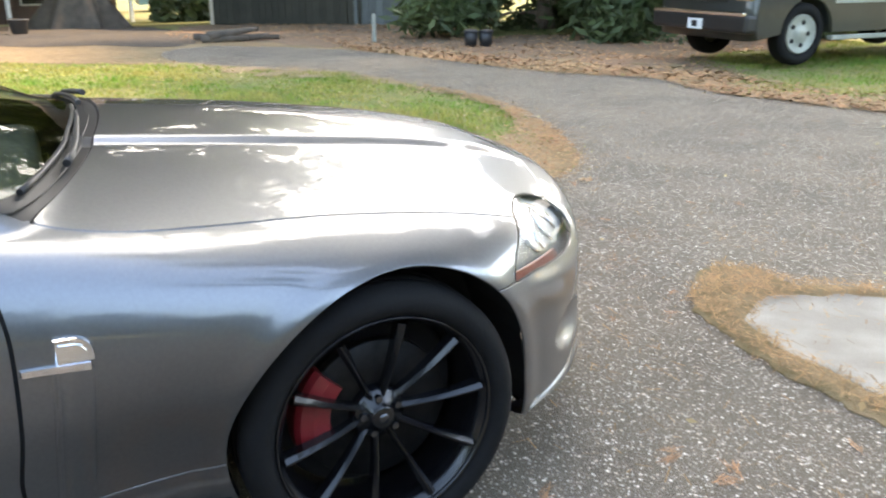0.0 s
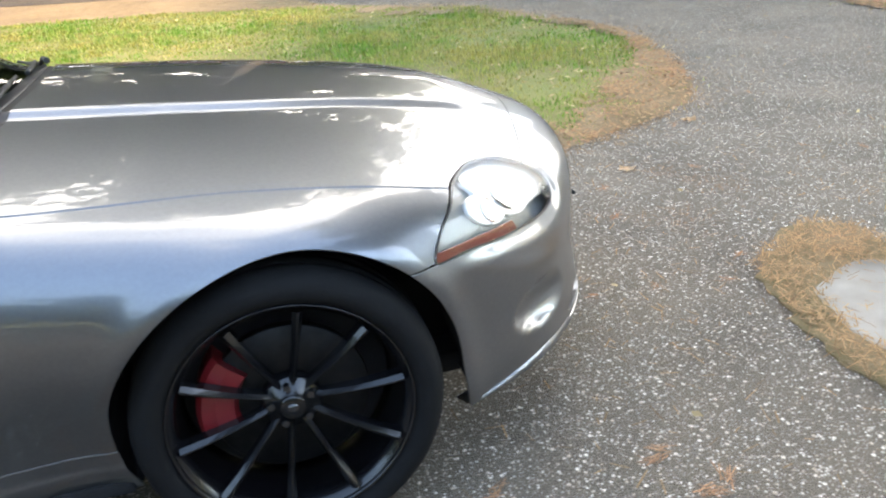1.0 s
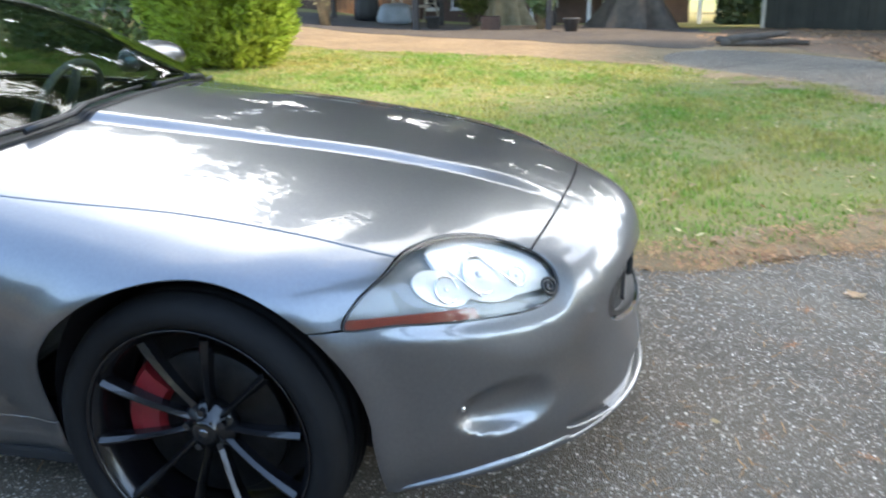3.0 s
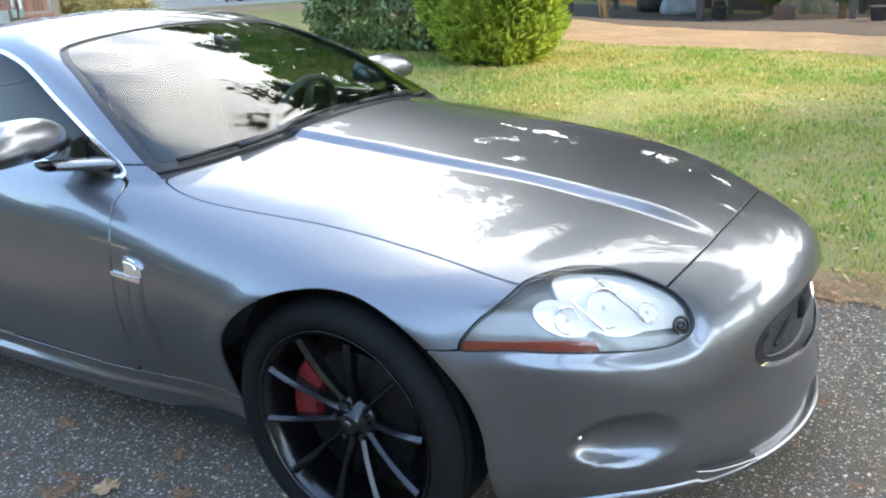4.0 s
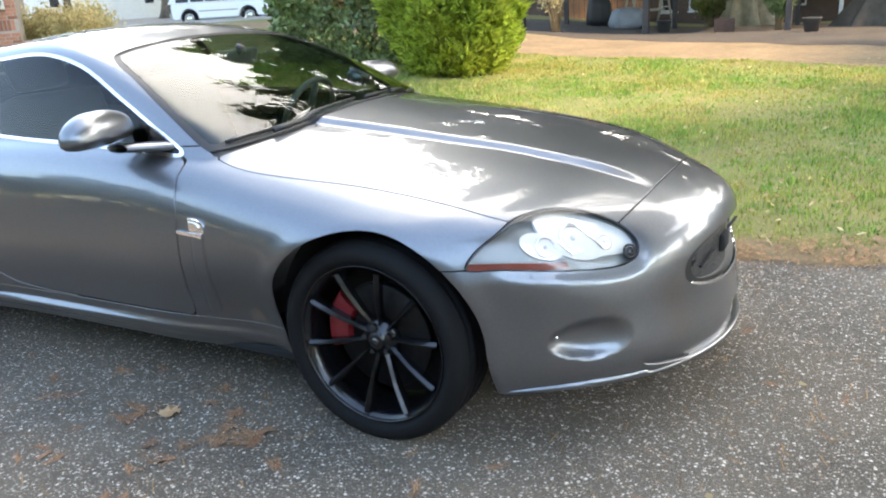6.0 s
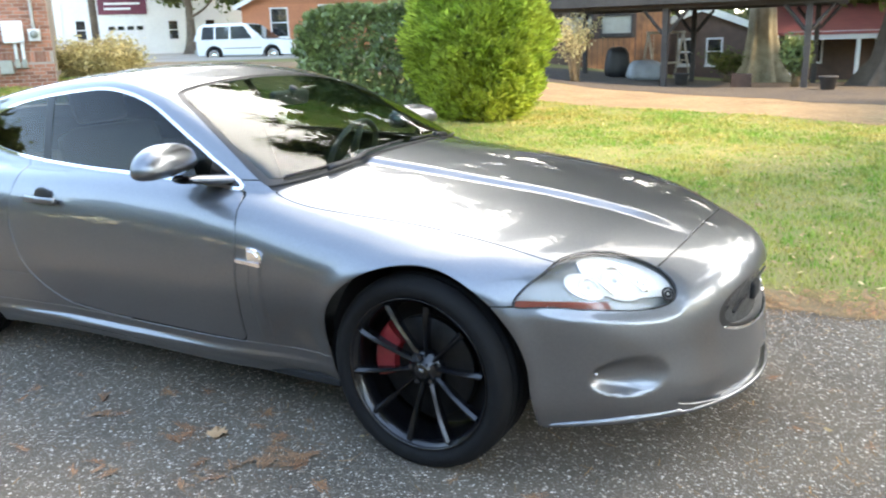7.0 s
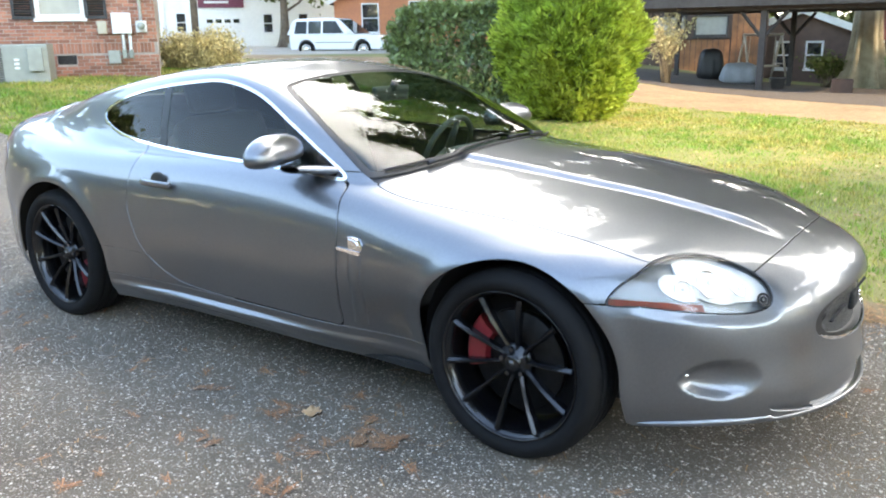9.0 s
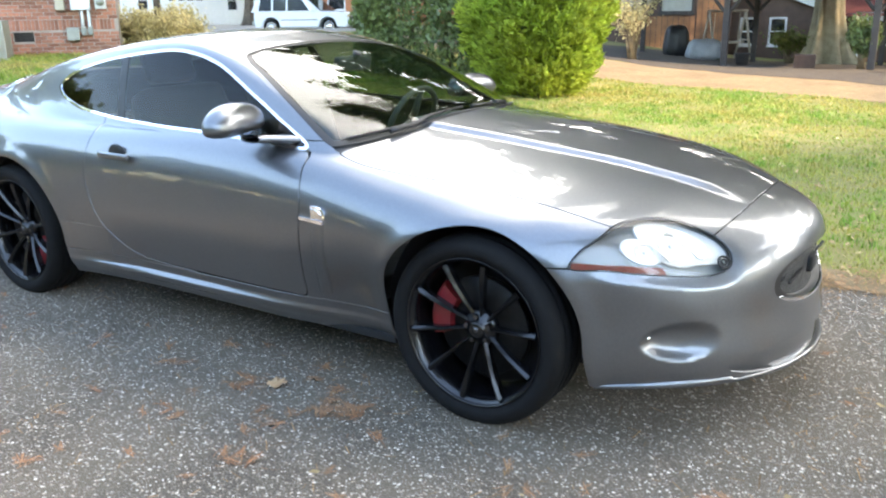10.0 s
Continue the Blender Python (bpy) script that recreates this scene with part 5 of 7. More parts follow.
def build_tree(x, y, height, trunk_r, crown_r, first, leaf, bark, label, seed, pine=False, leaves=26000, size=.16, flare=1.6, lean=0.0, limbs=13, fluted=False, slim=0):
    """Trunk with root flare, limbs that fork, and a crown of leaf clumps at their ends."""
    g = random.Random(seed)
    z0 = ground_at(x, y)
    tree = tagged(empty("tree", pose(x, y, z0)), label, "tree")
    bm = bmesh.new()
    n = 56 if fluted else 28
    top = height * (.97 if pine else .72)
    rows = []
    for i in range(15):
        t = i / 14
        z = top * t**1.3 - .05
        r = trunk_r * (1 - .8 * t) + trunk_r * (flare - 1) * math.exp(-z / .55)
        row = []
        for k in range(n):
            a = 2 * math.pi * k / n
            ridge = 1 + (.10 + .22 * math.exp(-z / .6)) * math.sin(7 * a + seed) * math.exp(-z / 2.5) + .05 * math.sin(3 * a + z * .7 + seed)
            if fluted:
                ridge += .20 * abs(math.sin(5.5 * a + .4)) * math.exp(-z / 3) - .04
            row.append(bm.verts.new((r * ridge * math.cos(a) + lean * z * .1 + .1 * math.sin(z * .5 + seed), r * ridge * math.sin(a), z)))
        rows.append(row)
    for u, v in zip(rows, rows[1:]):
        for k in range(n):
            bm.faces.new((u[k], u[(k + 1) % n], v[(k + 1) % n], v[k])).smooth = True
    tips = []
    limbs = 26 if pine else limbs
    for i in range(limbs):
        t = first + (1 - first) * (i + g.random()) / limbs
        z = top * t
        a = i * 2.4 + g.uniform(-.4, .4)
        reach = crown_r * (math.sqrt(max(1 - ((t - .15 - first) / (1.05 - first))**2, .1)) if not pine else (1.05 - t) / (1.05 - first) * .9 + .15) * g.uniform(.7, 1.1)
        rise = (.05 if pine else .55) * reach
        pts = [(lean * z * .1 + .1 * math.sin(z * .5 + seed), 0, z)]
        for k in range(1, 5):
            f = k / 4
            pts.append((pts[0][0] + math.cos(a) * reach * f + g.uniform(-.15, .15), math.sin(a) * reach * f + g.uniform(-.15, .15), z + rise * f + g.uniform(-.15, .15) - (.25 * reach * f * f if pine else 0)))
        limb(bm, pts, max(trunk_r * .32 * (1.1 - t), .03), .015, 6)
        for k in (2, 3, 4):
            for _ in range(3):
                b = a + g.uniform(-1.2, 1.2)
                q = Vector(pts[k])
                e = q + Vector((math.cos(b), math.sin(b), g.uniform(-.1, .7) if not pine else g.uniform(-.15, .25))) * reach * g.uniform(.15, .38)
                limb(bm, [tuple(q), tuple(q.lerp(e, .5) + Vector((0, 0, .05))), tuple(e)], .022, .008, 5)
                tips += [q.lerp(e, .55), e]
    part("trunk", bm, bark, tree)
    r = np.random.default_rng(seed)
    tips = np.array([tuple(t) for t in tips])
    pick = tips[r.integers(0, len(tips), leaves)]
    spread = .42 if pine else .6
    at = pick + r.normal(size=(leaves, 3)) * spread * r.uniform(.3, 1, (leaves, 1)) * ((1, 1, .55) if pine else (1, 1, .8)) * (crown_r / 5)
    part("crown", leaf_cloud("crown", at, size, slim or (.16 if pine else .55), leaf, seed), None, tree)
    return tree


def build_cypress(x, y, rx, h, seed):
    """A dense golden conifer bush: stem and layered feathery sprays."""
    z0 = ground_at(x, y)
    bush = tagged(empty("conifer_shrub", pose(x, y, z0)), "dense rounded golden-green conifer shrub on the lawn", "shrub")
    bm = bmesh.new()
    limb(bm, [(0, 0, -.05), (.03, .02, h * .4), (0, 0, h * .85)], .10, .02)
    part("stem", bm, M["bark"], bush)
    g = np.random.default_rng(seed)
    n = 6400
    t = g.random(n)**.85
    a = g.uniform(0, 2 * math.pi, n)
    prof = np.sin(np.clip(t * 1.02 + .16, 0, 1.16) / 1.16 * math.pi)**.55
    lump = np.array([.8 * noise.noise((math.cos(b) * 2.2, math.sin(b) * 2.2, c * 5.5)) + .9 * noise.noise((math.cos(b) * 6, math.sin(b) * 6, c * 15)) for b, c in zip(a, t)])
    r = rx * prof * (1 + .15 * lump) * (1 - .30 * g.random(n)**2)
    c = np.stack([r * np.cos(a), r * np.sin(a), h * t + .04], 1)
    out = np.stack([np.cos(a), np.sin(a), .55 + .5 * t], 1)
    out /= np.linalg.norm(out, axis=1)[:, None]
    m = 13
    C = np.repeat(c, m, 0)
    O = np.repeat(out + g.normal(size=(n, 3)) * .35, m, 0) + g.normal(size=(n * m, 3)) * .32
    O /= np.linalg.norm(O, axis=1)[:, None]
    C = C + g.normal(size=(n * m, 3)) * .035
    B = np.cross(O, g.normal(size=(n * m, 3)))
    B /= np.linalg.norm(B, axis=1)[:, None]
    L = g.uniform(.03, .075, (n * m, 1))
    part("foliage", quads("foliage", C + O * L, O * L, B * L * .24, M["leaf_cypress"]), None, bush)
    # darker inner leaves: shade between the sprays put into their colour
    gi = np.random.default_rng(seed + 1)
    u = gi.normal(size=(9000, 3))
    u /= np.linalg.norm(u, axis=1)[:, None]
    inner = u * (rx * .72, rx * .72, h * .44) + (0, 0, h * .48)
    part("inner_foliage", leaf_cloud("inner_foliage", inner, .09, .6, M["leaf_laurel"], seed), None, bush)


def build_hedge(x0, y0, x1, y1, w, h, seed):
    """A clipped broad-leaved hedge between two ends."""
    z0 = ground_at((x0 + x1) / 2, (y0 + y1) / 2)
    ln = math.hypot(x1 - x0, y1 - y0)
    hedge = tagged(empty("hedge", pose((x0 + x1) / 2, (y0 + y1) / 2, z0, 0, 0, math.degrees(math.atan2(y1 - y0, x1 - x0)))), "dark green broad-leaved hedge beside the lawn", "hedge")
    g = np.random.default_rng(seed)
    bm = bmesh.new()
    for i in range(9):
        u = -ln / 2 + ln * (i + .5) / 9
        limb(bm, [(u, 0, -.05), (u + .05, .04, h * .4), (u - .04, 0, h * .8)], .03, .01, 6)
    part("stem", bm, M["bark"], hedge)
    n = 30000
    p = g.uniform(-1, 1, (n, 3))
    face = g.integers(0, 3, n)
    p[face == 0, 1] = np.sign(p[face == 0, 1]) * (1 - .25 * g.random((face == 0).sum())**2)
    p[face == 1, 2] = 1 - .2 * g.random((face == 1).sum())**2
    p[face == 2, 0] = np.sign(p[face == 2, 0]) * (1 - .2 * g.random((face == 2).sum())**2)
    rr = (np.abs(p)**4).sum(1)**.25
    p = p / np.maximum(rr, .8)[:, None]
    lump = np.array([noise.noise((q[0] * 3, q[1] * 2, q[2] * 3)) for q in p])
    p = p * (1 + .16 * lump[:, None] + .10 * g.random((n, 1))**4)
    at = p * (ln / 2, w / 2, h / 2) + (0, 0, h / 2)
    part("foliage", leaf_cloud("foliage", at, .065, .42, M["leaf_laurel"], seed, up=.9), None, hedge)


def build_shrub(x, y, r, h, leaf, label, seed, leaves, size, twiggy=False):
    """An open shrub of bent stems with leaves along them."""
    z0 = ground_at(x, y)
    shrub = tagged(empty("shrub", pose(x, y, z0)), label, "shrub")
    g = random.Random(seed)
    bm = bmesh.new()
    tips = []
    for i in range(26):
        a, s = g.uniform(0, 2 * math.pi), g.uniform(.2, 1)
        e = Vector((math.cos(a) * r * s, math.sin(a) * r * s, h * g.uniform(.55, 1)))
        m = Vector((math.cos(a) * r * s * .35, math.sin(a) * r * s * .35, e.z * .55))
        limb(bm, [(g.uniform(-.1, .1), g.uniform(-.1, .1), -.03), tuple(m), tuple(e)], .022 if twiggy else .014, .005, 5)
        tips += [m.lerp(e, k / 6) for k in range(1, 7)]
        for _ in range(3):
            q = m.lerp(e, g.random())
            f = q + Vector((g.uniform(-.3, .3), g.uniform(-.3, .3), g.uniform(.05, .35))) * r
            limb(bm, [tuple(q), tuple(f)], .007, .003, 4)
            tips += [q.lerp(f, .6), f]
    part("stem", bm, M["twig"], shrub)
    rr = np.random.default_rng(seed)
    tips = np.array([tuple(t) for t in tips])
    at = tips[rr.integers(0, len(tips), leaves)] + rr.normal(size=(leaves, 3)) * .12 * r
    at[:, 2] = np.maximum(at[:, 2], .03)
    part("foliage", leaf_cloud("foliage", at, size, .5, leaf, seed), None, shrub)


def build_woods():
    """The dark belt of trees that closes the view all round."""
    g = np.random.default_rng(77)
    n = 52000
    a = g.uniform(0, 2 * math.pi, n)
    top = np.array([13 + 5 * noise.noise((math.cos(b) * 6, math.sin(b) * 6, .3)) + 3 * noise.noise((math.cos(b) * 22, math.sin(b) * 22, 1.3)) for b in a])
    r = 88 + g.uniform(-6, 6, n)
    z = g.random(n) * top - 1
    tagged(part("woods", leaf_cloud("woods", np.stack([r * np.cos(a), r * np.sin(a), z], 1), .75, .6, M["leaf_pine"], 7), None), "distant belt of dark trees", "woods", kind="stuff")
    m = 34000
    p = np.stack([g.uniform(3.5, 10.5, m), g.uniform(24.5, 28, m), g.random(m)**.8 * 5.0 - .9], 1)
    p[:, 2] *= 1 + .2 * np.sin(p[:, 0] * 2)
    tagged(part("thicket", leaf_cloud("thicket", p, .13, .55, M["leaf_pine"], 8), None), "dark overgrown thicket beyond the driveway", "thicket", kind="stuff")


build_tree(-2.95, 23.6, 26, .42, 6.4, .42, M["leaf_oak"], M["bark_pale"], "large tree with a pale fluted trunk by the carport", 3, leaves=46000, size=.22, flare=1.6, limbs=22, fluted=True)
build_tree(.95, 20.2, 31, .60, 8.4, .40, M["leaf_oak"], M["bark_dark"], "tall dark-barked tree with a wide flared trunk", 5, leaves=46000, size=.30, flare=1.6, limbs=32)
build_tree(10.0, 13.4, 5.2, .14, 3.3, .02, M["leaf_pine"], M["bark"], "dark spreading conifer behind the parked truck", 11, pine=True, leaves=95000, size=.17, slim=.28)
build_tree(12.2, 11.8, 5.6, .15, 3.4, .02, M["leaf_pine"], M["bark"], "dark spreading conifer behind the parked truck", 12, pine=True, leaves=95000, size=.17, slim=.28)
build_tree(-36.4, 32.6, 12, .3, 4.5, .22, M["leaf_oak"], M["bark"], "green broad-leaved tree in front of the white building", 13, leaves=26000, size=.22)
# trees out of view, added to keep direct sun off car and asphalt
for i, (tx, ty, tr, th, tf) in enumerate(((19.3, -7.4, 6.2, 36, .70), (14.2, -10.2, 5.6, 34, .70), (22.0, -1.6, 5.6, 21, .52), (27.5, .6, 5.0, 21, .52))):
    build_tree(tx, ty, th, .40, tr, tf, M["leaf_oak"], M["bark"], "unseen broad-crowned tree added to shade the car and driveway", 21 + i, leaves=42000, size=.27, limbs=20)
# two high crowns out of view, added to shade the brick house and lawn
build_tree(14.0, 4.2, 31, .5, 6.0, .66, M["leaf_oak"], M["bark"], "very tall unseen tree with a high crown, added to shade the brick house lawn", 30, leaves=42000, size=.30, limbs=20)
build_tree(21.5, -8.8, 40, .62, 6.6, .80, M["leaf_oak"], M["bark"], "very tall unseen tree with a high crown, added to shade the brick house", 29, leaves=26000, size=.32, limbs=20)
# unseen bushes, added so that the door mirrors something dark
for i, (tx, ty, th) in enumerate(((-20.5, -8.5, 3.4), (-16, -9.4, 3.0), (-11.5, -9.8, 3.3), (-7, -9.6, 2.9), (-2.5, -10.0, 3.1), (2, -9.7, 2.9), (6.5, -9.9, 3.2), (11, -9.5, 3.4))):
    build_tree(tx, ty, th, .12, 2.9, .03, M["leaf_laurel"], M["bark"], "unseen dense leafy bush beside the driveway, added to darken the car's reflections", 60 + i, leaves=20000, size=.17)
# out of view, added to dim what the rear fender reflects
for i, (tx, ty, th) in enumerate(((-27, -3, 12), (-31, 4, 15), (-33, -9, 11))):
    build_tree(tx, ty, th, .28, 4.4, .06, M["leaf_laurel"], M["bark"], "unseen leafy tree behind the brick house, added to darken the rear fender", 70 + i, leaves=20000, size=.30)
for i, (tx, ty, th) in enumerate(((-17, 37, 10), (-11, 33, 9), (-1.5, 35.0, 9.5), (2.5, 37, 10.5))):
    build_tree(tx, ty, th, .3, 4.6, .25, M["leaf_oak"], M["bark"], "tall broad-leaved tree behind the far houses", 80 + i, leaves=42000, size=.30, limbs=18)
# sparse crowns above the view, added to fleck the bonnet's reflections
for i, (tx, ty, th) in enumerate(((1, 33, 17), (6, 27, 15))):
    build_tree(tx, ty, th, .24, 5.0, .46, M["leaf_oak"], M["bark"], "tall thin-crowned tree behind the far houses, added to fleck the bonnet's reflections", 110 + i, leaves=9000, size=.30, limbs=18)
# dark crowns above the view, added to cover bright sky in bonnet and windscreen
for i, (tx, ty, th, tf) in enumerate(((-12.5, 29.5, 29, .30), (-19, 33, 32, .22), (-26.5, 37, 37, .20), (-34, 38, 34, .22), (-7.5, 35.5, 29, .38))):
    build_tree(tx, ty, th, .30, 5.8, tf, M["leaf_pine"], M["bark"], "tall leafy tree behind the carport and the far houses, added for the car's reflections", 130 + i, leaves=34000, size=.26, limbs=22)
# out of view, added to cast dappled shade on the lawn's right part
build_tree(26.0, 7.5, 21, .3, 4.6, .72, M["leaf_oak"], M["bark"], "tall thin-crowned unseen tree added to shade the lawn", 141, leaves=22000, size=.27, limbs=16)
for i, (tx, ty, th) in enumerate(((-15, 36, 9), (-22, 38, 10))):
    build_tree(tx, ty, th, .36, 4.6, .30, M["leaf_pine"], M["bark"], "tall pine behind the brown house", 23 + i, pine=True, leaves=46000, size=.26)
build_tree(6.0, 31.0, 15, .32, 4.5, .25, M["leaf_pine"], M["bark"], "tall pine beyond the driveway", 24, pine=True, leaves=26000, size=.26)
# unseen far trees, added for what the roof reflects
for i, (tx, ty) in enumerate(((-64, 38), (-54, 52), (-72, 24), (-40, 60))):
    build_tree(tx, ty, 21, .4, 7.5, .10, M["leaf_oak"], M["bark"], "tall broad-leaved tree far behind the white building, added for the roof's reflections", 90 + i, leaves=9000, size=.7)
build_cypress(-5.12, 9.36, 1.07, 2.9, 31)
build_hedge(-8.55, 9.15, -6.0, 10.95, 1.4, 1.72, 32)
build_shrub(-15.2, 9.8, 1.05, .42, M["leaf_yellow"], "pale yellow-leaved shrub by the brick house", 41, 17000, .045)
build_shrub(-6.75, 18.0, .72, 1.85, M["leaf_yellow"], "half-bare straggly shrub by the gravel lane", 42, 1500, .04, True)
build_shrub(-1.4, 18.9, .38, 1.15, M["leaf_laurel"], "dark upright shrub beside a carport post", 44, 5000, .05)
build_shrub(-4.0, 23.6, .7, .9, M["leaf_oak"], "low green shrub by the carport", 43, 1800, .05)
build_woods()


# ---- buildings ----
M.update({
    "pale_wood": material("pale_weathered_wood", (0.50, 0.42, 0.32), 0.8, noise_scale=12, vary=0.3),
    "mortar": material("pale_mortar", (0.42, 0.36, 0.31), 0.95, noise_scale=20, vary=0.3),
    "brick": material("red_brown_brick", (0.41, 0.175, 0.11), 0.9, noise_scale=16, second=(0.27, 0.12, 0.085), random_vary=0.35, bump=0.5, bump_scale=90),
    "brick_joined": material("red_brown_brickwork", (0.41, 0.175, 0.11), 0.9, noise_scale=16, second=(0.27, 0.12, 0.085), random_vary=0.35, island=True, bump=0.5, bump_scale=90),
    "brick_orange": material("orange_brickwork", (0.50, 0.19, 0.09), 0.9, noise_scale=9, second=(0.40, 0.15, 0.08), random_vary=0.25, island=True, bump=0.4, bump_scale=60),
    "white_wood": material("white_painted_wood", (0.78, 0.77, 0.74), 0.5, noise_scale=9, vary=0.12),
    "white_siding": material("white_siding", (0.80, 0.79, 0.75), 0.6, noise_scale=5, vary=0.10),
    "shutter": material("near_black_shutter_paint", (0.025, 0.024, 0.026), 0.55, noise_scale=20, vary=0.3),
    "brown_siding": material("dark_brown_stained_boards", (0.13, 0.08, 0.06), 0.8, noise_scale=4, second=(0.08, 0.052, 0.042), random_vary=0.3, island=True, bump=0.3, bump_scale=40),
    "sunlit_boards": material("sunlit_orange_brown_boards", (0.30, 0.135, 0.06), 0.8, noise_scale=2.2, second=(0.09, 0.045, 0.025), random_vary=0.25, island=True),
    "dark_timber": material("dark_weathered_timber", (0.040, 0.035, 0.033), 0.85, noise_scale=10, second=(0.068, 0.060, 0.056), bump=0.4, bump_scale=50),
    "barn_boards": material("blackened_barn_boards", (0.020, 0.019, 0.013), 0.95, noise_scale=3, second=(0.034, 0.030, 0.020), random_vary=0.2, bump=0.4, bump_scale=40),
    "barn_grey": material("grey_blue_barn_boards", (0.10, 0.108, 0.104), 0.9, noise_scale=4, second=(0.065, 0.07, 0.066), random_vary=0.2, bump=0.3, bump_scale=40),
    "red_roof": material("faded_red_metal_roof", (0.42, 0.12, 0.10), 0.5, noise_scale=3, second=(0.30, 0.09, 0.08)),
    "shingle": material("grey_brown_shingles", (0.10, 0.09, 0.085), 0.9, noise_scale=12, vary=0.5, bump=0.5, bump_scale=30),
    "pane": material("dark_window_glass", (0.03, 0.035, 0.04), 0.04, coat=1.0, noise_scale=3, vary=0.3),
    "blind": material("pale_window_blind", (0.40, 0.38, 0.32), 0.6, noise_scale=6, vary=0.2),
    "maroon": material("maroon_sign_board", (0.17, 0.03, 0.06), 0.5, noise_scale=5, vary=0.2),
    "metal_grey": material("grey_painted_steel", (0.33, 0.34, 0.30), 0.5, 0.2, noise_scale=8, vary=0.2),
    "beige": material("beige_painted_steel", (0.50, 0.45, 0.34), 0.55, noise_scale=8, vary=0.2),
    "white_steel": material("white_enamel", (0.75, 0.76, 0.75), 0.4, noise_scale=8, vary=0.1),
    "cover_black": material("black_vinyl_cover", (0.02, 0.02, 0.022), 0.5, noise_scale=4, vary=0.4, bump=0.6, bump_scale=8),
    "cover_grey": material("grey_vinyl_cover", (0.30, 0.32, 0.34), 0.5, noise_scale=4, vary=0.35, bump=0.6, bump_scale=8),
    "terracotta": material("terracotta", (0.09, 0.05, 0.035), 0.85, noise_scale=9, vary=0.3),
    "green_paint": material("green_painted_steel", (0.03, 0.16, 0.08), 0.5, noise_scale=5, vary=0.3),
})


def wall_with_openings(name, parent, mat, length, height, thick, openings, m=None, gable=0.0):
    """A wall along x from 0 to length, its face at y = 0, with openings (u0, u1, z0, z1) through it and an optional gable."""
    us = sorted({0.0, length, *[o for w in openings for o in w[:2]]})
    zs = sorted({0.0, height, *[o for w in openings for o in w[2:]]})
    bm = bmesh.new()
    for u0, u1 in zip(us, us[1:]):
        for z0, z1 in zip(zs, zs[1:]):
            if not any(w[0] <= u0 and u1 <= w[1] and w[2] <= z0 and z1 <= w[3] for w in openings):
                box(bm, u0, u1, 0, thick, z0, z1)
    bmesh.ops.remove_doubles(bm, verts=bm.verts, dist=.0005)
    if gable:
        vs = [bm.verts.new(p) for y in (0, thick) for p in ((0, y, height), (length, y, height), (length / 2, y, height + gable))]
        for f in ((0, 1, 2), (5, 4, 3), (0, 2, 5, 3), (2, 1, 4, 5)):
            bm.faces.new([vs[i] for i in f])
    ob = part(name, bm, mat, parent)
    if m is not None:
        ob.matrix_basis = m
    return ob


def build_window(parent, u0, u1, z0, z1, m, frame_mat, pane_mat, sashes=1, wide=.07, grid=False):
    """Frame proud of the wall, meeting rail, sill and set-back pane; m places the wall's plane."""
    win = empty("window", None, parent)
    win.matrix_basis = m @ Matrix.Translation((u0, 0, z0))
    w, h = u1 - u0, z1 - z0
    bm = bmesh.new()
    for a in ((0, wide, 0, h), (w - wide, w, 0, h), (wide, w - wide, h - wide, h), (wide, w - wide, 0, wide)):
        box(bm, a[0], a[1], -.03, .06, a[2], a[3], .006)
    if sashes > 1:
        box(bm, wide, w - wide, -.01, .05, h * .5 - .025, h * .5 + .025, .004)
    if grid:
        box(bm, w / 2 - .02, w / 2 + .02, -.008, .045, wide, h - wide, .004)
    part("frame", bm, frame_mat, win)
    part("sill", box(bmesh.new(), -.04, w + .04, -.07, .05, -.06, 0, .006), frame_mat, win)
    part("pane", box(bmesh.new(), wide, w - wide, .052, .060, wide, h - wide), pane_mat, win)
    return win


def gable_roof(parent, length, depth, eave, rise, mat, over=.35, thick=.14, trim=None):
    """Two slopes whose ridge runs along x, with an overhang and barge boards."""
    for s in (0, 1):
        bm = bmesh.new()
        y0, y1 = (-over, depth / 2) if s == 0 else (depth + over, depth / 2)
        ze = eave - rise * over / (depth / 2)
        vs = [bm.verts.new(p) for dz in (0, thick) for p in ((-over, y0, ze + dz), (length + over, y0, ze + dz), (length + over, y1, eave + rise + dz), (-over, y1, eave + rise + dz))]
        for f in ((3, 2, 1, 0), (4, 5, 6, 7), (0, 1, 5, 4), (1, 2, 6, 5), (2, 3, 7, 6), (3, 0, 4, 7)):
            bm.faces.new([vs[i] for i in f])
        bmesh.ops.recalc_face_normals(bm, faces=bm.faces)
        part("roof", bm, mat, parent)
        if trim:
            for x in (-over - .03, length + over):
                bm = bmesh.new()
                vs = [bm.verts.new((xx, y, z + dz)) for xx in (x, x + .03) for y, z in ((y0, ze), (y1, eave + rise)) for dz in (-.10, thick + .01)]
                for f in ((0, 1, 3, 2), (4, 6, 7, 5), (0, 4, 5, 1), (2, 3, 7, 6), (0, 2, 6, 4), (1, 5, 7, 3)):
                    bm.faces.new([vs[i] for i in f])
                bmesh.ops.recalc_face_normals(bm, faces=bm.faces)
                part("barge_board", bm, trim, parent)


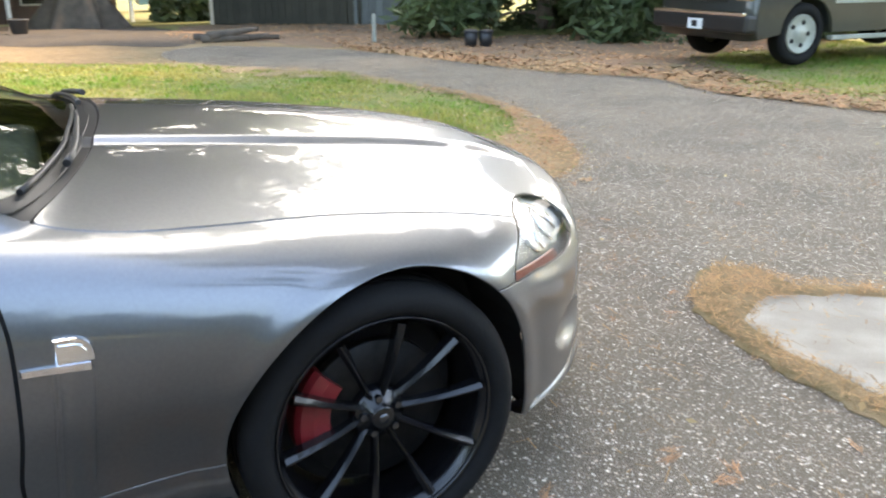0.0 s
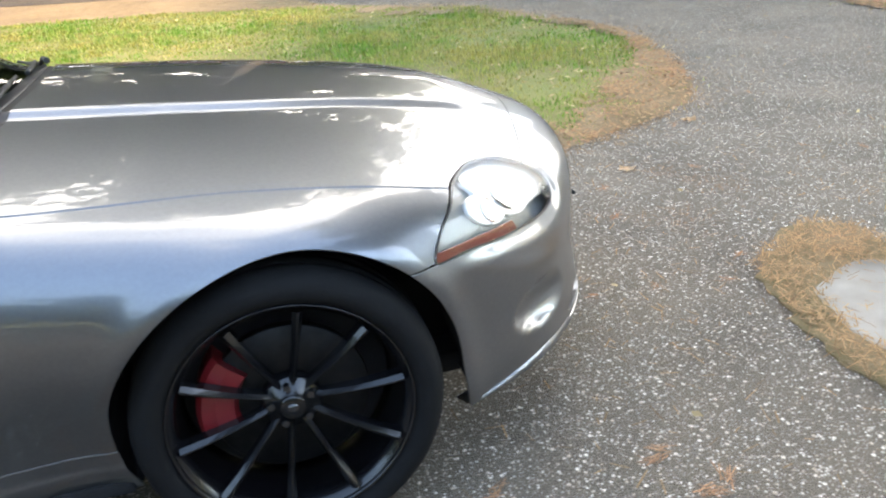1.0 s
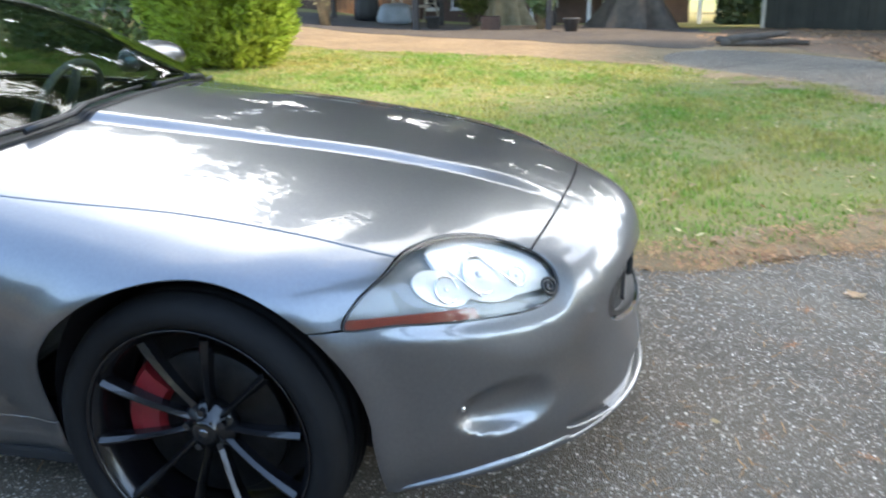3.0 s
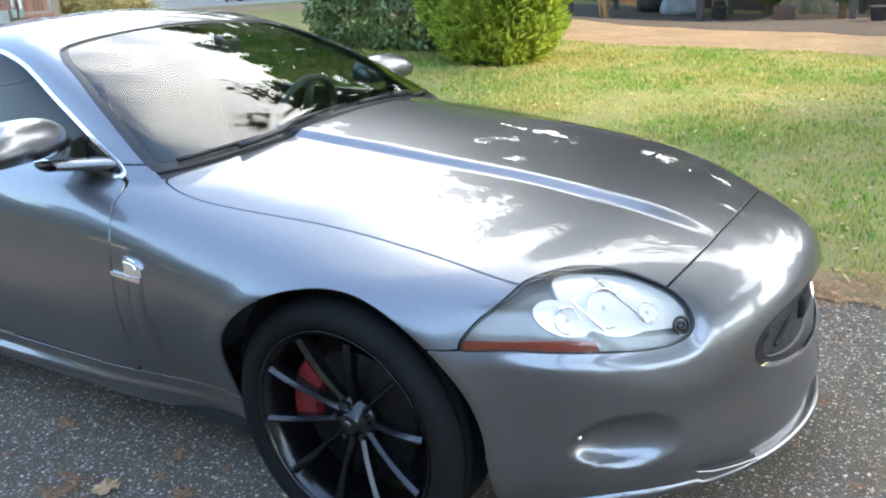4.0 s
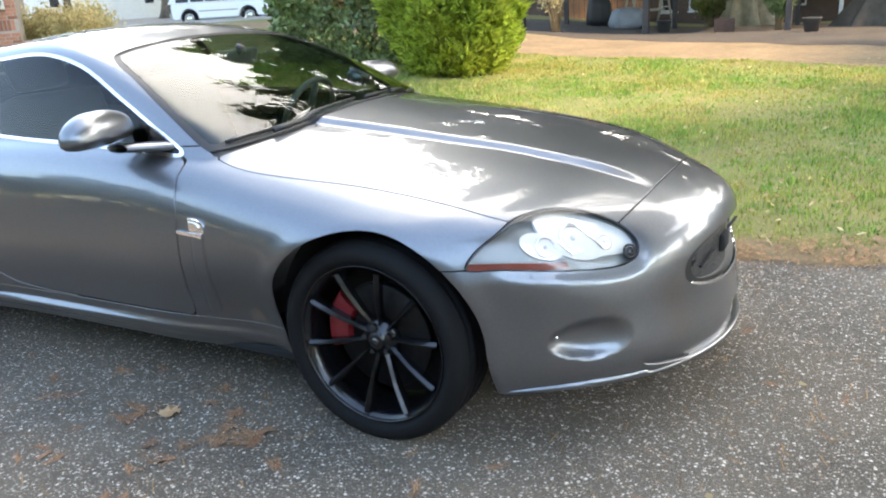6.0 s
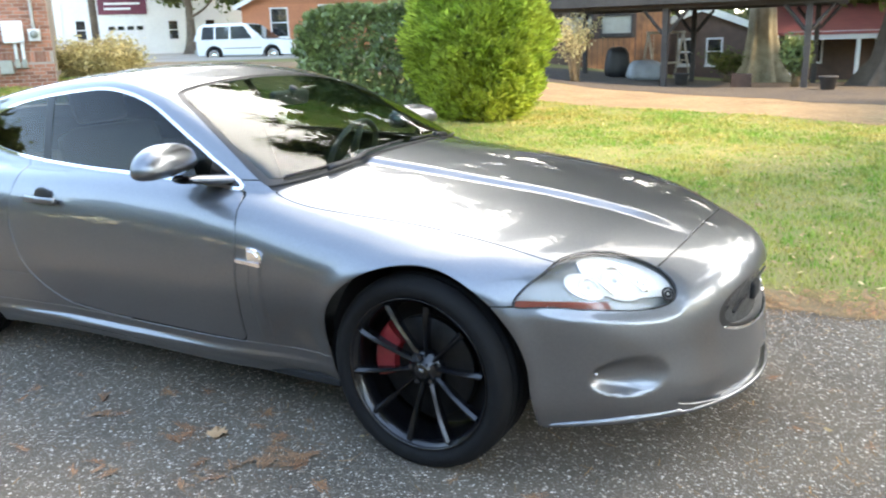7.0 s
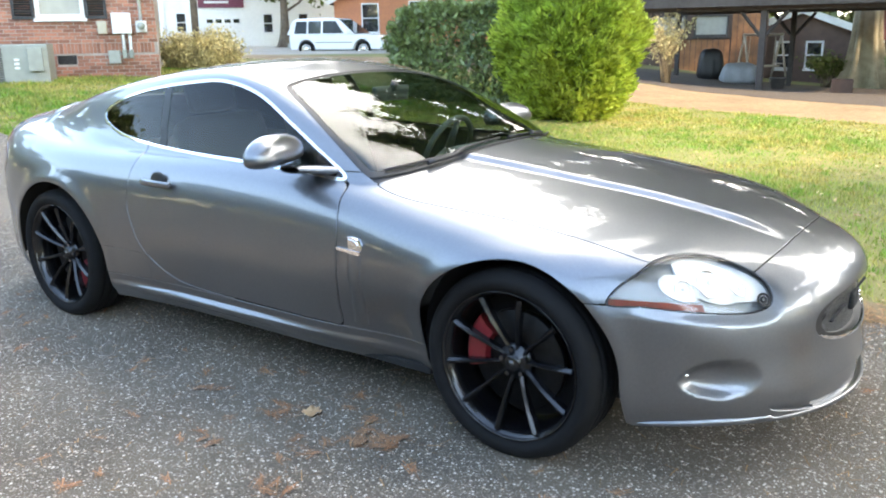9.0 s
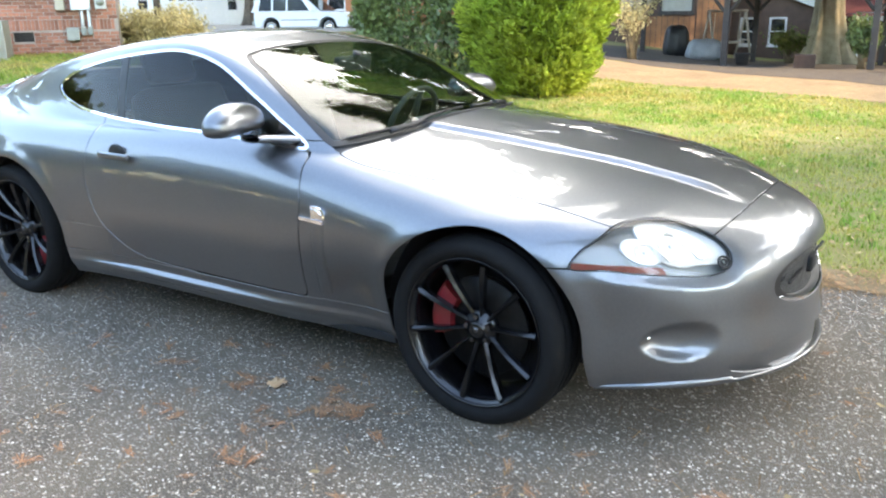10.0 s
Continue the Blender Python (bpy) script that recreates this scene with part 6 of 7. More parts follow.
def course_bricks(length, z0, z1, openings, brick_l=.194, brick_h=.057, joint=.0095, soldier=None):
    """Places (u, z, w, h) of running-bond bricks on a wall, leaving openings free; soldier: (z0, z1) of an upright course."""
    out, z, row = [], z0, 0
    while z + brick_h <= z1:
        if soldier and z < soldier[1] and z + brick_h > soldier[0]:
            u = 0
            while u + brick_h <= length:
                out.append((u, soldier[0], brick_h, soldier[1] - soldier[0] - joint))
                u += brick_h + joint
            z = soldier[1]
            row += 1
            continue
        u = -(row % 2) * (brick_l + joint) / 2
        while u < length:
            a, b = max(u, 0), min(u + brick_l, length)
            pieces = [(a, b)]
            for w in openings:
                if z < w[3] and z + brick_h > w[2]:
                    pieces = [q for c, d in pieces for q in ((c, min(d, w[0] - joint)), (max(c, w[1] + joint), d))]
            out += [(c, z, d - c, brick_h) for c, d in pieces if d - c > .03]
            u += brick_l + joint
        z += brick_h + joint
        row += 1
    return out


def build_house(name, label, x, y, yaw, z, length, depth, eave, rise, wall_mat, roof_mat, windows, end_on=False, trim=None, frame_mat=None, pane_mat=None, sashes=2, category="house"):
    """A gabled house; its seen wall runs from (x, y) along yaw. end_on: that wall is the gable end."""
    h = tagged(empty(name, pose(x, y, z, 0, 0, yaw)), label, category)
    ops = [w[:4] for w in windows]
    I = Matrix.Identity(4)
    wall_with_openings("wall_front", h, wall_mat, length, eave, .22, ops, None, rise if end_on else 0)
    wall_with_openings("wall_back", h, wall_mat, length, eave, .22, [], Matrix.Translation((0, depth - .22, 0)), rise if end_on else 0)
    wall_with_openings("wall_left", h, wall_mat, depth - .44, eave, .22, [], pose(.22, .22, 0, 0, 0, 90), 0 if end_on else rise)
    wall_with_openings("wall_right", h, wall_mat, depth - .44, eave, .22, [], pose(length, .22, 0, 0, 0, 90), 0 if end_on else rise)
    if end_on:
        holder = empty("roof_frame", None, h)
        holder.matrix_basis = pose(length, 0, 0, 0, 0, 90)
        gable_roof(holder, depth, length, eave, rise, roof_mat, trim=trim)
    else:
        gable_roof(h, length, depth, eave, rise, roof_mat, trim=trim)
    for w in windows:
        build_window(h, *w[:4], I, frame_mat or M["white_wood"], pane_mat or M["pane"], sashes)
    return h


HOUSE_X, HOUSE_Y, HOUSE_YAW = -12.95 - .588 * 8.5, 7.05 - .809 * 8.5, 54
HOUSE_Z = .66
HOUSE_OPEN = [(8.5 - 2.12, 8.5 - 1.27, 1.16, 2.40), (8.5 - 4.75, 8.5 - 3.87, 1.16, 2.40), (8.5 - 1.84, 8.5 - 1.50, .30, .47)]


def build_brick_house():
    h = tagged(empty("brick_house", pose(HOUSE_X, HOUSE_Y, HOUSE_Z, 0, 0, HOUSE_YAW)), "red brick house with a white window and dark shutters", "house")
    front = wall_with_openings("wall_front", h, M["mortar"], 8.5, 3.0, .25, HOUSE_OPEN)
    wall_with_openings("wall_back", h, M["mortar"], 8.5, 3.0, .25, [], Matrix.Translation((0, 8.75, 0)))
    wall_with_openings("wall_left", h, M["mortar"], 8.5, 3.0, .25, [], pose(.25, .25, 0, 0, 0, 90), 1.8)
    wall_with_openings("wall_right", h, M["mortar"], 8.5, 3.0, .25, [], pose(8.5, .25, 0, 0, 0, 90), 1.8)
    gable_roof(h, 8.5, 9.0, 3.0, 1.9, M["shingle"], trim=M["white_wood"])
    I = Matrix.Identity(4)
    for o in HOUSE_OPEN[:2]:
        build_window(h, *o, I, M["white_wood"], M["blind"], 2, .07)
        for u0, u1 in ((o[0] - .40, o[0] - .02), (o[1] + .02, o[1] + .40)):
            bm = bmesh.new()
            for a in ((u0, u0 + .05, 0, 1.28), (u1 - .05, u1, 0, 1.28), (u0 + .05, u1 - .05, 0, .06), (u0 + .05, u1 - .05, .62, .68), (u0 + .05, u1 - .05, 1.22, 1.28)):
                box(bm, a[0], a[1], -.05, -.012, a[2] + 1.14, a[3] + 1.14, .004)
            sh = part("shutter", bm, M["shutter"], h)
            for i in range(26):
                if i != 12:
                    part("slat", box(bmesh.new(), u0 + .05, u1 - .05, -.006, .006, -.018, .018, 0, pose(0, -.03, 1.225 + i * .0455, 35)), M["shutter"], sh)
    v = part("crawl_vent", box(bmesh.new(), HOUSE_OPEN[2][0], HOUSE_OPEN[2][1], .03, .05, .30, .47), M["shutter"], h)
    for i in range(5):
        part("slat", box(bmesh.new(), HOUSE_OPEN[2][0], HOUSE_OPEN[2][1], .0, .03, .315 + i * .032, .325 + i * .032), M["dark_timber"], v)
    return h, front


def build_meters():
    """The electric service: panel, round meter, small boxes and conduits on the brick wall."""
    m = pose(HOUSE_X, HOUSE_Y, HOUSE_Z, 0, 0, HOUSE_YAW)
    s = tagged(empty("electric_service", m), "white electric panel, round meter and conduits on the brick wall", "meter box")
    y = -.14
    for nm, mat, u0, u1, z0, z1 in (("panel_box", "white_steel", .45, .80, .86, 1.25), ("meter_box", "white_steel", .17, .37, .88, 1.10), ("grey_box", "metal_grey", .70, .92, .30, .55), ("beige_box", "beige", .90, 1.06, .86, 1.10)):
        ob = part(nm, box(bmesh.new(), 8.5 - u1, 8.5 - u0, y, -.012, z0, z1, .012), M[mat], s)
        part("cover", box(bmesh.new(), 8.5 - u1 + .02, 8.5 - u0 - .02, y - .012, y, z0 + .02, z1 - .02, .004), M[mat], ob)
    bm = bmesh.new()
    rod(bm, (8.5 - .27, y - .01, 1.0), (8.5 - .27, y - .11, 1.0), .075, .065, 24)
    part("meter_dial", smooth_bm(bm), M["metal_grey"], s, "round glass meter")
    for u, z0, z1 in ((.62, .55, .86), (.50, .42, .86), (.27, 1.10, 2.9)):
        bm = bmesh.new()
        rod(bm, (8.5 - u, -.06, z0), (8.5 - u, -.06, z1), .028, .028, 12)
        part("conduit", smooth_bm(bm), M["white_steel"], s)
    for u in (.62, .50):
        part("conduit_elbow", box(bmesh.new(), 8.5 - u - .045, 8.5 - u + .045, -.12, -.012, .40, .56, .02), M["metal_grey"], s)


def build_heat_pump():
    """Outdoor unit on a pad by the wall, with a louvred coil and an access box."""
    m = pose(HOUSE_X, HOUSE_Y, HOUSE_Z, 0, 0, HOUSE_YAW) @ Matrix.Translation((8.5 - 3.08, -1.35, -.06))
    a = tagged(empty("heat_pump", m), "beige-grey heat pump cabinet on a pad by the brick house", "heat pump")
    part("pad", box(bmesh.new(), -.1, 1.35, -.1, .95, -.12, .06, .01), M["concrete"], a)
    part("cabinet", box(bmesh.new(), 0, 1.25, 0, .85, .06, .76, .02), M["metal_grey"], a)
    part("access_box", box(bmesh.new(), .93, 1.17, -.10, -.002, .30, .70, .01), M["metal_grey"], a)
    for i in range(3):
        c = part("coil_panel", box(bmesh.new(), .06 + i * .16, .20 + i * .16, -.006, .004, .12, .70), M["dark_timber"], a)
        for k in range(14):
            part("fin", box(bmesh.new(), .06 + i * .16, .20 + i * .16, -.016, -.006, .14 + k * .04, .15 + k * .04), M["metal_grey"], c)
    for i in range(3):
        part("label_plate", box(bmesh.new(), .70, .78, -.006, -.001, .34 + i * .07, .38 + i * .07), M["white_steel"], a, "small white plate with plain bars")


def build_orange_house():
    h = build_house("orange_brick_house", "orange brick house with a white-trimmed gable end", -30.2, 30.45, math.degrees(math.atan2(5.85, 7.75)), .45, 9.7, 12, 2.75, 2.4, M["brick_orange"], M["shingle"], [(1.45, 2.4, 1.05, 2.6), (4.0, 5.5, 1.4, 2.7), (7.0, 8.0, 1.05, 2.6)], True, M["white_wood"])
    return h


def build_white_building():
    yaw = math.degrees(math.atan2(7.6, 6.2))
    h = build_house("white_building", "long white-sided building with a maroon sign board", -49.5, 28.5, yaw, .7, 16, 12, 5.2, 2.2, M["white_siding"], M["shingle"], [(2.6, 3.3, 1.0, 2.3), (4.9, 5.6, 1.0, 2.3), (10.6, 11.3, .9, 2.2), (13.0, 13.7, .9, 2.2)], False, M["white_wood"])
    sign = part("sign_board", box(bmesh.new(), 6.4, 9.4, -.14, -.02, 2.6, 3.6, .02), M["maroon"], h, "maroon sign board with plain pale bars")
    for i, w in enumerate((2.2, 1.6)):
        part("sign_bar", box(bmesh.new(), 6.8, 6.8 + w, -.16, -.142, 3.2 - i * .32, 3.34 - i * .32), M["white_wood"], sign)
    door = part("garage_door", box(bmesh.new(), 6.7, 9.2, -.06, -.02, 0, 2.3, .01), M["white_wood"], h)
    for i in range(4):
        part("door_pane", box(bmesh.new(), 6.9 + i * .58, 7.3 + i * .58, -.075, -.062, 1.6, 1.85), M["pane"], door)
    part("downpipe", box(bmesh.new(), 4.1, 4.2, -.12, -.02, 0, 5.2, .01), M["white_wood"], h)


def board_front(h, length, z0, z1, mat, openings, w=.19):
    """Upright cover boards on a house's seen wall."""
    u = 0.0
    while u + w <= length:
        if not any(u < o[1] + .03 and u + w > o[0] - .03 for o in openings):
            part("board", box(bmesh.new(), u + .008, u + w - .008, -.024, -.004, z0, z1), mat, h)
        u += w


def build_far_houses():
    wins = [(.9, 2.1, 1.35, 2.1), (2.34, 3.5, 1.35, 2.1), (.9, 2.1, 3.55, 4.4), (2.4, 3.6, 3.55, 4.4)]
    h = build_house("brown_house", "tall brown timber house behind the carport", -11.3, 25.7, math.degrees(math.atan2(1.0, 3.0)), -.15, 4.8, 2.4, 5.4, 1.0, M["brown_siding"], M["shingle"], wins, False, M["dark_timber"], M["dark_timber"], M["blind"], 1)
    board_front(h, 4.8, 2.25, 3.45, M["brown_siding"], [])
    # sunlit part of the brown wall, the sun put into orange board colour
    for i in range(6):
        part("lit_board", box(bmesh.new(), 3.62 + i * .19, 3.79 + i * .19, -.03, -.005, 0, 5.2), M["sunlit_boards"], h)
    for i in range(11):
        part("lit_board", box(bmesh.new(), 1.5 + i * .19, 1.67 + i * .19, -.03, -.005, 0, 1.25), M["sunlit_boards"], h)
    h = build_house("red_roofed_house", "low brown brick house with a faded red roof", -8.4, 28.6, math.degrees(math.atan2(1.4, 6.5)), -.75, 4.7, 6, 1.9, .9, M["brown_siding"], M["red_roof"], [(1.55, 2.15, .75, 1.75), (2.55, 3.15, .75, 1.75)], True, M["white_wood"])
    bm = bmesh.new()
    lo, hi = [[bm.verts.new((u, y, z + dz)) for u, y, z in ((4.75, -2.3, 1.78), (11.6, -2.3, 1.78), (11.6, 2.4, 2.75), (4.75, 2.4, 2.75))] for dz in (0, .09)]
    for f in (lo[::-1], hi, *[(lo[i], lo[(i + 1) % 4], hi[(i + 1) % 4], hi[i]) for i in range(4)]):
        bm.faces.new(f)
    part("porch_roof", bm, M["red_roof"], h)
    part("porch_wall", box(bmesh.new(), 4.72, 11.5, .02, .2, -.1, 2.2), M["brown_siding"], h)
    for u in (5.8, 8.3):
        w = part("window", box(bmesh.new(), u - .06, u + .76, -.03, .03, .74, 1.66, .01), M["white_wood"], h)
        part("pane", box(bmesh.new(), u, u + .7, -.045, -.031, .8, 1.6), M["pane"], w)
    part("porch_fascia", box(bmesh.new(), 5.2, 11.5, -2.25, -2.2, 1.62, 1.90, .01), M["white_wood"], h)
    for u in (5.4, 7.4, 9.4, 11.3):
        part("porch_post", box(bmesh.new(), u - .06, u + .06, -2.15, -2.03, -.1, 1.75, .01), M["white_wood"], h)
    wins = [(.75, 1.95, 1.2, 2.2), (.75, 1.95, 3.4, 4.4), (3.6, 4.6, 3.4, 4.4)]
    h = build_house("two_storey_house", "two-storey brown house with white windows and a white porch", -3.6, 41.0, 2, -.85, 6.5, 7, 5.0, 1.9, M["brown_siding"], M["shingle"], wins, False, M["white_wood"])
    part("foundation", box(bmesh.new(), -.02, 6.52, -.06, -.004, -.2, .55), M["white_siding"], h)
    bm = bmesh.new()
    vs = [bm.verts.new(p) for yy in (-1.6, -.01) for p in ((2.5, yy, 2.2), (4.5, yy, 2.2), (3.5, yy, 3.0))]
    for f in ((0, 1, 2), (5, 4, 3), (0, 2, 5, 3), (2, 1, 4, 5), (1, 0, 3, 4)):
        bm.faces.new([vs[i] for i in f])
    part("porch_gable", bm, M["white_wood"], h)
    for u in (2.65, 4.35):
        part("porch_post", box(bmesh.new(), u - .07, u + .07, -1.55, -1.41, -.2, 2.2, .01), M["white_wood"], h)
    part("front_door", box(bmesh.new(), 3.05, 3.95, -.06, -.01, .3, 2.15, .01), M["white_wood"], h)
    part("porch_rail", box(bmesh.new(), 2.5, 4.5, -1.62, -1.56, -.2, .75, .01), M["green_paint"], h, "green porch skirting")
    tagged(part("dumpster", box(bmesh.new(), -.9, .9, -.6, .6, 0, 1.0, .04), M["green_paint"]), "green metal bin by the far house", "bin").matrix_world = pose(-.1, 37.5, ground_at(-.1, 37.5))
    build_barn()


def build_barn():
    """A dark board barn with a grey-blue end bay beyond the leaf bed."""
    yaw = math.degrees(math.atan2(-.727, .687))
    z = ground_at(6, 17.6)
    barn = build_house("barn", "dark weathered board barn with a grey-blue end bay", 4.0, 19.85, yaw, z - .05, 6.0, 4.0, 3.0, 1.2, M["barn_boards"], M["shingle"], [], False, None, category="barn")
    u = .05
    while u < 5.95:
        part("board", box(bmesh.new(), u, u + .18, -.025 - .004 * (int(u * 50) % 3), -.002, .02, 2.95), M["barn_grey" if u > 4.1 else "barn_boards"], barn)
        u += .19
    for u in (-.02, 4.08, 6.0):
        part("corner_board", box(bmesh.new(), u - .05, u + .05, -.06, -.03, 0, 3.0, .006), M["pale_wood" if u < 0 else "barn_grey"], barn)



def build_carport():
    """Open timber carport: posts, braces, beams and a flat roof."""
    c = tagged(empty("carport", pose(-4.5, 18.4, -.12, 0, 0, 3.5)), "dark timber carport with a flat roof on posts", "carport")
    x0, x1, dp, h = -3.6, 4.15, 3.95, 2.0
    part("roof", box(bmesh.new(), x0, x1, -.35, dp + .3, h + .34, h + .46, .015), M["dark_timber"], c)
    part("fascia", box(bmesh.new(), x0, x1, -.40, -.355, h + .10, h + .47, .01), M["dark_timber"], c)
    for y in (0, dp):
        part("beam", box(bmesh.new(), x0 + .1, x1 - .1, y - .07, y + .07, h, h + .28, .01), M["dark_timber"], c)
    for u in np.arange(x0 + .3, x1, .8):
        part("rafter", box(bmesh.new(), u - .03, u + .03, .08, dp - .08, h + .14, h + .33), M["dark_timber"], c)
    for u in (-3.3, 0, 3.33):
        for y in (0, dp):
            w = .075 if y == 0 else .065
            p = part("post", box(bmesh.new(), u - w, u + w, y - w, y + w, -.4, h, .008), M["dark_timber"], c)
            for s in (-1, 1):
                if x0 < u + s * .5 < x1:
                    bm = bmesh.new()
                    rod(bm, (u + s * .07, y, h - .6), (u + s * .55, y, h - .02), .045, .045, 4)
                    part("brace", bm, M["dark_timber"], p)


def build_yard_things():
    """Swing frame, covered grill and furniture, pots, logs, posts, bins and the utility pole."""
    s = tagged(empty("swing_set", pose(-5.9, 23.6, ground_at(-5.9, 23.6), 0, 0, 40)), "pale wooden A-frame swing set beside the carport", "swing set")
    for u in (-.58, .58):
        for v in (-.55, .55):
            part("leg", smooth_bm(rod(bmesh.new(), (u, v, 0), (u, 0, 1.45), .036, .036, 8)), M["pale_wood"], s)
        part("brace", smooth_bm(rod(bmesh.new(), (u, -.33, .58), (u, .33, .58), .02, .02, 8)), M["pale_wood"], s)
    part("top_bar", smooth_bm(rod(bmesh.new(), (-.64, 0, 1.45), (.64, 0, 1.45), .04, .04, 8)), M["pale_wood"], s)
    for u in (-.4, .4):
        part("chain", rod(bmesh.new(), (u, 0, 1.43), (u, .05, .55), .012, .012, 5), M["pale_wood"], s)
    part("seat", box(bmesh.new(), -.5, .5, -.18, .25, .48, .54, .01), M["pale_wood"], s)
    for nm, x, y, sx, sy, sz, mat, lab, cat, seed in (("covered_grill", -7.0, 22.2, .36, .32, .92, "cover_black", "barbecue under a black vinyl cover", "grill", 3), ("covered_table", -5.95, 21.6, .48, .42, .60, "cover_grey", "garden table under a grey vinyl cover", "table", 4)):
        bm = bmesh.new()
        bmesh.ops.create_uvsphere(bm, u_segments=32, v_segments=20, radius=1)
        for v in bm.verts:
            p = v.co
            r = (abs(p.x)**4 + abs(p.y)**4 + abs(p.z)**4)**-.25
            q = p * r
            fold = 1 + .05 * math.sin(9 * math.atan2(q.y, q.x) + seed) * (1 - q.z)
            v.co = (q.x * sx * fold * (1 - .12 * q.z), q.y * sy * fold * (1 - .12 * q.z), sz * (.5 + .5 * q.z) + .04 * noise.noise((q.x * 3, q.y * 3, seed)))
        tagged(part(nm, smooth_bm(bm), M[mat]), lab, cat).matrix_world = pose(x, y, ground_at(x, y) - .01, 0, 0, 25)
    pot = None
    for x, y, k in ((-4.36, 19.65, 1.0), (-.55, 17.5, 1.2)):
        if pot is None:
            pot = tagged(empty("plant_pot"), "dark round planting pot filled with soil by the carport", "pot", "pots by the carport")
            part("pot", lathe_up([(.0, 0), (.14, 0), (.19, .28), (.21, .29), (.21, .32), (.18, .32), (.17, .27), (0, .27)], 24, M["dark_timber"], "pot"), None, pot)
            g = np.random.default_rng(5)
            part("soil", lathe_up([(0, .285), (.08, .29), (.172, .28)], 24, M["shade_dirt"], "soil"), None, pot)
            pot.matrix_world = pose(x, y, ground_at(x, y))
        else:
            copy_thing(pot, pose(x, y, ground_at(x, y), 0, 0, 50 * k))
    part_box = tagged(part("planter_box", box(bmesh.new(), -.24, .24, -.2, .2, 0, .34, .02), M["terracotta"]), "dull brown planter box by the tree", "planter")
    part_box.matrix_world = pose(-2.65, 18.75, ground_at(-2.65, 18.75), 0, 0, 10)
    g = random.Random(8)
    pile = tagged(empty("log_pile", pose(3.0, 13.6, ground_at(3, 13.6))), "low pile of dark logs and branches", "log pile")
    for i in range(9):
        a = g.uniform(-.35, .35)
        c = Vector((g.uniform(-.35, .35), g.uniform(-.25, .25), .07 + .10 * (i > 5)))
        d = Vector((math.cos(a), math.sin(a), g.uniform(-.04, .12))) * g.uniform(.3, .6)
        part("log", smooth_bm(rod(bmesh.new(), c - d, c + d, g.uniform(.05, .08), g.uniform(.03, .05), 9)), M["bark_dark"], pile)
    tagged(part("post", box(bmesh.new(), -.03, .03, -.03, .03, -.1, .62, .008), M["metal_grey"]), "short grey marker post by the driveway", "post").matrix_world = pose(5.2, 11.9, ground_at(5.2, 11.9) - .1)
    b = None
    for x, y in ((6.45, 10.5), (6.68, 10.38)):
        if b is None:
            b = tagged(empty("trash_bin", pose(x, y, ground_at(x, y), 0, 0, 20)), "small dark plastic bin by the driveway", "bin", "bins by the driveway")
            part("tub", lathe_up([(0, 0), (.10, 0), (.125, .26), (.11, .26), (.09, .02), (0, .02)], 20, M["cover_black"], "tub"), None, b)
            part("lid", lathe_up([(0, .30), (.10, .29), (.135, .265), (.135, .25), (0, .25)], 20, M["cover_black"], "lid"), None, b)
        else:
            copy_thing(b, pose(x, y, ground_at(x, y), 0, 0, 60))
    pole = tagged(empty("utility_pole", pose(-30.3, 21.4, ground_at(-30.3, 21.4))), "grey wooden utility pole with a crossarm", "pole")
    part("pole", smooth_bm(rod(bmesh.new(), (0, 0, -.2), (0, 0, 9), .17, .12, 14)), M["bark"], pole)
    part("crossarm", box(bmesh.new(), -1.1, 1.1, -.06, .06, 8.2, 8.34, .01), M["bark"], pole)
    for x in (-1, -.4, .4, 1):
        part("insulator", smooth_bm(rod(bmesh.new(), (x, 0, 8.34), (x, 0, 8.5), .04, .03, 8)), M["metal_grey"], pole)


def lathe_up(profile, n, mat, name):
    """A turned body about the z axis from (radius, height)."""
    me = lathe(profile, n, mat, name)
    for v in me.vertices:
        v.co = (v.co.x, v.co.z, v.co.y)
    return me


# ---- parked vehicles ----
M.update({
    "white_paint": material("white_car_paint", (0.80, 0.80, 0.79), 0.3, coat=1.0, noise_scale=6, vary=0.05),
    "green_grey_paint": material("dark_grey_green_truck_paint", (0.026, 0.029, 0.026), 0.4, 0.3, 0.5, noise_scale=9, vary=0.25),
    "blue_paint": material("faded_blue_paint", (0.20, 0.42, 0.55), 0.4, coat=0.6, noise_scale=6, vary=0.2),
    "dark_glass": material("dark_car_glass", (0.06, 0.07, 0.08), 0.05, coat=1.0, noise_scale=4, vary=0.3),
})


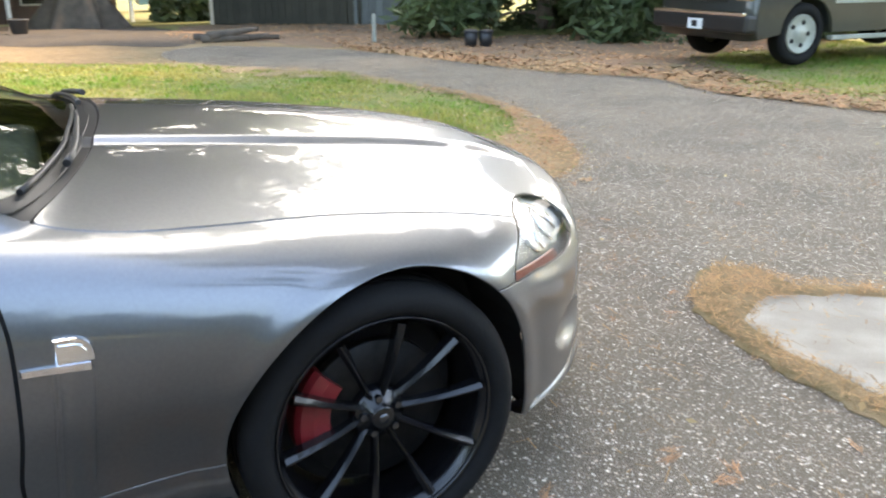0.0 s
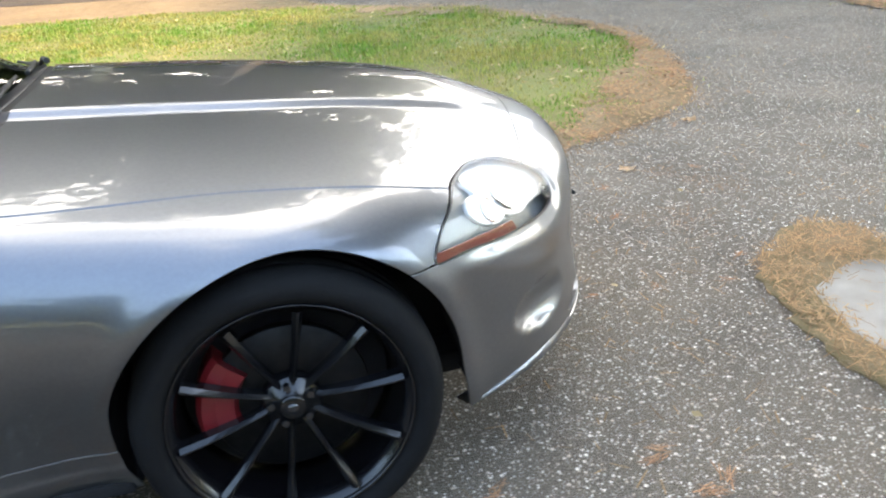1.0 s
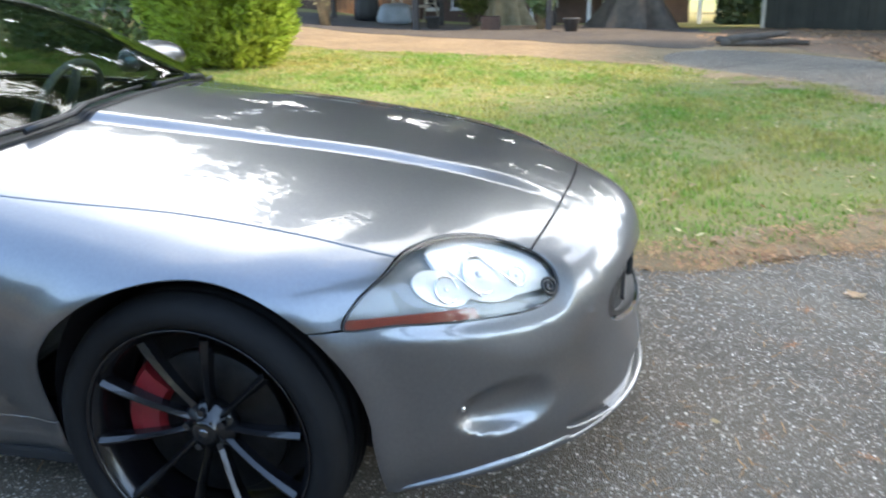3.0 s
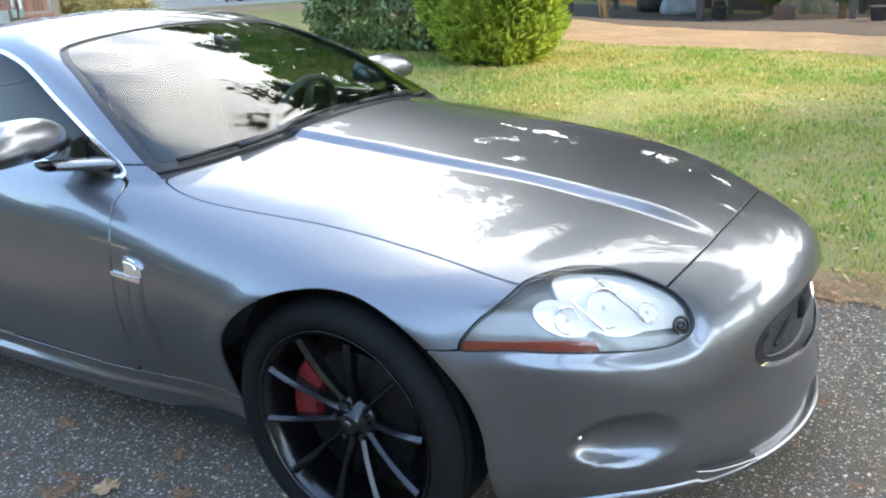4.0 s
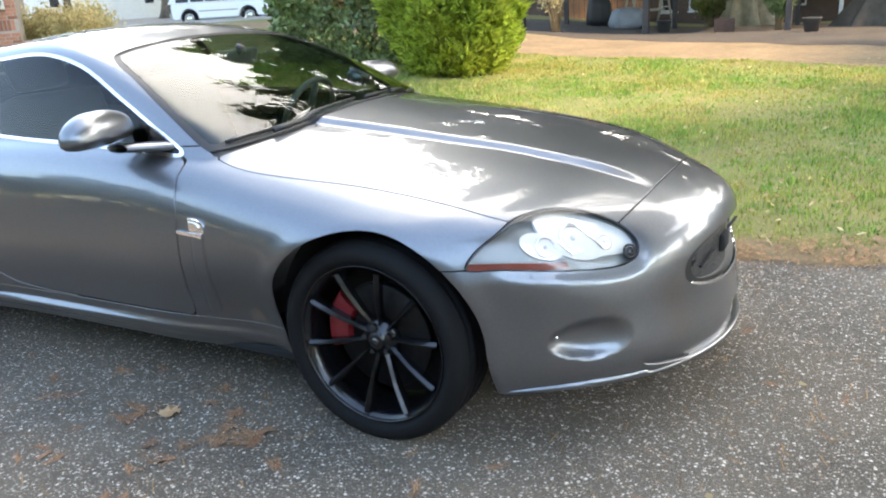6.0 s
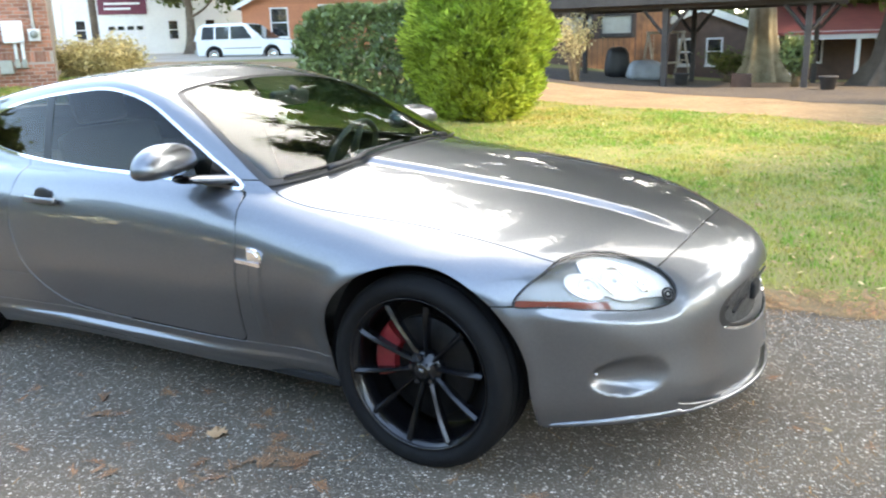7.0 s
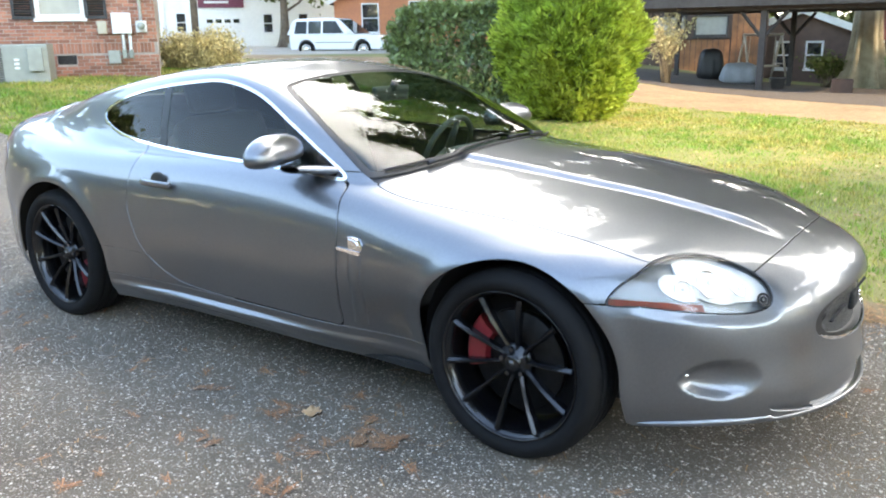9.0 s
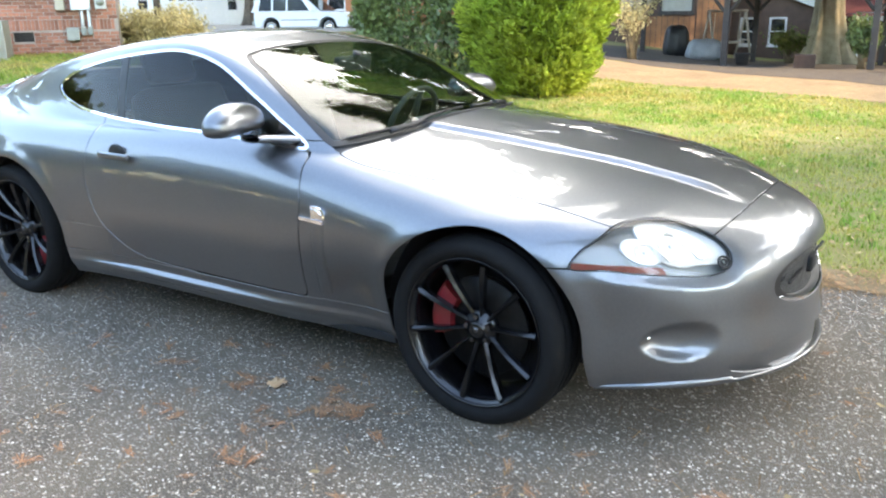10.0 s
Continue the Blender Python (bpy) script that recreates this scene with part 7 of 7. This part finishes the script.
def build_vehicle(name, label, m, paint, length, width, height, wheel_r, belt, hood_len, hood_h, clear, tail, truck=False):
    """A tall estate or pickup: x ahead from the rear bumper, rounded body, glazed cabin, lamps, bumpers and wheels."""
    v = tagged(empty(name, m), label, "car")
    hw = width / 2
    wx = (length * .19, length * (.835 if truck else .80))

    def loft(nm, pts, halves, mat, parent):
        """Side outline pts (x, z) carried across the width, narrowing at its ends."""
        bm = bmesh.new()
        rows = []
        for f in (-1, -.94, -.8, 0, .8, .94, 1):
            inset = {1: .05, .94: .015}.get(abs(f), 0)
            cx, cz = sum(p[0] for p in pts) / len(pts), sum(p[1] for p in pts) / len(pts)
            rows.append([bm.verts.new((p[0] + (cx - p[0]) * inset * .6, f * hw * h, p[1] + (cz - p[1]) * inset)) for p, h in zip(pts, halves)])
        k = len(pts)
        for a, b in zip(rows, rows[1:]):
            for i in range(k):
                bm.faces.new((a[i], a[(i + 1) % k], b[(i + 1) % k], b[i])).smooth = True
        bm.faces.new(rows[0][::-1])
        bm.faces.new(rows[-1])
        bmesh.ops.recalc_face_normals(bm, faces=bm.faces)
        return part(nm, bm, mat, parent)
    low = [(.05, clear + .12), (.02, belt - .15), (.06, belt), (length - hood_len, belt), (length - hood_len * .4, hood_h), (length - .12, hood_h - .06), (length - .02, hood_h - .22), (length - .03, clear + .12)]
    arch_pts = []
    for cx in reversed(wx):
        for a in np.linspace(0, math.pi, 11):
            arch_pts.append((cx + (wheel_r + .07) * math.cos(a), max(clear + .02, wheel_r + (wheel_r + .07) * math.sin(a))))
    pts = low + [(length - .05, clear)] + arch_pts + [(.1, clear)]
    loft("body", pts, [1] * len(pts), paint, v)
    x1 = length - hood_len
    roof0, roof1 = (tail, x1 - .75)
    cab = [(tail - .25 if not truck else tail, belt - .02), (roof0 + .05, height - .10), (roof0 + .25, height - .02), ((roof0 + roof1) / 2, height), (roof1 - .1, height - .02), (roof1 + .05, height - .06), (x1 + .15, belt - .02)]
    loft("cabin", cab, [.97, .84, .80, .80, .80, .84, .97], paint, v)
    slots = np.linspace(roof0 + .12, roof1 - .02, 4 if not truck else 3)
    for s in (-1, 1):
        for i, (a, b) in enumerate(zip(slots, slots[1:])):
            bm = bmesh.new()
            last = i == len(slots) - 2
            z0, z1 = belt + .04, height - .14
            co = [(a + .05, z0), (b - .05 + (.42 if last else 0), z0), (b - .05, z1), (a + .05 + (.10 if i == 0 else 0), z1)]
            fr = [bm.verts.new((x, s * hw * (.985 - .125 * (z - belt) / (height - belt)), z)) for x, z in co]
            bk = [bm.verts.new((x, s * hw * (.955 - .125 * (z - belt) / (height - belt)), z)) for x, z in co]
            for f in (fr, bk[::-1], *[(fr[j], fr[(j + 1) % 4], bk[(j + 1) % 4], bk[j]) for j in range(4)]):
                bm.faces.new(f)
            bmesh.ops.recalc_face_normals(bm, faces=bm.faces)
            part("side_window", bm, M["dark_glass"], v)
        for x in wx:
            wheel = empty("wheel", None, v)
            wheel.matrix_basis = pose(x, s * (hw - .02), wheel_r, 0, 0, 0 if s < 0 else 180)
            R = wheel_r
            part("tyre", lathe([(R * .62, .06), (R * .70, .0), (R * .90, .0), (R * .985, .03), (R, .07), (R, .19), (R * .97, .23), (R * .6, .24)], 40, M["rubber"], "tyre"), None, wheel)
            part("rim", lathe([(0, .035), (R * .16, .03), (R * .22, .05), (R * .45, .055), (R * .58, .025), (R * .63, .02), (R * .64, .08), (0, .09)], 30, M["metal_grey" if truck else "brushed"], "rim"), None, wheel)
            for k in range(5):
                a = 2 * math.pi * k / 5
                part("rim_slot", rod(bmesh.new(), (R * .38 * math.cos(a), .046, R * .38 * math.sin(a)), (R * .38 * math.cos(a), .06, R * .38 * math.sin(a)), R * .08, R * .08, 8), M["gap"], wheel)
        part("headlight", box(bmesh.new(), length - .14, length - .015, s * (hw - .22) - .17, s * (hw - .22) + .17, hood_h - .27, hood_h - .11, .02), M["reflector"], v)
        part("door_mirror", box(bmesh.new(), x1 - .25, x1 - .10, s * hw - .05 + s * .09, s * hw + .05 + s * .09, belt + .03, belt + .19, .03), paint, v)
        part("side_moulding", box(bmesh.new(), wx[0] + .5, wx[1] - .5, s * hw - .012, s * hw + .012, belt - .38, belt - .33, .005), M["metal_grey"], v)
        part("running_board", box(bmesh.new(), wx[0] + .5, wx[1] - .5, s * hw - .06, s * hw + .03, clear - .02, clear + .04, .01), M["metal_grey"], v)
    bm = bmesh.new()
    co = [(x1 + .12, belt + .03, .88), (x1 + .12, belt + .03, -.88), (roof1 + .07, height - .10, -.74), (roof1 + .07, height - .10, .74)]
    fr = [bm.verts.new((x + .03, y * hw, z + .02)) for x, z, y in [(c[0], c[1], c[2]) for c in co]]
    bk = [bm.verts.new((x - .02, y * hw, z - .02)) for x, z, y in [(c[0], c[1], c[2]) for c in co]]
    for f in (fr, bk[::-1], *[(fr[j], fr[(j + 1) % 4], bk[(j + 1) % 4], bk[j]) for j in range(4)]):
        bm.faces.new(f)
    bmesh.ops.recalc_face_normals(bm, faces=bm.faces)
    part("windscreen", bm, M["dark_glass"], v)
    part("grille", box(bmesh.new(), length - .07, length - .005, -hw * .5, hw * .5, hood_h - .30, hood_h - .10, .02), M["black_trim"], v)
    part("front_bumper", box(bmesh.new(), length - .16, length + .09, -hw * .98, hw * .98, clear + .10, clear + .34, .05), M["black_trim"] if truck else paint, v)
    part("bumper_trim", box(bmesh.new(), length + .05, length + .10, -hw * .94, hw * .94, clear + .32, clear + .37, .01), M["chrome"], v)
    part("rear_bumper", box(bmesh.new(), -.06, .12, -hw * .97, hw * .97, clear + .08, clear + .30, .04), M["metal_grey"], v)
    plate = part("front_plate", box(bmesh.new(), length + .095, length + .105, -.15, .15, clear + .12, clear + .26, .003), M["white_steel"], v, "plain pale plate")
    part("plate_bar", box(bmesh.new(), length + .106, length + .109, -.06, .05, clear + .15, clear + .23), M["black_trim"], plate)
    return v


def build_vehicles():
    f = math.degrees(math.atan2(27.95 - 24.78, -23.87 + 27.34))
    build_vehicle("parked_suv", "white four-door sport utility vehicle parked by the orange house", pose(-27.4, 24.9, .42, 0, 0, f - 25), M["white_paint"], 4.65, 1.8, 1.76, .38, 1.04, 1.45, 1.02, .36, .15)
    build_vehicle("pickup_truck", "dark grey-green truck with steel wheels on the grass", pose(13.5, 6.22, .02, 0, 0, 177), M["green_grey_paint"], 5.6, 1.95, 1.95, .41, 1.18, 1.5, 1.12, .34, 1.5, True)
    build_vehicle("far_car", "faded blue vehicle beyond the trees", pose(5.0, 42.4, ground_at(6, 42), 0, 0, -8), M["blue_paint"], 4.6, 1.8, 1.7, .34, 1.0, 1.2, .98, .3, .2)


house, house_front = build_brick_house()
build_meters()
build_heat_pump()
build_orange_house()
build_white_building()
build_far_houses()
build_carport()
build_yard_things()
build_vehicles()


# ---- brickwork of the near house, brick by brick ----
def build_bricks():
    places = course_bricks(8.5, .0, 2.95, [(o[0] - .002, o[1] + .002, o[2] - (.07 if o[2] > 1 else 0), o[3] + .002) for o in HOUSE_OPEN], soldier=(.50, .70))
    places.sort(key=lambda p: -(p[0] + .6 * (3 - p[1])))
    sizes = {}
    rest_v, rest_f = [], []

    def shape(w, h):
        b = .004
        return [(b, -.010, b), (w - b, -.010, b), (w - b, -.010, h - b), (b, -.010, h - b), (0, .002, 0), (w, .002, 0), (w, .002, h), (0, .002, h)]
    faces = [(0, 1, 2, 3), (1, 0, 4, 5), (2, 1, 5, 6), (3, 2, 6, 7), (0, 3, 7, 4)]
    for i, (u, z, w, h) in enumerate(places):
        if i < 300:
            key = (round(w, 2), round(h, 2))
            if key not in sizes:
                sizes[key] = mesh("brick", shape(*key), faces, M["brick"], False)
            part("brick", sizes[key], None, house_front).location = (u, 0, z)
        else:
            k = len(rest_v)
            rest_v += [(u + x, y, z + c) for x, y, c in shape(w, h)]
            rest_f += [tuple(j + k for j in f) for f in faces]
    ob = part("bricks", mesh("bricks", rest_v, rest_f, M["brick_joined"], False), None, house_front)
    ob["kind"] = "stuff"


build_bricks()
